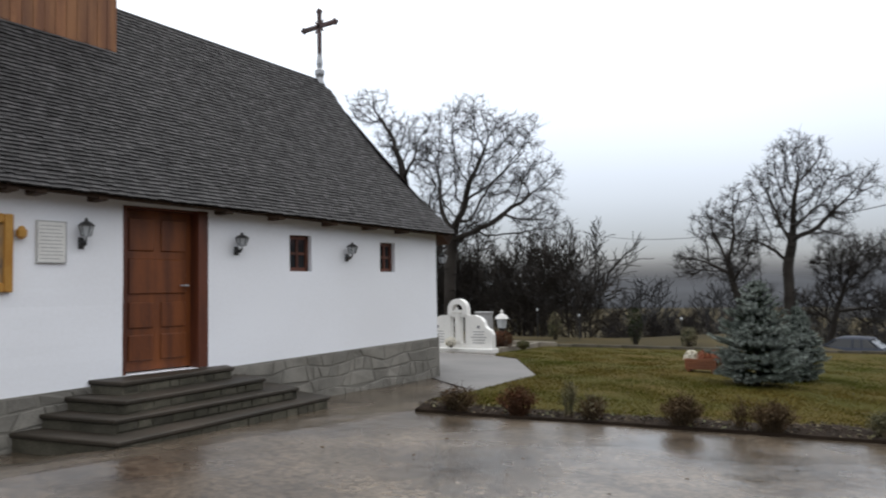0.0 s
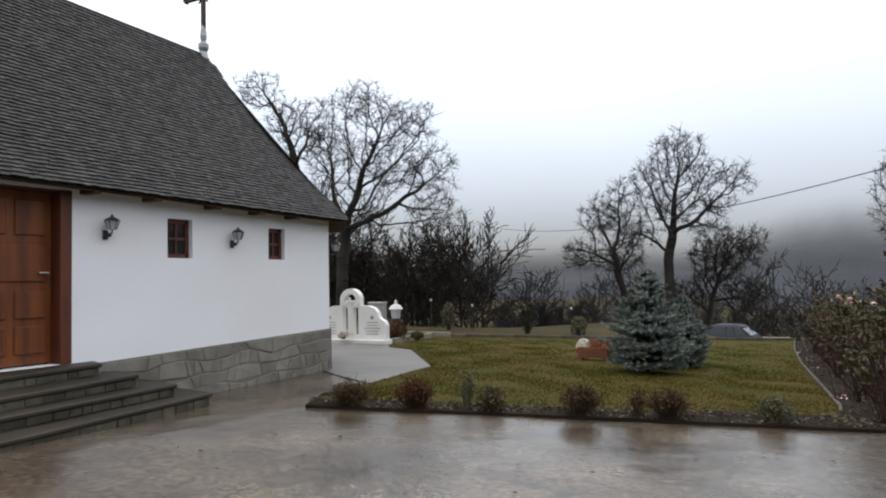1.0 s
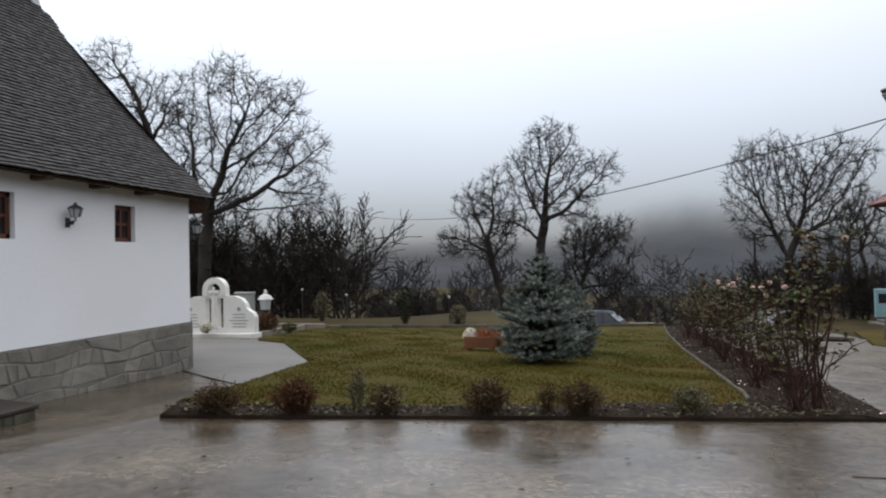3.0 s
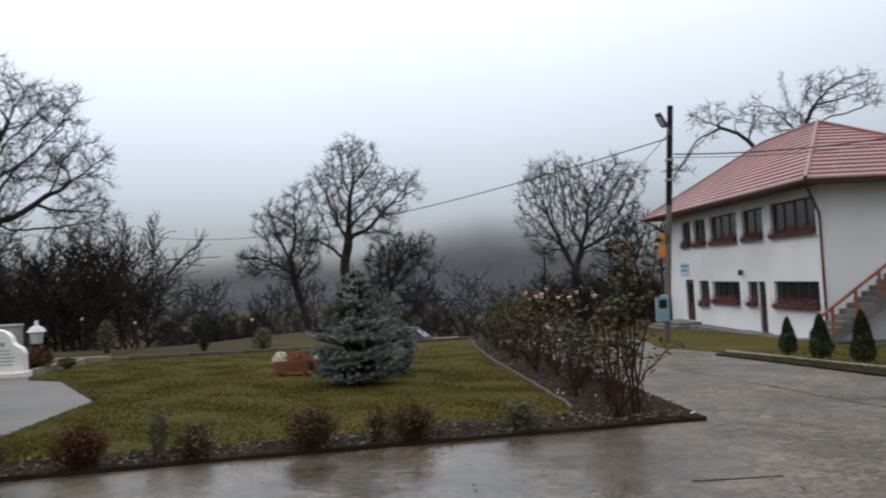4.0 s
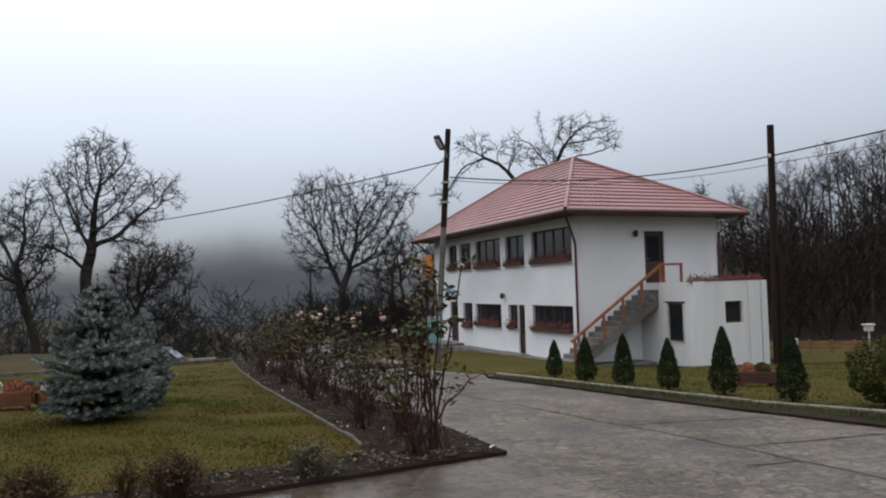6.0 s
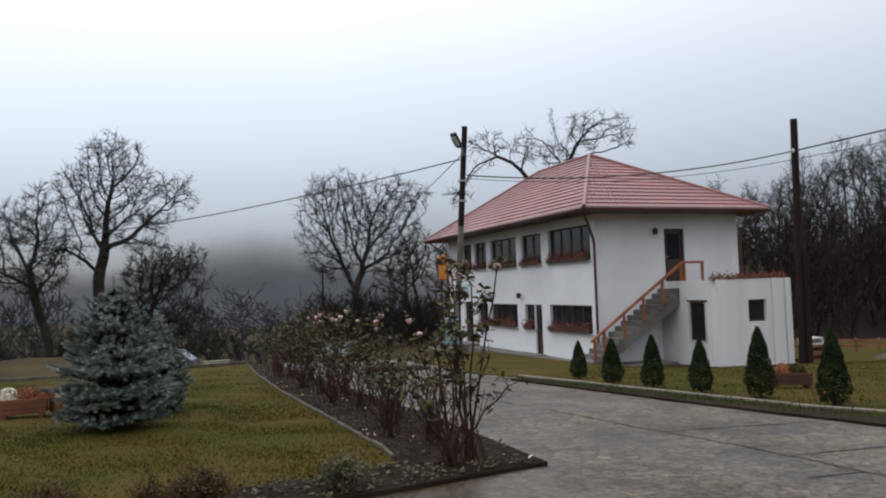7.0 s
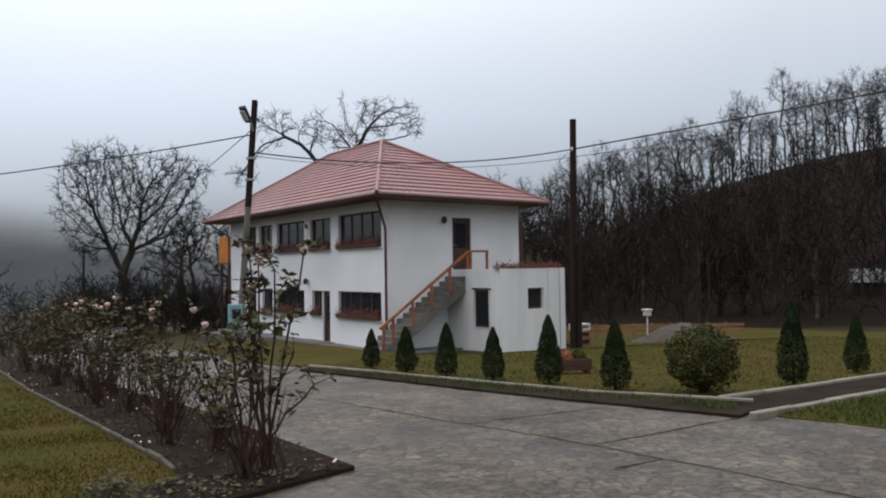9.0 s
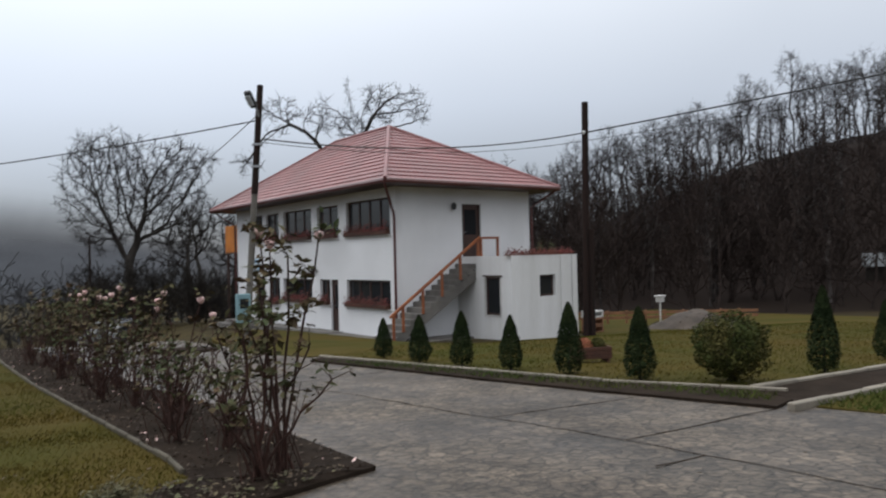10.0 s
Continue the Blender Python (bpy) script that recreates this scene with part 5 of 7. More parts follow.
crown_tree("tall spreading bare walnut tree behind the church", -17.67, 32.4, -0.4, 2.6, [(1.2, 4.6, 1.3, 0.8), (1.24, 9.19, 1.31, 1.14), (3.26, 8.28, 1.38, 0.98), (4.4, 6.04, 1.21, 1.32), (4.35, 4.47, 1.33, 0.78), (1.97, 6.65, 1.56, 1.5), (-0.45, 7.42, 1.36, 1.55), (-0.34, 5.46, 1.06, 0.76)], 11, (0.04, 0), 30, 0.24, 0.0105, 5, 0.4, trunk=0.25)
crown_tree("tall bare tree partly hidden by the church roof", -20.44, 33.0, -0.4, 3.6, [(-2.19, 10.8, 1.2, 1.11), (-0.56, 9.26, 1.32, 0.95), (0.49, 8.26, 1.28, 1.21), (1.23, 9.49, 0.79, 0.8)], 21, (0, 0), 26, 0.25, 0.011, 5, 0.4, trunk=0.2)
crown_tree("bare walnut tree with a domed crown beyond the lawn", -7.11, 48.6, -1.9, 4.4, [(1.9, 5.9, 1.5, 0.5), (-1.3, 5.6, 1.4, 0.6), (0.75, 9.95, 1.56, 1.39), (-0.57, 8.62, 1.45, 1.18), (1.79, 8.6, 1.25, 1.15), (3.75, 8.44, 0.95, 0.99), (2.34, 7.14, 1.24, 0.86), (0.17, 7.13, 1.57, 1.17)], 13, (0.02, 0), 30, 0.27, 0.0135, 5, 0.42, trunk=0.27)
crown_tree("low wide bare tree beside the walnut", -9.08, 47.8, -1.9, 1.5, [(-1.75, 6.68, 1.21, 1.04), (-0.41, 7.24, 1.04, 1.18), (0.18, 5.61, 1.17, 1.17), (-2.5, 4.61, 1.37, 0.82), (-0.52, 4.21, 1.47, 0.74)], 14, (-0.06, 0), 32, 0.26, 0.0135, 5, 0.42, trunk=0.2)
crown_tree("low bare tree with a dense twiggy crown", -5.55, 50.5, -2.2, 0.7, [(-0.6, 2.6, 1.3, 1.0), (2.3, 2.4, 1.4, 1.0), (1.21, 4.82, 1.98, 1.19), (2.48, 5.56, 0.98, 0.74), (0.69, 3.71, 1.44, 1.04)], 17, (0.1, 0), 42, 0.26, 0.0145, 6, 0.42, trunk=0.16)
crown_tree("round-crowned bare tree down the road", 6.81, 58.0, -2.0, 2.4, [(-0.69, 9.7, 2.47, 1.58), (3.17, 9.37, 2.2, 1.61), (-2.39, 7.6, 1.55, 2.08), (0.82, 7.62, 2.87, 2.12), (3.74, 7.24, 1.28, 2.14), (-1.1, 5.34, 2.1, 1.21), (2.33, 5.13, 1.8, 1.41)], 15, (0.0, 0), 13, 0.3, 0.0145, 4, 0.45, trunk=0.27)
crown_tree("slim bare tree near the far end of the house", 12.0, 62.0, -2.0, 2.2, [(0.0, 5.6, 1.6, 1.8), (-0.9, 4.2, 1.2, 1.0)], 19, (0, 0), 14, 0.28, 0.016, 3, 0.34)
crown_tree("dark bare tree crowding the far end of the house", 10.0, 56.5, -2.0, 1.6, [(0.0, 5.0, 1.6, 1.6), (0.6, 6.6, 1.1, 1.2), (-0.9, 3.6, 1.2, 0.9)], 31, (0, 0), 20, 0.26, 0.017, 3, 0.34)
crown_tree("dark bare tree behind the porch of the house", 13.6, 60.0, -2.0, 1.6, [(0.0, 5.4, 1.7, 1.8), (-0.8, 3.8, 1.4, 1.0)], 32, (0, 0), 20, 0.27, 0.018, 3, 0.34)
crown_tree("large open bare tree rising behind the red roof", 23.28, 60.5, 1.0, 6.4, [(-6.1, 10.41, 1.32, 1.29), (-2.98, 10.6, 1.43, 1.52), (-0.71, 12.22, 0.55, 1.95), (2.05, 11.99, 1.66, 1.84), (4.49, 11.95, 1.47, 1.56), (-8.37, 7.18, 1.24, 0.74), (0.12, 10.28, 1.56, 1.29)], 26, (0, 0), 9, 0.33, 0.017, 4, 0.5, trunk=0.27)
crown_tree("slender bare tree beside the house roof", 33.0, 56.0, 1.0, 2.0, [(0.0, 5.0, 0.7, 1.8), (0.3, 7.0, 0.5, 1.2)], 18, (0, 0), 10, 0.3, 0.014, 2, 0.34)


def prototypes(count, seed, sides=3, **kw):
    out = []
    for k in range(count):
        s = grow(random.Random(seed + k), **kw)
        flat = [(a, b, max(kw_min, r0), max(kw_min * 0.7, r1)) for lev in s for a, b, r0, r1 in lev]
        out.append(segments_mesh(flat, sides, 2))
    return out


def plant_many(name, protos, places, material, label, category):
    """Many alike plants, too many to count, as one mesh: places are (x, y, z, turn, scale, height scale)."""
    vs, fs, n = [], [], 0
    for k, (x, y, z, a, s, h) in enumerate(places):
        v, f = protos[k % len(protos)]
        c, d = math.cos(a), math.sin(a)
        w = np.stack([(v[:, 0] * c - v[:, 1] * d) * s + x, (v[:, 0] * d + v[:, 1] * c) * s + y, v[:, 2] * s * h + z], 1)
        vs.append(w); fs.append(f + n); n += len(w)
    return tagged(raw_np(name, np.concatenate(vs), np.concatenate(fs), material), label, category, kind="stuff")


kw_min = 0.013
rng = random.Random(77)
bush = prototypes(5, 300, height=2.6, radius=0.06, levels=3, kids=(8, 6, 5), spread=0.8, ratio=0.62, first=0.08, up=0.1, crook=0.25)
near, mid = [], []
for k in range(150):
    dark = k < 66
    az = radians(rng.uniform(-50, -25) if dark else rng.uniform(-24, 17))
    d = rng.uniform(29, 44) if dark else rng.uniform(40, 56)
    x, y = d * math.sin(az), 9 + d * math.cos(az)
    if y < 33 - 0.2 * x or math.hypot(x + 3.0, y - 46) < 2.2:
        continue
    hs = (1.45 - 0.75 * sstep(math.degrees(az), -34, -19)) if dark else 0.56
    (near if dark else mid).append((x, y, ground_z(x, y) - 0.4, rng.uniform(0, 6.28), rng.uniform(0.8, 1.5) * hs, rng.uniform(0.8, 1.2)))
for k in range(26):
    x, y = rng.uniform(3.5, 13.5), rng.uniform(50, 60)
    near.append((x, y, ground_z(x, y) - 0.4, rng.uniform(0, 6.28), rng.uniform(0.75, 1.2), rng.uniform(0.8, 1.2)))
plant_many("thicket", bush, near, M_BARK, "dark leafless thicket at the edge of the lawn", "thicket")
plant_many("thicket", bush, mid, M_MIDWOOD, "grey-brown scrub beyond the meadow, haze put into its colour", "thicket")
kw_min = 0.035
mist = prototypes(5, 340, height=4.2, radius=0.10, levels=3, kids=(6, 5, 3), spread=0.8, ratio=0.6, first=0.15, up=0.1, crook=0.22)
places = []
for k in range(140):
    az, d = radians(rng.uniform(-52, 24)), rng.uniform(58, 120)
    x, y = d * math.sin(az), 9 + d * math.cos(az)
    places.append((x, y, ground_z(x, y) - 0.3, rng.uniform(0, 6.28), rng.uniform(0.55, 1.2), rng.uniform(0.8, 1.2)))
plant_many("far_wood", mist, places, M_MISTWOOD, "bare valley trees with mist put into their grey", "woods")
kw_min = 0.03
SHED_AZ = 62.1
beech = []
for k in range(6):
    q = random.Random(380 + k)
    thick, thin = crown_segments(3.4, [(q.uniform(-0.4, 0.4), 9.6, 1.1, 1.3), (q.uniform(-0.9, 0.9), 8.0, 1.3, 1.3), (q.uniform(-0.6, 0.6), 6.4, 1.2, 1.0), (q.uniform(-0.7, 0.7), 4.9, 1.0, 0.8)], 380 + k, (q.uniform(-0.04, 0.04), 0), 5.0, 0.5, 0.026, 2, 0.62, power=1.9)
    beech.append(segments_mesh([(a, b, max(kw_min, r0), max(kw_min * 0.7, r1)) for a, b, r0, r1 in thick + thin], 3, 2))
places = []
while len(places) < 320:
    az, d = radians(rng.uniform(27, 82)), 54 + 90 * rng.random()
    x, y = d * math.sin(az), 9 + d * math.cos(az)
    if (math.degrees(az) < 40 and d < 62) or (abs(math.degrees(az) - SHED_AZ) < 3.5 and d < 66):
        continue
    places.append((x, y, ground_z(x, y) - 0.3, rng.uniform(0, 6.28), rng.uniform(0.7, 1.0), rng.uniform(0.8, 1.05)))
plant_many("forest", beech, places, M_FOREST, "dense dark leafless beech forest on the hillside", "forest")
# the tall beeches along the crest stand against the sky
crest = []
for k in range(6):
    q = random.Random(480 + k)
    thick, thin = crown_segments(4.2, [(q.uniform(-0.5, 0.5), 12.0, 1.5, 1.5), (q.uniform(-1.9, -1.0), 10.8, 1.3, 1.4), (q.uniform(1.0, 1.9), 10.6, 1.3, 1.5), (q.uniform(-0.6, 0.6), 9.6, 1.7, 1.2), (q.uniform(-0.8, 0.8), 8.0, 1.2, 0.9)], 480 + k, (q.uniform(-0.03, 0.03), 0), 8.5, 0.5, 0.019, 4, 0.8, trunk=0.15)
    crest.append(segments_mesh(thick + thin, 3, 2))
places = []
for k in range(112):
    az, d = radians(27.5 + 56 * (k + rng.random()) / 112), rng.uniform(92, 140)
    x, y = d * math.sin(az), 9 + d * math.cos(az)
    places.append((x, y, ground_z(x, y) - 0.3, rng.uniform(0, 6.28), rng.uniform(0.8, 1.12), rng.uniform(0.9, 1.1)))
plant_many("crest_trees", crest, places, M_SKYWOOD, "tall bare beeches along the crest, haze put into their grey", "trees")
kw_min = 0.014
under = prototypes(5, 420, height=2.4, radius=0.035, levels=3, kids=(7, 4, 2), spread=0.75, ratio=0.62, first=0.03, up=0.14, crook=0.22)
places = []
for k in range(340):
    az, d = radians(rng.uniform(29, 82)), 50 + 60 * rng.random() ** 1.4
    x, y = d * math.sin(az), 9 + d * math.cos(az)
    if (math.degrees(az) < 40 and d < 60) or (abs(math.degrees(az) - SHED_AZ) < 3 and d < 66 and k % 4 > 1):
        continue
    places.append((x, y, ground_z(x, y) - 0.2, rng.uniform(0, 6.28), rng.uniform(1.2, 2.8), rng.uniform(0.9, 1.3)))
plant_many("undergrowth", under, places, M_UNDER, "dark bare undergrowth along the forest edge", "undergrowth")


# ---- spruce, thujas, shrubs ----
def spruce(x, y, height, width, label, seed):
    rng = random.Random(seed)
    t = thing("blue_spruce", label, "spruce", pose(x, y, ground_z(x, y) + 0.03))
    raw("trunk", *join_sets([segments_mesh([((0, 0, -0.1), (0, 0, height * 0.5), 0.05, 0.03), ((0, 0, height * 0.5), (0, 0, height), 0.03, 0.006)], 7)]), M_BARK, t)
    wood, vs, fs, dark_v, dark_f = [], [], [], [], []

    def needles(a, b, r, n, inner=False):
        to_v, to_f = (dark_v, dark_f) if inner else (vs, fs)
        a, b = Vector(a), Vector(b)
        d = (b - a).normalized()
        for i in range(n):
            p = a.lerp(b, (i + rng.random()) / n)
            o = d.orthogonal().normalized(); o.rotate(Matrix.Rotation(rng.uniform(0, 6.283), 3, d))
            tip = p + (d * 0.75 + o * 0.8).normalized() * r * rng.uniform(0.7, 1.2)
            w = d.cross(o).normalized() * 0.0065
            k = len(to_v)
            to_v.extend([tuple(p - w), tuple(p + w), tuple(tip + w * 0.5), tuple(tip - w * 0.5)]); to_f.append((k, k + 1, k + 2, k + 3))

    whorls = 18
    for k in range(whorls):
        s = k / whorls
        z = height * (0.05 + 0.93 * s)
        L = width * (0.60 * (1 - s) ** 0.86 + 0.02) * (0.82 + 0.18 * min(1.0, s / 0.1))
        nb = 10 if k < 9 else 6
        for j in range(nb):
            a = 6.283 * (j + rng.uniform(-0.3, 0.3)) / nb + k * 1.1
            l = L * rng.uniform(0.62, 1.12)
            droop = 0.02 + 0.62 * s + rng.uniform(-0.10, 0.12)
            p0 = Vector((0, 0, z))
            p1 = p0 + Vector((math.cos(a) * l * 0.6, math.sin(a) * l * 0.6, l * 0.6 * droop))
            p2 = p0 + Vector((math.cos(a) * l, math.sin(a) * l, l * (droop + 0.10)))
            wood += [(tuple(p0), tuple(p1), 0.009, 0.006), (tuple(p1), tuple(p2), 0.006, 0.002)]
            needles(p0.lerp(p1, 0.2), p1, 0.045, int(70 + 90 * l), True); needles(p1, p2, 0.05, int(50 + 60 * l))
            for q in range(int(4 + l * 12)):
                u = rng.uniform(0.25, 0.95)
                b0 = p0.lerp(p1, u / 0.6) if u < 0.6 else p1.lerp(p2, (u - 0.6) / 0.4)
                sg = 1 if q % 2 else -1
                b1 = b0 + Vector((math.cos(a + sg * 0.85), math.sin(a + sg * 0.85), droop + rng.uniform(-0.1, 0.15))) * l * rng.uniform(0.2, 0.36)
                wood.append((tuple(b0), tuple(b1), 0.004, 0.002))
                needles(b0, b1, 0.046, int(34 + 80 * (b1 - b0).length), u < 0.38)
    needles((0, 0, height * 0.86), (0, 0, height * 1.06), 0.045, 60)
    tagged(raw("branch_mass", *join_sets([segments_mesh(wood, 3)]), M_BARK, t), kind="stuff")
    tagged(raw("needle_mass", vs, fs, M_SPRUCE, t), "silvery blue young needles", kind="stuff")
    tagged(raw("needle_mass", dark_v, dark_f, M_SPRUCE_DARK, t), "dark green older needles, inner shade put into their colour", kind="stuff")
    return t


spruce(-1.97, 19.95, 1.84, 1.46, "young blue spruce standing on the lawn", 3)
spruce(-1.6, 21.6, 1.42, 0.85, "smaller blue-green spruce behind the first one", 4)


def thuja(seed, h=1.06, r=0.235, n=5200):
    rng = random.Random(seed)
    t = thing("thuja", "small dark green columnar thuja in the lawn", "thuja", group="row of thujas along the kerb")
    raw("trunk", *join_sets([segments_mesh([((0, 0, -0.05), (0, 0, h * 0.8), 0.025, 0.008)], 6)]), M_BARK, t)
    pts, nrm = [], []
    for _ in range(n):
        s = rng.random() ** 0.8
        prof = (0.72 + 1.4 * s) if s < 0.2 else 1.0 * (1 - (s - 0.2) / 0.8) ** 0.66
        a = rng.uniform(0, 6.283)
        lump = 1 + 0.22 * noise.noise(Vector((math.cos(a) * 2, math.sin(a) * 2, s * 6 + seed)))
        rad = r * prof * lump * (0.55 + 0.45 * rng.random() ** 0.4)
        pts.append((rad * math.cos(a), rad * math.sin(a), 0.02 + h * s)); nrm.append((math.cos(a), math.sin(a), 0.9))
    tagged(raw("foliage", *leaf_cloud(pts, nrm, 0.024, rng, 0.5), M_THUJA, t), kind="stuff")
    return t


TH = [(6.95, 24.85, 0.76, 0.9), (6.98, 23.35, 0.84, 1.02), (7.26, 22.25, 0.92, 1.0), (7.55, 21.12, 0.86, 0.95), (7.87, 19.95, 1.06, 1.08), (8.2, 18.72, 1.0, 1.08), (11.13, 17.58, 1.24, 1.1), (13.84, 18.02, 0.98, 1.0)]
protos_t = [thuja(k) for k in range(3)]
for k, (x, y, hs, ws) in enumerate(TH):
    m = pose(x, y, ground_z(x, y) + 0.03, 0, 0, k * 77)
    ob = protos_t[k] if k < 3 else copy_thing(protos_t[k % 3], m)
    ob.matrix_basis = m
    ob.scale = (ws, ws, hs)


def leafy_shrub(name, label, x, y, r, h, n, size, material, seed, category="shrub", lift=0.03):
    rng = random.Random(seed)
    t = thing(name, label, category, pose(x, y, ground_z(x, y) + lift))
    stems = []
    for _ in range(26):
        a, q = rng.uniform(0, 6.283), rng.uniform(0.2, 0.95)
        stems.append(((rng.gauss(0, 0.03), rng.gauss(0, 0.03), -0.03), (math.cos(a) * r * q, math.sin(a) * r * q, h * rng.uniform(0.5, 0.95)), 0.009, 0.003))
    tagged(raw("stem_mass", *join_sets([segments_mesh(stems, 4)]), M_BARK, t), kind="stuff")
    pts, nrm = [], []
    for _ in range(n):
        d = Vector((rng.gauss(0, 1), rng.gauss(0, 1), rng.gauss(0, 1))).normalized()
        k = (0.5 + 0.5 * rng.random() ** 0.35) * (1 + 0.25 * noise.noise(d * 2.2 + Vector((seed, 0, 0))))
        pts.append((d.x * r * k, d.y * r * k, max(0.02, h * 0.5 + d.z * h * 0.5 * k))); nrm.append(tuple(d))
    tagged(raw("foliage", *leaf_cloud(pts, nrm, size, rng), material, t), kind="stuff")
    return t


leafy_shrub("round_shrub", "rounded yellowish green boxwood shrub on the lawn", 9.03, 17.72, 0.54, 0.98, 6500, 0.028, M_BOX, 5)


def twiggy_shrub(x, y, r, h, n, material, label, seed, green=False):
    """A cut-back perennial: many thin dry stems with withered tips."""
    rng = random.Random(seed)
    t = thing("dry_shrub", label, "shrub", pose(x, y, ground_z(x, y) + 0.03), "low dry shrubs in the front bed")
    stems, pts = [], []
    for _ in range(n):
        a, q = rng.uniform(0, 6.283), rng.random() ** 0.6
        b = (rng.gauss(0, r * 0.25), rng.gauss(0, r * 0.25), -0.03)
        top = (math.cos(a) * r * q, math.sin(a) * r * q, h * (1.05 - 0.55 * q * q) * rng.uniform(0.65, 1.05))
        mid = tuple((u + v) / 2 + rng.gauss(0, 0.02) for u, v in zip(b, top))
        stems += [(b, mid, 0.0045, 0.0035), (mid, top, 0.0035, 0.002)]
        for _ in range(3):
            tip = tuple(v + rng.gauss(0, 0.035) for v in top)
            stems.append((top if rng.random() < 0.5 else mid, tip, 0.0025, 0.0015)); pts.append(tip)
    tagged(raw("stem_mass", *join_sets([segments_mesh(stems, 3)]), material, t), kind="stuff")
    raw("withered_tip_mass", *leaf_cloud(pts, [(0, 0, 1)] * len(pts), 0.016, rng), M_DRYGREEN if green else material, t)["kind"] = "stuff"
    return t


for k, (x, y, r, h, n, mt, lb, gr) in enumerate([
        (-4.0, 13.62, 0.25, 0.24, 150, M_DRY, "low orange-brown dry shrub in the bed", False), (-3.3, 13.93, 0.24, 0.29, 170, M_RUSTBUSH, "rust-red barberry clump in the bed", False),
        (-2.83, 14.35, 0.13, 0.36, 40, M_DRYGREEN, "thin upright dry stems in the bed", True), (-2.5, 14.3, 0.2, 0.24, 110, M_DRY, "straggling brown green shrub in the bed", True),
        (-1.55, 14.66, 0.25, 0.30, 190, M_DRY, "dense dark brown dry shrub in the bed", False), (-1.0, 15.0, 0.11, 0.28, 40, M_DRY, "small upright brown stems in the bed", False),
        (-0.65, 15.05, 0.26, 0.29, 180, M_DRY, "broad dry brown shrub in the bed", False), (0.42, 15.5, 0.22, 0.24, 140, M_DRYGREEN, "dull green low shrub in the bed", True)]):
    twiggy_shrub(x, y, r, h, n, mt, lb, 60 + k, gr)


# ---- roses ----
def rose_bush(x, y, h, spread, canes, blooms, leaves, seed, label):
    rng = random.Random(seed)
    t = thing("rose_bush", label, "rose bush", pose(x, y, ground_z(x, y) + 0.02), "rose bushes in the bed")
    segs, lp, ln, tips = [], [], [], []
    tall_one = seed < 205
    thick = 0.0125 if tall_one else 0.0095
    for c in range(canes):
        own = []
        a = 6.283 * c / canes + rng.uniform(-0.4, 0.4)
        tall = h * (rng.uniform(0.85, 1.05) if c < blooms else rng.uniform(0.45, 0.95))
        p = Vector((rng.gauss(0, 0.05), rng.gauss(0, 0.05), -0.04))
        out = spread * rng.uniform(0.3, 1.0)
        n = 6
        for i in range(n):
            s = (i + 1) / n
            q = Vector((math.cos(a) * out * s ** 1.2 + rng.gauss(0, 0.018), math.sin(a) * out * s ** 1.2 + rng.gauss(0, 0.018), tall * s))
            own.append((tuple(p), tuple(q), thick * (1.15 - 0.6 * (s - 1 / n)), thick * (1.15 - 0.6 * s)))
            if i >= 1:
                for _ in range(2 if i < 3 else 3):
                    d = Vector((rng.gauss(0, 1), rng.gauss(0, 1), rng.uniform(0.2, 1.3))).normalized() * rng.uniform(0.08, 0.2)
                    segs.append((tuple(q), tuple(q + d), 0.0045, 0.002))
                    if s > 0.55:
                        for _ in range(leaves):
                            lp.append(tuple(q + d * rng.uniform(0.3, 1.1) + Vector((rng.gauss(0, 0.03), rng.gauss(0, 0.03), rng.gauss(0, 0.03))))); ln.append((0, 0, 1))
            p = q
        raw("cane", *join_sets([segments_mesh(own, 6)]), M_CANE, t, True)
        if c < blooms:
            tips.append(p)
    for _ in range(int(canes * 1.5)):
        a, l = rng.uniform(0, 6.283), h * rng.uniform(0.2, 0.5)
        b = Vector((rng.gauss(0, 0.1), rng.gauss(0, 0.1), -0.03))
        segs.append((tuple(b), tuple(b + Vector((math.cos(a) * l * 0.35, math.sin(a) * l * 0.35, l))), 0.006, 0.003))
    tagged(raw("twig_mass", *join_sets([segments_mesh(segs, 4)]), M_CANE, t), kind="stuff")
    if lp:
        tagged(raw("leaf_mass", *leaf_cloud(lp, ln, 0.046 if tall_one else 0.04, rng, 0.6), M_ROSELEAF, t), kind="stuff")
    for p in tips:
        bm = lathe(bmesh.new(), [(0.006, -0.03), (0.028, -0.015), (0.041, 0.012), (0.038, 0.034), (0.022, 0.042), (0.012, 0.034)], 9, tuple(p))
        for v in bm.verts:
            v.co += Vector((rng.gauss(0, 0.003), rng.gauss(0, 0.003), rng.gauss(0, 0.003)))
        part("bloom", bm, M_ROSE, t, "pale pink rose bloom", True)
    return t


rose_bush(1.5, 16.15, 1.3, 0.62, 9, 0, 3, 200, "tall bare-caned rose bush at the bed's corner")
rose_bush(1.72, 16.3, 2.0, 0.42, 6, 3, 7, 201, "tall rose bush with pale pink blooms")
ROSES = [(1.5, 17.4, 0.95, 0), (1.75, 18.3, 1.05, 0), (1.3, 19.0, 1.2, 1), (1.6, 19.8, 1.2, 1), (1.2, 20.6, 1.35, 1), (1.5, 21.3, 1.3, 2), (1.0, 22.1, 1.45, 2), (1.35, 22.9, 1.4, 1), (0.95, 23.8, 1.5, 2),
         (1.2, 24.7, 1.4, 2), (0.75, 25.6, 1.5, 1), (1.0, 26.6, 1.45, 2), (0.6, 27.6, 1.45, 1), (0.85, 28.8, 1.45, 1), (0.4, 30.0, 1.4, 1)]
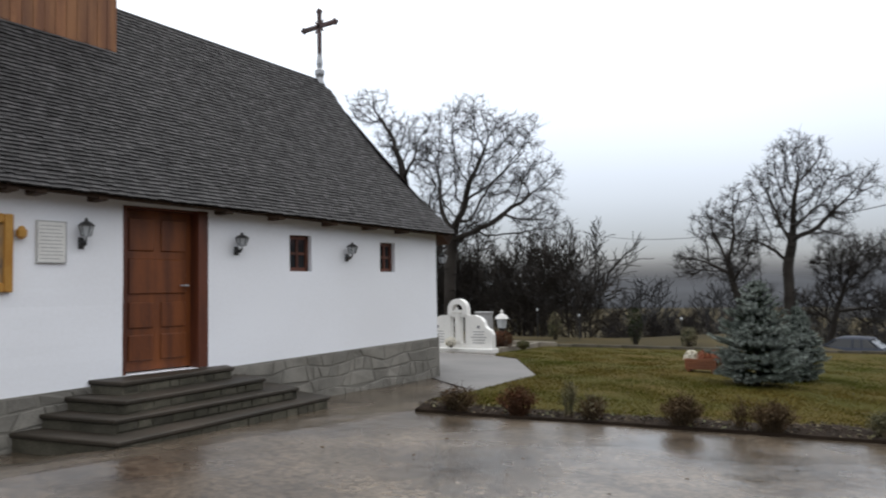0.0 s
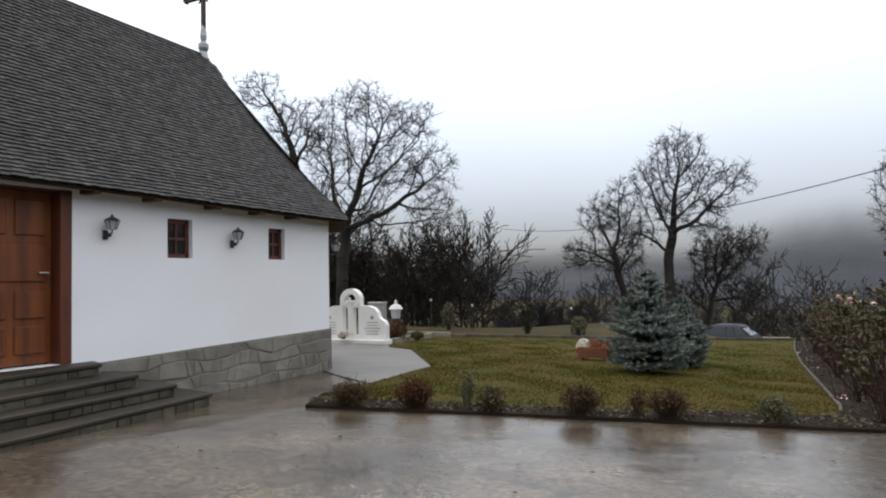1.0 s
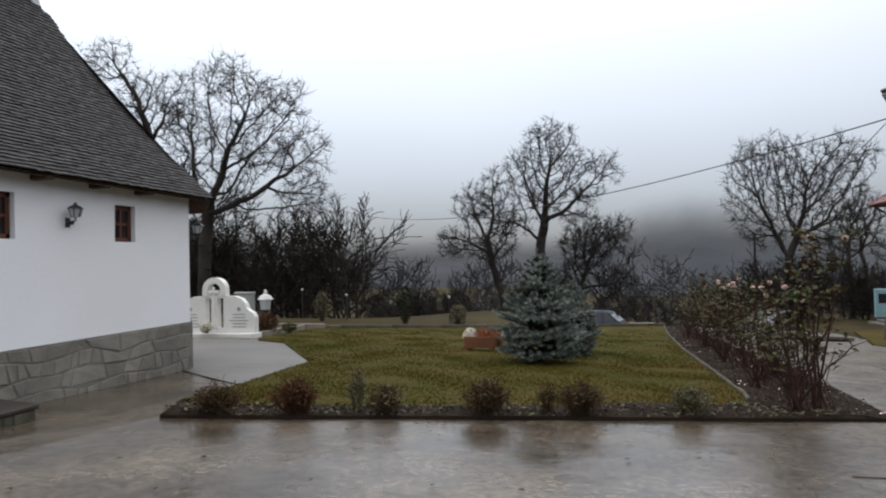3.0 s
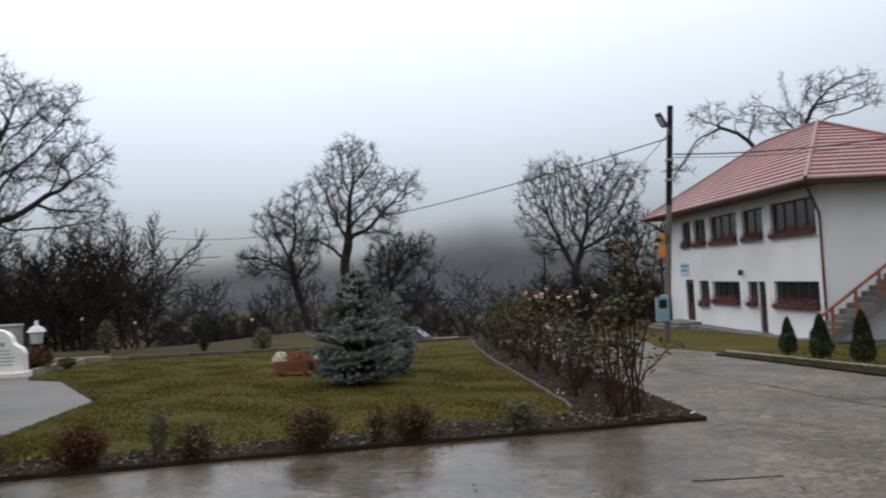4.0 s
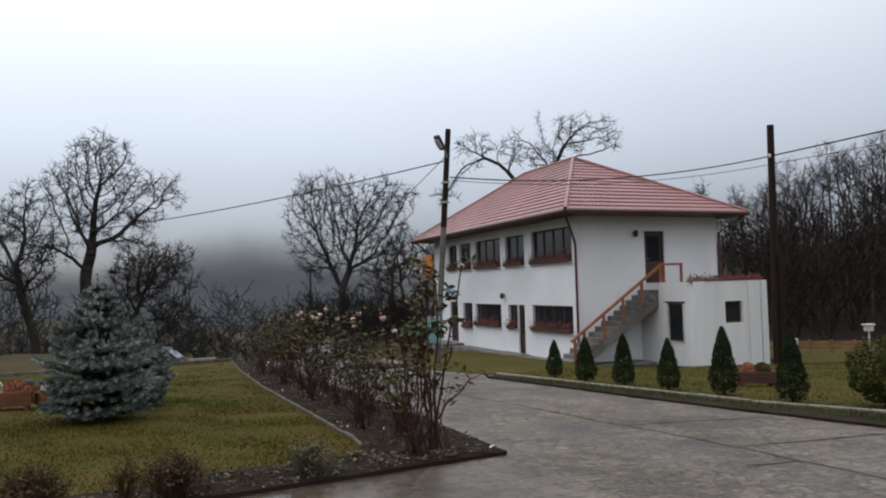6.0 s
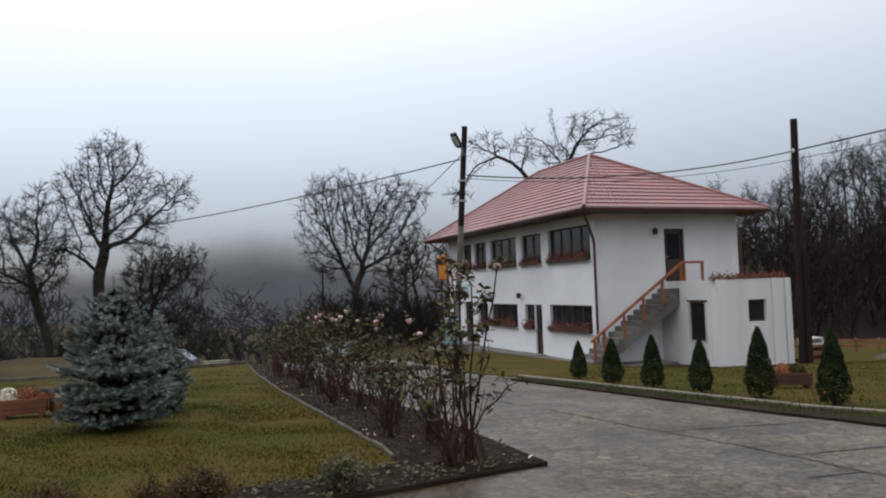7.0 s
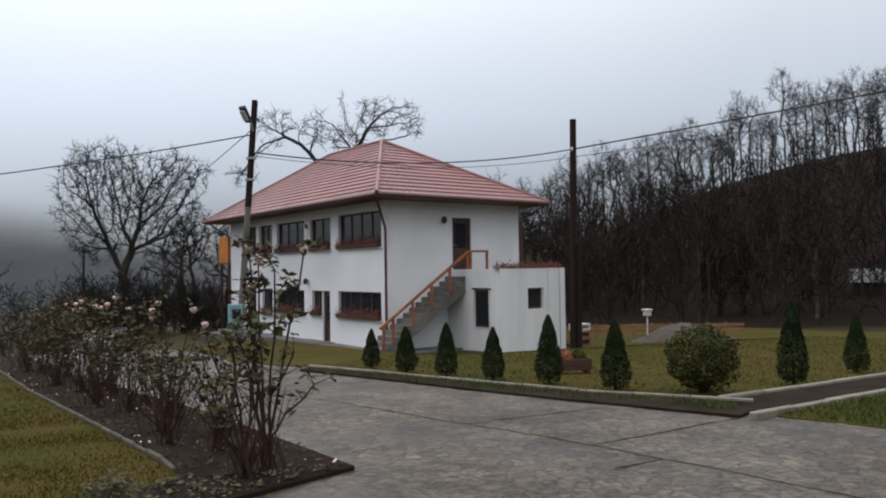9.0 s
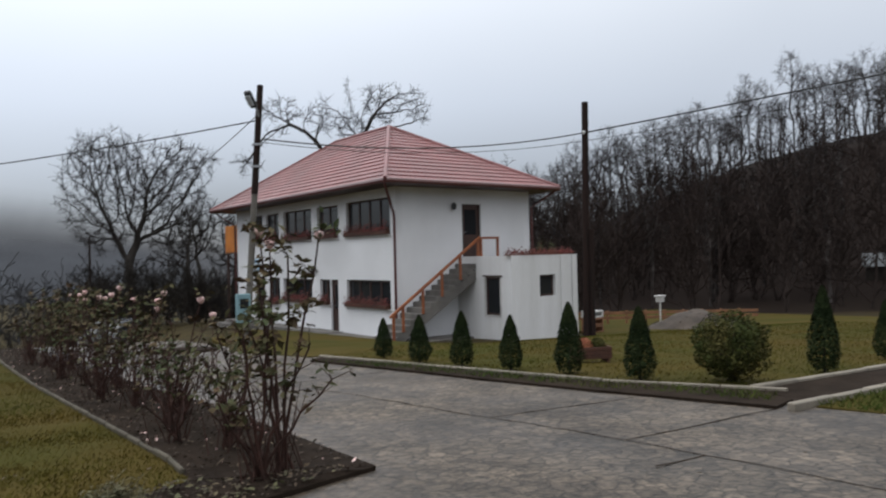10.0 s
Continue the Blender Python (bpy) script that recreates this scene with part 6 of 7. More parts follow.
for k, (x, y, h, b) in enumerate(ROSES):
    rose_bush(x + 0.12, y, h * 1.05, 0.5, 7, b, (1, 2, 3)[k % 3] if h < 1.3 else 4 + k % 2, 210 + k, "leggy autumn rose bush with a few pink blooms" if h > 1.25 else "nearly bare low rose bush with red-brown canes")
for k in range(7):
    y = 18.0 + k * 1.75
    rose_bush(1.55 - 0.07 * (y - 17) + (0.3 if k % 2 else -0.2), y, 0.9 + 0.05 * k, 0.5, 8, 0, 1, 260 + k, "tangled low rose bush without blooms")


# ---- things on the lawn and by the graves ----
def planter(x, y, w, turn, label, wood, flowers, seed):
    rng = random.Random(seed)
    t = thing("flower_planter", label, "planter", pose(x, y, ground_z(x, y) + 0.06, 0, 0, turn))
    for k in range(3):
        part("board", boxes((-w / 2, -0.16, 0.02 + k * 0.075, w / 2, -0.14, 0.09 + k * 0.075), bevel=0.004), wood, t)
        part("board", boxes((-w / 2, 0.14, 0.02 + k * 0.075, w / 2, 0.16, 0.09 + k * 0.075), bevel=0.004), wood, t)
    part("end_board", boxes((-w / 2, -0.139, 0.02, -w / 2 + 0.02, 0.139, 0.24)), wood, t)
    part("end_board", boxes((w / 2 - 0.02, -0.139, 0.02, w / 2, 0.139, 0.24)), wood, t)
    part("soil", boxes((-w / 2 + 0.02, -0.139, 0.03, w / 2 - 0.02, 0.139, 0.2)), M_SOIL, t)
    for sx in (-w / 2 + 0.04, w / 2 - 0.1):
        part("foot", boxes((sx, -0.15, -0.05, sx + 0.06, 0.15, 0.02)), wood, t)
    for cx, m in flowers:
        pts, nr = [], []
        for _ in range(420):
            d = Vector((rng.gauss(0, 1), rng.gauss(0, 1), abs(rng.gauss(0, 1)))).normalized()
            pts.append((cx + d.x * 0.15, d.y * 0.13, 0.20 + d.z * 0.2)); nr.append(tuple(d))
        tagged(raw("flower_mass", *leaf_cloud(pts, nr, 0.022, rng, 0.8), m, t), kind="stuff")
    return t


planter(-3.5, 21.75, 0.62, 8, "orange-brown wooden planter with white and rust chrysanthemums", M_PLANTER, [(-0.2, M_FLOWERW), (0.05, M_FLOWERR), (0.24, M_FLOWERR)], 1)
planter(-2.95, 21.9, 0.4, 30, "small wooden planter with white chrysanthemums", M_PLANTER, [(0.0, M_FLOWERW)], 2)
planter(9.5, 21.2, 0.72, -25, "dark reddish wooden planter with faded flowers on the lawn", M_BOXWOOD, [(-0.12, M_FLOWERR), (0.14, M_BOX)], 3)

GX, GY = -10.48, 22.95
gz0 = ground_z(GX, GY)
grave = thing("grave_monument", "white marble grave monument with arched top and engraved panels", "gravestone", pose(GX, GY, 0, 0, 0, 4))


def upright(outline, y0, y1):
    """A standing slab with the given front outline."""
    bm = bmesh.new()
    f, b = [bm.verts.new((x, y0, z)) for x, z in outline], [bm.verts.new((x, y1, z)) for x, z in outline]
    bm.faces.new(f); bm.faces.new(b[::-1])
    for i in range(len(outline)):
        j = (i + 1) % len(outline)
        bm.faces.new((f[j], f[i], b[i], b[j]))
    bmesh.ops.recalc_face_normals(bm, faces=bm.faces[:])
    return bm


WING = [(0.24, gz0 - 0.2), (1.08, gz0 - 0.2), (1.08, 0.28), (1.03, 0.38), (0.92, 0.44), (0.86, 0.5), (0.82, 0.62), (0.72, 0.73), (0.55, 0.79), (0.31, 0.8), (0.24, 0.8)]
for sx in (-1, 1):
    part("wing", upright([(sx * x, z) for x, z in WING], -0.09, 0.09), M_MARBLE, grave)
ARCH = [(0.31 * math.cos(a), 0.95 + 0.30 * math.sin(a)) for a in (radians(d) for d in range(0, 181, 12))]
ARCH += [(0.17 * math.cos(a), 0.95 + 0.16 * math.sin(a)) for a in (radians(d) for d in range(180, -1, -12))]
part("arch", upright([(0.17, 0.8), (0.31, 0.8)] + ARCH[:16] + [(-0.31, 0.8), (-0.17, 0.8)] + ARCH[16:], -0.11, 0.09), M_MARBLE, grave, "round-headed arch")
part("column", boxes((-0.085, -0.10, 0.02, 0.085, 0.08, 0.94), (-0.24, -0.085, 0.74, -0.085, 0.08, 0.85), (0.085, -0.085, 0.74, 0.24, 0.08, 0.85), bevel=0.006), M_MARBLE, grave)
part("carved_cross", boxes((-0.03, -0.13, 0.35, 0.03, -0.1005, 1.02), (-0.13, -0.13, 0.86, 0.13, -0.1005, 0.92), bevel=0.008), M_MARBLE, grave)
part("foot_panel", boxes((-0.24, -0.085, gz0 - 0.2, 0.24, 0.08, 0.02)), M_MARBLE, grave)
rr = random.Random(3)
for sx in (-1, 1):
    part("rosette", tube(bmesh.new(), (sx * 0.66, -0.102, 0.48), (sx * 0.66, -0.0905, 0.48), 0.05, 0.05, 10), M_GREYTEXT, grave)
    for k in range(5):
        z, wdt = 0.36 - k * 0.075, rr.uniform(0.16, 0.26)
        part("text_bar", boxes((sx * 0.66 - wdt, -0.095, z - 0.02, sx * 0.66 + wdt, -0.0905, z)), M_GREYTEXT, grave)
part("base", boxes((-1.12, -0.28, gz0 - 0.1, 1.12, 0.2, gz0 + 0.05), bevel=0.015), M_MARBLE, grave, "pale marble base slab")
g2 = thing("gravestone", "plain pale gravestone behind the monument", "gravestone", pose(-11.0, 25.0, ground_z(-11.0, 25.0) + 0.1))
part("stone", prism(bmesh.new(), [(-0.28, -0.06), (0.28, -0.06), (0.28, 0.06), (-0.28, 0.06)], -0.3, 0.86), M_SLATE, g2)
part("cap", boxes((-0.3, -0.08, 0.86, 0.3, 0.08, 0.93), bevel=0.015), M_SLATE, g2)
fl = leafy_shrub("flower_bouquet", "cream chrysanthemum bouquet before the gravestone", -10.5, 22.55, 0.17, 0.25, 500, 0.025, M_FLOWERW, 9, "flowers", 0.09)
gl = thing("grave_lantern", "black post lantern with white cap among the graves", "lantern", pose(-9.87, 24.2, ground_z(-9.87, 24.2)))
part("post", lathe(bmesh.new(), [(0.09, -0.1), (0.09, 0.1), (0.05, 0.14), (0.05, 0.55), (0.12, 0.60)], 10), M_BLACK, gl)
part("glass", lathe(bmesh.new(), [(0.13, 0.60), (0.17, 0.86)], 6), M_LAMPGLASS, gl)
part("cap", lathe(bmesh.new(), [(0.20, 0.86), (0.13, 0.96), (0.05, 1.0), (0.04, 1.08), (0.01, 1.12)], 10), M_SILL, gl, "white metal cap")
leafy_shrub("round_shrub", "rust-red globe shrub by the graves", -9.62, 23.75, 0.34, 0.5, 2400, 0.022, M_RUSTBUSH, 6)
leafy_shrub("round_shrub", "small yellowing shrub by the grave edge", -9.25, 24.3, 0.2, 0.24, 700, 0.022, M_BOX, 7)
kerb_line([(-9.35, 23.2), (-10.0, 26.6)], 0.12, 0.10, 0.02, 0.9, "white stone border of the grave plot")
kerb_line([(-9.4, 26.6), (-12.5, 25.6)], 0.12, 0.12, 0.02, 0.9, "white stone border behind the graves")
rng = random.Random(88)
for k, (x, y, h) in enumerate([(-6.4, 29.9, 0.7), (-8.45, 30.6, 1.3), (-11.5, 30.5, 1.0)]):
    leafy_shrub("young_conifer" if k == 1 else "wild_shrub", "small dark young conifer behind the lawn" if k == 1 else "dark straggly shrub behind the lawn", x, y, 0.28, h, 900, 0.03, M_THUJA if k == 1 else M_DRYGREEN, 30 + k)
for x, y, z in ((-11.73, 33.0, 0.13), (-7.65, 33.0, 0.13), (-13.6, 33.0, 0.3)):
    s = thing("garden_lamp", "small white globe lamp on a thin post", "lamp", pose(x, y, ground_z(x, y)), "globe lamps beyond the lawn")
    part("post", tube(bmesh.new(), (0, 0, -0.1), (0, 0, z + 0.7), 0.02), M_BLACK, s)
    part("globe", lathe(bmesh.new(), [(0.02, z + 0.69), (0.04, z + 0.71), (0.05, z + 0.75), (0.035, z + 0.79), (0.01, z + 0.80)], 10), M_LAMPGLASS, s)


# ---- cars beyond the lawn ----
def car(x, y, turn, paint, label, L=4.0, W=1.68):
    t = thing("parked_car", label, "car", pose(x, y, ground_z(x, y) - 0.05, 0, 0, turn))
    h = L / 2

    def shell(sections, bevel):
        """A hull through sections (z, front, rear, half width)."""
        bm = bmesh.new()
        rings = [[bm.verts.new(p) for p in ((a, -w * 0.9, z), (a + 0.2, -w, z), (b - 0.2, -w, z), (b, -w * 0.9, z), (b, w * 0.9, z), (b - 0.2, w, z), (a + 0.2, w, z), (a, w * 0.9, z))] for z, a, b, w in sections]
        bm.faces.new(rings[0][::-1]); bm.faces.new(rings[-1])
        for p, q in zip(rings, rings[1:]):
            for i in range(8):
                j = (i + 1) % 8
                bm.faces.new((p[i], p[j], q[j], q[i]))
        bmesh.ops.recalc_face_normals(bm, faces=bm.faces[:])
        return bm

    w = W / 2
    part("body", shell([(0.22, -h + 0.08, h - 0.06, w - 0.06), (0.40, -h, h, w), (0.66, -h + 0.02, h - 0.01, w), (0.80, -h + 0.12, h - 0.05, w - 0.02), (0.93, -h + 0.85, h - 0.10, w - 0.06)], 0), paint, t)
    part("window_band", shell([(0.925, -h + 0.90, h - 0.16, w - 0.085), (1.33, -h + 1.52, h - 0.66, w - 0.20)], 0), M_WINDOW, t, "dark tinted windows")
    part("roof", shell([(1.325, -h + 1.46, h - 0.60, w - 0.19), (1.39, -h + 1.62, h - 0.72, w - 0.25), (1.42, -h + 1.9, h - 1.0, w - 0.4)], 0), paint, t)
    for sx in (-1, 1):
        for xa, xb in ((-h + 0.93, -h + 1.53), (-h + 2.25, -h + 2.25), (h - 0.95, h - 0.98), (h - 0.22, h - 0.68)):
            part("pillar", tube(bmesh.new(), (xa, sx * (w - 0.085), 0.92), (xb, sx * (w - 0.20), 1.335), 0.035, 0.03, 6), paint, t)
        for wx in (-h + 0.75, h - 0.75):
            w_ = part("wheel", tube(bmesh.new(), (wx, sx * (w - 0.19), 0.31), (wx, sx * (w + 0.01), 0.31), 0.31, 0.31, 18), M_TYRE, t)
            part("rim", tube(bmesh.new(), (wx, sx * (w + 0.01), 0.31), (wx, sx * (w + 0.022), 0.31), 0.19, 0.17, 14), M_ZINC, w_)
        part("headlight", boxes((-h - 0.012, sx * 0.5 - 0.16, 0.58, -h + 0.08, sx * 0.5 + 0.16, 0.70), bevel=0.01), M_LAMPGLASS, t)
        part("tail_light", boxes((h - 0.08, sx * 0.6 - 0.12, 0.66, h + 0.012, sx * 0.6 + 0.12, 0.80), bevel=0.01), M_FLOWERR, t)
        part("door_mirror", boxes((-h + 1.18, sx * (w + 0.06) - 0.06, 0.93, -h + 1.26, sx * (w + 0.06) + 0.06, 1.03), bevel=0.02), paint, t)
        part("door_seam", boxes((-h + 2.24, sx * w - 0.004, 0.42, -h + 2.252, sx * w + 0.004, 0.78)), M_BLACK, t)
    return t


car(-4.2, 46.2, -6, M_CARBLUE, "blue-grey hatchback parked beyond the lawn", 3.6)
# pale block added in place of what looks like another car's roof
lw = thing("low_wall", "low pale block standing in for a second car's roof", "wall", pose(-1.55, 45.4, ground_z(-1.55, 45.4) + 0.45, 0, 0, 5))
part("block", boxes((-0.55, -0.12, -0.8, 0.55, 0.12, 0.34), bevel=0.02), M_SILL, lw)
part("coping", boxes((-0.6, -0.15, 0.34, 0.6, 0.15, 0.40), bevel=0.012), M_KERB, lw)
car(4.4, 46.5, 60, M_CARDARK, "dark car parked on the road by the house")

# ---- poles and cables ----
p1 = thing("street_lamp", "leaning concrete pole with street lamp and meter box", "street lamp", pose(0, 0, 0))
P1B, P1T = Vector((5.86, 31.3, -1.6)), Vector((6.48, 31.4, 6.3))
hb = bmesh.new(); tube(hb, P1B, P1T, 0.1, 0.08, 10)
part("pole", hb, M_POLE, p1)
hb = bmesh.new(); tube(hb, P1B.lerp(P1T, 0.62), P1T + Vector((0.008, 0, 0.14)), 0.096, 0.088, 10)
part("pole_top", hb, M_TARPOLE, p1, "dark tarred upper half")
hb = bmesh.new(); pipe(hb, [(6.42, 31.36, 5.45), (6.34, 31.25, 5.68), (6.18, 31.1, 5.84)], 0.03)
part("arm", hb, M_ZINC, p1)
LH = Matrix.Translation((6.06, 31.0, 5.9)) @ Euler((0, radians(50), radians(35))).to_matrix().to_4x4()
hb = bmesh.new(); box(hb, -0.26, -0.11, -0.02, 0.26, 0.11, 0.10, 0.03, LH)
part("lamp_head", hb, M_BLACK, p1, "dark lamp head")
hb = bmesh.new(); box(hb, -0.16, -0.08, -0.07, 0.16, 0.08, -0.018, 0.01, LH)
part("lamp_glass", hb, M_LAMPGLASS, p1)
part("meter_box", boxes((5.56, 30.88, -0.3, 5.92, 31.12, 0.5), bevel=0.012), M_METERBOX, p1, "blue-green metal meter box")
part("meter_window", boxes((5.62, 30.874, 0.1, 5.86, 30.879, 0.37)), M_WINDOW, p1)
for q in (0.72, 0.80):
    c = P1B.lerp(P1T, q)
    part("clamp", tube(bmesh.new(), c - Vector((0, 0, 0.03)), c + Vector((0, 0, 0.03)), 0.15, 0.15, 10), M_ZINC, p1)
p2 = thing("utility_pole", "dark tarred wooden utility pole behind the lawn", "pole", pose(17.52, 29.9, 0))
part("pole", tube(bmesh.new(), (-0.17, 0, -1.8), (0, 0, 6.64), 0.135, 0.115, 12), M_TARPOLE, p2)
part("prop", tube(bmesh.new(), (-0.05, -0.18, -1.8), (0.0, -0.17, 2.2), 0.09, 0.08, 10), M_TARPOLE, p2, "shorter prop lashed to the pole")
part("insulator", lathe(bmesh.new(), [(0.02, 5.5), (0.05, 5.54), (0.05, 5.6), (0.02, 5.64)], 8, (-0.14, -0.06, 0)), M_SILL, p2)
p3 = thing("utility_pole", "far dark wooden pole with a crossarm", "pole", pose(5.94, 69.7, 0))
part("pole", tube(bmesh.new(), (0, 0, -4), (0, 0, 3.4), 0.10, 0.07, 8), M_TARPOLE, p3)
part("crossarm", boxes((-0.35, -0.04, 2.9, 0.35, 0.04, 2.98)), M_TARPOLE, p3)


def cable(label, a, b, sag, r=0.011, n=28):
    a, b = Vector(a), Vector(b)
    bm = bmesh.new()
    pts = [a.lerp(b, i / n) - Vector((0, 0, sag * 4 * (i / n) * (1 - i / n))) for i in range(n + 1)]
    pipe(bm, pts, r, 5)
    ob = link("cable", bm, M_WIRE)
    return tagged(ob, label, "cable", "overhead cables")


cable("black overhead cable sagging away over the valley", (6.5, 31.4, 5.45), (-34, 78, 7.7), 1.95, 0.02)
cable("black overhead cable running down to the far pole", (6.52, 31.4, 5.7), (5.6, 69.7, 2.7), 0.5, 0.014)
cable("black overhead cable between the two poles", (6.5, 31.4, 4.9), (17.5, 29.85, 5.58), 0.4, 0.022)
cable("second black cable between the two poles", (6.5, 31.4, 4.8), (17.4, 29.9, 5.28), 0.36, 0.011)
cable("black overhead cable leading off over the lawn", (17.5, 29.85, 5.58), (27.0, 9.5, 7.35), 0.06, 0.026)
cable("second black cable leading off over the lawn", (17.4, 29.9, 5.28), (28.0, 9.8, 6.75), 0.1, 0.011)
cable("thin cable from the pole to the house wall", (17.4, 29.9, 4.3), (18.6, 34.5, 3.6), 0.1, 0.008)

# ---- round the house ----
o = thing("terrace_flower_box", "long planter of withered red-brown geraniums on the terrace", "planter", HM)
part("trough", boxes((2.6, -2.98, 1.37, 5.85, -2.8, 1.40)), M_PLANTER, o)
rng = random.Random(12)
pts = [(rng.uniform(2.6, 5.85), rng.uniform(-3.05, -2.75), 1.40 + abs(rng.gauss(0, 0.09)) + 0.06 * noise.noise(Vector((k * 0.02, 0, 0)))) for k in range(900)]
tagged(raw("plant_mass", *leaf_cloud(pts, [(0, -1, 0.6)] * len(pts), 0.04, rng), M_GERANIUM, o), kind="stuff")
for k, (u, v) in enumerate(((4.75, -2.4), (5.2, -2.5))):
    d = thing("flower_pot", "terracotta pot with withered plant on the terrace", "pot", HM @ pose(u, v, 1.22))
    part("pot", lathe(bmesh.new(), [(0.09, 0), (0.14, 0.28), (0.155, 0.28), (0.155, 0.32), (0.13, 0.32)], 12), M_PLANTER, d)
    pts = [(rng.gauss(0, 0.09), rng.gauss(0, 0.09), 0.34 + abs(rng.gauss(0, 0.16))) for _ in range(160)]
    tagged(raw("foliage", *leaf_cloud(pts, [(0, 0, 1)] * len(pts), 0.035, rng), M_DRYGREEN, d), kind="stuff")
porch = thing("orange_porch", "orange varnished plank porch at the house's far end", "porch", HM @ pose(0, 0, 0.14))
for k in range(12):
    part("plank", boxes((0.25, 15.0 + k * 0.19, 1.75, 0.28, 15.18 + k * 0.19, 3.15), bevel=0.004), M_ORANGE, porch)
for k in range(8):
    part("plank", boxes((0.29 + k * 0.2, 14.97, 1.75, 0.48 + k * 0.2, 15.0, 3.15), bevel=0.004), M_ORANGE, porch)
for v in (15.1, 17.1):
    part("post", boxes((0.30, v, -2.0, 0.42, v + 0.12, 1.75)), M_WINFRAME, porch)
part("deck", boxes((0.29, 15.01, 1.68, 1.6, 17.28, 1.748)), M_FENCE, porch)
sg = thing("wall_sign", "pale blue sign board on the house front", "sign", HM)
part("board", boxes((-0.03, 12.1, 0.86, -0.004, 13.25, 1.5), bevel=0.006), M_SIGNBLUE, sg)
for k in range(4):
    part("text_bar", boxes((-0.034, 12.25, 1.32 - k * 0.12, -0.0305, 13.1 - 0.1 * (k % 2), 1.38 - k * 0.12)), M_SILL if k % 2 else M_CARBLUE, sg)
front = thing("house_lamp", "small dark wall lamp on the house", "wall lamp", HM @ pose(2.55, 0, 3.25), "lamps on the house")
part("lamp_body", lathe(bmesh.new(), [(0.05, -0.12), (0.09, -0.08), (0.1, 0.06), (0.04, 0.14)], 8, (0, -0.13, 0)), M_BLACK, front)
part("arm", boxes((-0.03, -0.13, 0.02, 0.03, -0.002, 0.08)), M_BLACK, front)
copy_thing(front, HM @ pose(0, 6.15, 0.95, 0, 0, -90))
es = thing("house_steps", "grey concrete entrance platform with low steps", "steps", HM)
for k in range(3):
    part("step", boxes((-1.2 - 0.3 * k, 10.9 - 0.3 * k, -2.0, -0.01, 13.6 + 0.3 * k, -1.42 - 0.14 * k), bevel=0.01), M_GREYSTEP, es)
part("threshold", boxes((-0.7, 3.9, -1.8, -0.01, 6.0, -1.47), bevel=0.01), M_GREYSTEP, es)
pv = thing("house_apron", "grey concrete apron along the foot of the house", "apron", HM, kind="structure")
part("slab", boxes((-0.8, -1.25, -2.0, -0.012, 10.5, -1.5), (-0.012, -1.2, -2.0, 2.5, -0.02, -1.5), bevel=0.01), M_GREYSTEP, pv)

mound = thing("gravel_heap", "heap of brown gravelly earth on the lawn", "gravel heap", pose(24.0, 30.9, ground_z(24.0, 30.9) - 0.02))
bm = bmesh.new()
bmesh.ops.create_grid(bm, x_segments=36, y_segments=30, size=1.0)
for v in bm.verts:
    r = math.hypot(v.co.x, v.co.y)
    v.co = Vector((v.co.x * 3.2, v.co.y * 1.8, max(-0.1, 0.78 * (1 - sstep(r, 0.0, 1.0)) - 0.06) + 0.10 * noise.noise(Vector((v.co.x * 4, v.co.y * 4, 0)))))
part("mound", bm, M_GRAVEL, mound)
rng = random.Random(5)
pts = []
for _ in range(700):
    a, r = rng.uniform(0, 6.283), rng.random() ** 0.5 * 1.05
    pts.append((math.cos(a) * r * 3.2, math.sin(a) * r * 1.8, max(0.0, 0.78 * (1 - sstep(r, 0, 1)) - 0.05) + 0.04))
tagged(raw("stone_mass", *leaf_cloud(pts, [(0, 0, 1)] * len(pts), 0.028, rng, 0.8), M_GRAVEL, mound), kind="stuff")
ml = thing("white_box_lantern", "small white box lantern on a post", "lantern", pose(24.3, 32.9, ground_z(24.3, 32.9)))
part("post", tube(bmesh.new(), (0, 0, -0.1), (0, 0, 1.0), 0.03), M_SILL, ml)
part("box", boxes((-0.13, -0.13, 1.0, 0.13, 0.13, 1.22), bevel=0.01), M_SILL, ml)
part("lid", boxes((-0.18, -0.18, 1.22, 0.18, 0.18, 1.29), bevel=0.015), M_SILL, ml)
fence = thing("low_board_fence", "low brown board fence round the far lawn", "fence", pose(0, 0, 0))
FA, FB = Vector((22.4, 36.6, 0)), Vector((30.5, 32.6, 0))
for k in range(10):
    a, b = FA.lerp(FB, k / 10), FA.lerp(FB, (k + 1) / 10)
    za, zb = ground_z(a.x, a.y), ground_z(b.x, b.y)
    part("post", boxes((-0.04, -0.04, -0.2, 0.04, 0.04, 0.6)), M_FENCE, fence).matrix_basis = pose(a.x, a.y, za)
    for z in (0.2, 0.42):
        hb = bmesh.new()
        d = Vector((b.x, b.y, zb)) - Vector((a.x, a.y, za))
        box(hb, 0, -0.065, 0, d.length, -0.042, 0.13, m=Matrix.Translation((a.x, a.y, za + z)) @ d.to_track_quat("X", "Z").to_matrix().to_4x4())
        part("board", hb, M_FENCE, fence)
cr = thing("crate_stack", "stack of pale wooden crates beside the annex", "crates", pose(19.0, 31.4, ground_z(19.0, 31.4), 0, 0, 12))
for k in range(3):
    part("crate", boxes((-0.35, -0.25, k * 0.28, 0.35, 0.25, k * 0.28 + 0.05), (-0.35, -0.25, k * 0.28 + 0.2, 0.35, 0.25, k * 0.28 + 0.25), (-0.35, -0.25, k * 0.28 + 0.05, -0.28, 0.25, k * 0.28 + 0.2), (0.28, -0.25, k * 0.28 + 0.05, 0.35, 0.25, k * 0.28 + 0.2)), M_FENCE if k < 2 else M_SILL, cr)
SHX, SHY = 55.9, 38.6
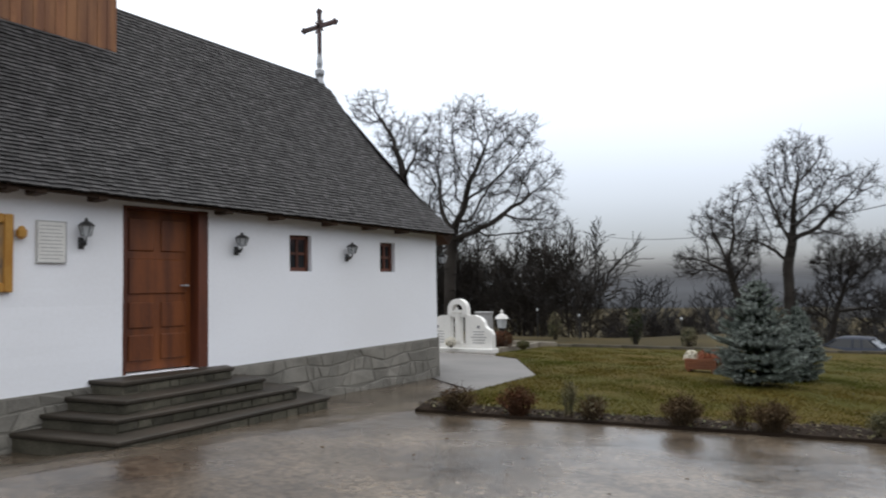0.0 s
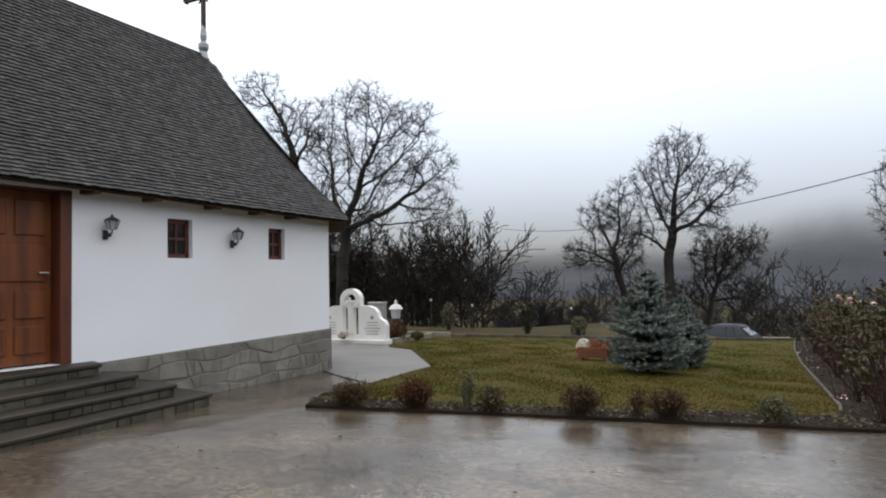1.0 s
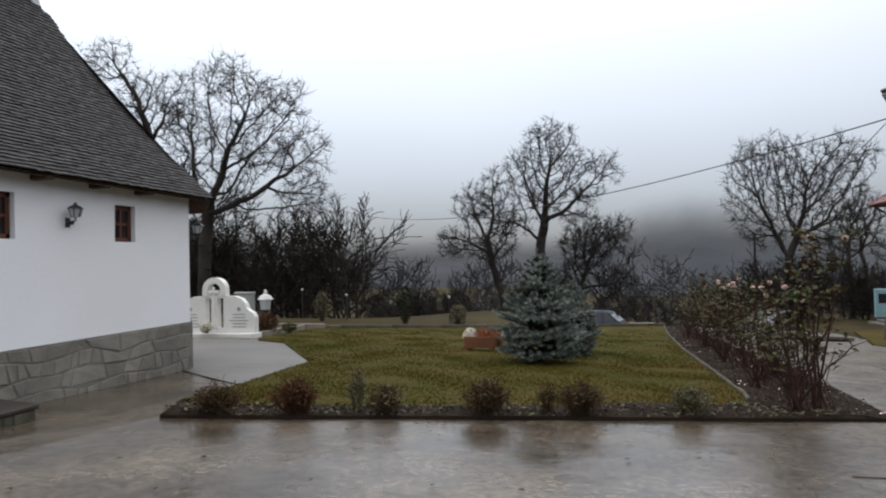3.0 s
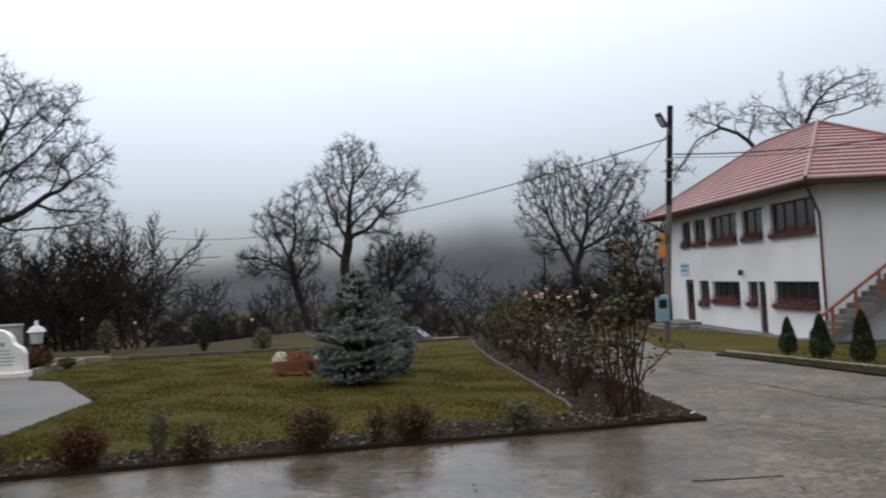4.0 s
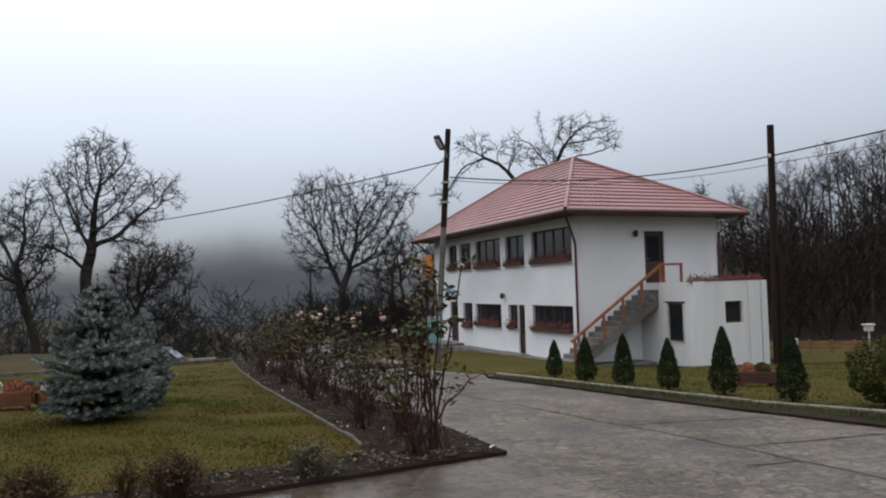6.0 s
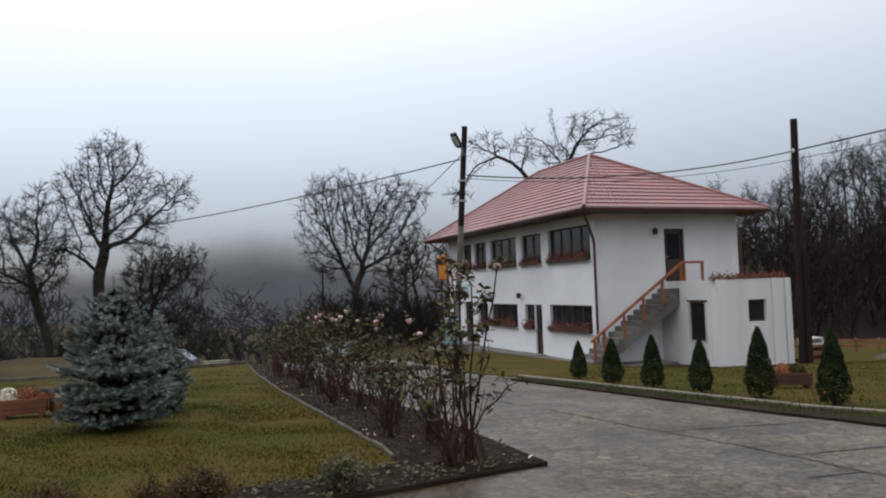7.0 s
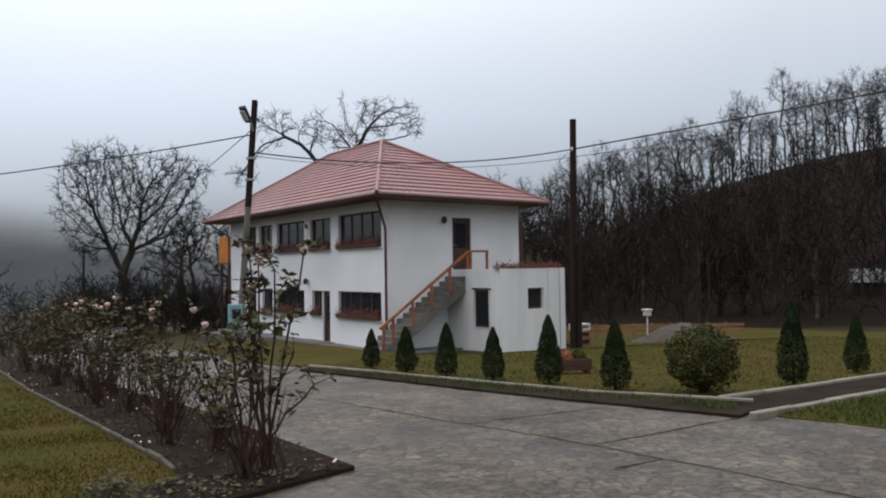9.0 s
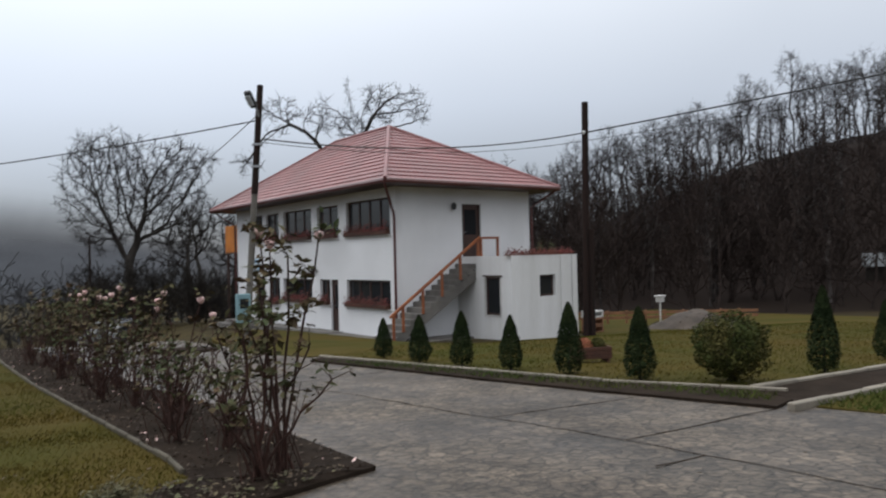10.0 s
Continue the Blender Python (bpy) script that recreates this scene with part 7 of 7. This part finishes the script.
sh = thing("shed", "low shed with a mottled pale sheet roof at the forest edge", "shed", pose(SHX, SHY, ground_z(SHX, SHY) + 0.3, 0, 0, -60))
part("wall", boxes((-2.5, 0.0, -1.2, 2.5, 2.6, 0.75)), M_BARK, sh, "dark boarded wall")
for k in range(7):
    x = -2.7 + k * 0.775
    rbm = upright([(x, 0.62), (x + 0.74, 0.62), (x + 0.74, 1.6), (x, 1.6)], -0.02, 0.02)
    for v in rbm.verts:
        v.co.y += -0.35 + 1.3 * (v.co.z - 0.55)
    part("roof_sheet", rbm, M_SHED, sh)
for x in (-2.45, 0.0, 2.45):
    part("post", boxes((x - 0.06, -0.32, -1.2, x + 0.06, -0.2, 0.6)), M_BARK, sh)
tagged(sheet("flower_bed", [(3.9 + 1.0 * math.cos(a), 30.5 + 0.8 * math.sin(a)) for a in (2 * math.pi * i / 16 for i in range(16))], 0.03, M_SOIL, 0.1, 0.05, 0.3), "small round soil bed in the road", "flower bed", kind="structure")

# ---- grass, litter, joints ----
def grass(name, poly, count, h, seed, label, near=None, material=None):
    """Short blades scattered over a lawn."""
    rng = np.random.default_rng(seed)
    xs, ys = [p[0] for p in poly], [p[1] for p in poly]
    pts = []
    while len(pts) < count:
        x, y = rng.uniform(min(xs), max(xs)), rng.uniform(min(ys), max(ys))
        if inside(x, y, poly) and (near is None or rng.random() < near(x, y)):
            pts.append((x, y))
    v = np.zeros((count, 4, 3), np.float32)
    for k, (x, y) in enumerate(pts):
        v[k, :] = (x, y, ground_z(x, y) - 0.005)
    a = rng.uniform(0, 6.283, count)
    hh = h * rng.uniform(0.5, 1.5, count)
    w = 0.005 + 0.004 * rng.random(count)
    v[:, 0, 0] -= w * np.cos(a); v[:, 0, 1] -= w * np.sin(a)
    v[:, 1, 0] += w * np.cos(a); v[:, 1, 1] += w * np.sin(a)
    bx, by = rng.normal(0, 0.6, count) * hh, rng.normal(0, 0.6, count) * hh
    for i, s in ((2, 1), (3, -1)):
        v[:, i, 0] += bx + s * 0.3 * w * np.cos(a); v[:, i, 1] += by + s * 0.3 * w * np.sin(a); v[:, i, 2] += hh
    return tagged(raw_np(name, v.reshape(-1, 3), np.arange(count * 4).reshape(-1, 4), material or M_GRASS), label, "grass", kind="stuff")


grass("grass", LAWN, 140000, 0.028, 1, "short wet grass blades of the lawn", lambda x, y: max(0.12, min(1.0, 1.25 - (y - 14) / 16)))
grass("grass", SOUTH_LAWN[:3] + [(20, 16.5), (12.2, 16.15)], 16000, 0.05, 2, "short green grass beside the kerb", lambda x, y: 1.0 if x < 18 else 0.15, M_GREENGRASS)
grass("grass", [(6.1, 26.0), (6.7, 23.6), (7.25, 21.1), (7.7, 19.0), (8.6, 17.15), (15.2, 17.8), (26, 19.0), (27, 32), (17.5, 29.2), (9.6, 28.4)], 42000, 0.04, 3, "short grass before the house")

grass("grass", [(5.55, 25.2), (6.1, 22.8), (6.6, 20.3), (7.05, 18.3), (7.8, 16.2), (8.5, 16.6), (7.55, 18.9), (7.08, 21.1), (6.5, 23.6)], 2200, 0.05, 9, "sparse tufts in the soil before the kerb", None, M_GREENGRASS)


def litter(name, poly, count, size, seed, label, material=None):
    rng = random.Random(seed)
    xs, ys = [p[0] for p in poly], [p[1] for p in poly]
    pts = []
    while len(pts) < count:
        x, y = rng.uniform(min(xs), max(xs)), rng.uniform(min(ys), max(ys))
        if inside(x, y, poly):
            pts.append((x, y, ground_z(x, y) + (0.02 if poly is LAWN else 0.03 + 0.04 * noise.noise(Vector((x * 1.3, y * 1.3, 3.0))))))
    return tagged(raw(name, *leaf_cloud(pts, [(0, 0, 1.5)] * count, size, rng), material or M_LITTER), label, "leaves", kind="stuff")


litter("soil_clods", ROSE_BED, 2600, 0.02, 16, "clods of wet soil in the rose bed", M_SOIL)
litter("soil_clods", FRONT_BED, 1500, 0.02, 17, "clods of wet soil in the front bed", M_SOIL)
litter("leaf_litter", FRONT_BED, 600, 0.022, 4, "fallen yellow-brown leaves on the soil")
litter("petals", ROSE_BED, 150, 0.02, 15, "pale fallen rose petals on the soil", M_ROSE)
litter("leaf_litter", ROSE_BED, 1100, 0.026, 5, "fallen pale leaves and petals under the roses")
litter("leaf_litter", LAWN, 500, 0.022, 6, "scattered fallen leaves on the lawn")
litter("weeds", FRONT_BED, 420, 0.03, 7, "low green weeds in the flower bed", M_DRYGREEN)
rng = random.Random(31)
pts = [(x, y, ground_z(x, y) - 0.01) for x, y in ((rng.uniform(-4, 6), rng.uniform(10.5, 14.5)) for _ in range(46))]
tagged(raw("wet_leaves", *leaf_cloud(pts, [(0, 0, 6)] * len(pts), 0.03, rng), M_DRY), "dark wet leaves stuck to the pavement", "leaves", kind="stuff")


def joint(name, pts, width, label):
    """A sealed joint laid along the pavement."""
    vs, fs = [], []
    rng = random.Random(len(pts))
    fine = []
    for (xa, ya), (xb, yb) in zip(pts, pts[1:]):
        n = max(1, int(math.hypot(xb - xa, yb - ya) / 0.25))
        fine += [(xa + (xb - xa) * i / n, ya + (yb - ya) * i / n) for i in range(n)]
    fine.append(pts[-1])
    for i, (x, y) in enumerate(fine):
        q = fine[min(i + 1, len(fine) - 1)]; p = fine[max(i - 1, 0)]
        d = Vector((q[0] - p[0], q[1] - p[1])).normalized()
        nx, ny = -d.y * width * 0.5 * rng.uniform(0.6, 1.3), d.x * width * 0.5 * rng.uniform(0.6, 1.3)
        o = rng.gauss(0, 0.012)
        z = ground_z(x, y) - 0.03 + 0.012 * noise.noise(Vector((x * 1.3, y * 1.3, 3.0))) + 0.006
        vs += [(x + nx + o, y + ny, z), (x - nx + o, y - ny, z)]
        if i:
            k = 2 * i
            fs.append((k - 2, k - 1, k + 1, k))
    return tagged(raw(name, vs, fs, M_SOIL), label, "joint", kind="structure")


for pts in ([(3.6, 22.5), (4.1, 20.2), (4.49, 17.76), (4.73, 16.67), (4.86, 15.7), (4.97, 14.59), (5.01, 13.84), (5.3, 11.5)], [(4.86, 15.7), (6.54, 15.87), (7.5, 15.95)], [(4.6, 17.5), (6.21, 17.56), (6.9, 17.6)], [(3.7, 22.0), (5.9, 22.6)], [(4.29, 14.83), (4.95, 14.87)], [(1.47, 13.34), (2.2, 13.5)]):
    joint("trim", pts, 0.022, "narrow dark joint in the concrete")

# ---- stones of the church plinth ----
def plinth_stones():
    rng = random.Random(21)
    level = lambda k, y: (-0.008 + plinth_z(y) if k == 0 else (0.43, 0.235, 0.04, -0.16)[k - 1] - 0.6 * (0.63 - plinth_z(y))) + (0.0 if k in (0, 4) else 0.11 * noise.noise(Vector((y * 1.5, k * 5.0, 2.0))))
    for k in range(4):
        y = 9.2 + rng.random() * 0.25
        slant = 0.0
        while y < 17.1:
            w = min(rng.choice((0.13, 0.2, 0.28, 0.36, 0.5)) * rng.uniform(0.85, 1.2), 17.13 - y)
            nxt = rng.uniform(-0.05, 0.05)
            if w > 0.08 and level(k, y) > ground_z(CHX, y) and not (10.6 < y + w / 2 < 12.35):
                d = 0.022 + rng.random() * 0.012
                g = 0.006
                t0, t1, b0, b1 = y + slant + g, y + w + nxt - g, y - slant + g, y + w - nxt - g
                poly = [(b0, level(k + 1, b0) + g), (b1, level(k + 1, b1) + g), (t1, level(k, t1) - g), ((t0 + t1) / 2, level(k, (t0 + t1) / 2) - g + rng.uniform(-0.012, 0.004)), (t0, level(k, t0) - g)]
                cy, cz = sum(p[0] for p in poly) / 5, sum(p[1] for p in poly) / 5
                v = [(CHX + 0.015, a, b) for a, b in poly] + [(CHX + d + rng.uniform(-0.006, 0.006), cy + (a - cy) * 0.9, cz + (b - cz) * 0.86) for a, b in poly]
                f = [tuple(range(5, 10))] + [(i, (i + 1) % 5, 5 + (i + 1) % 5, 5 + i) for i in range(5)]
                raw("stone", v, f, M_STONE, plinth).matrix_parent_inverse = CW.inverted()
            y += w
            slant = nxt


plinth_stones()
for q in near_shingles:
    raw("shingle", [tuple(v) for v in q], SH_F, M_SHINGLE_ONE, roof)
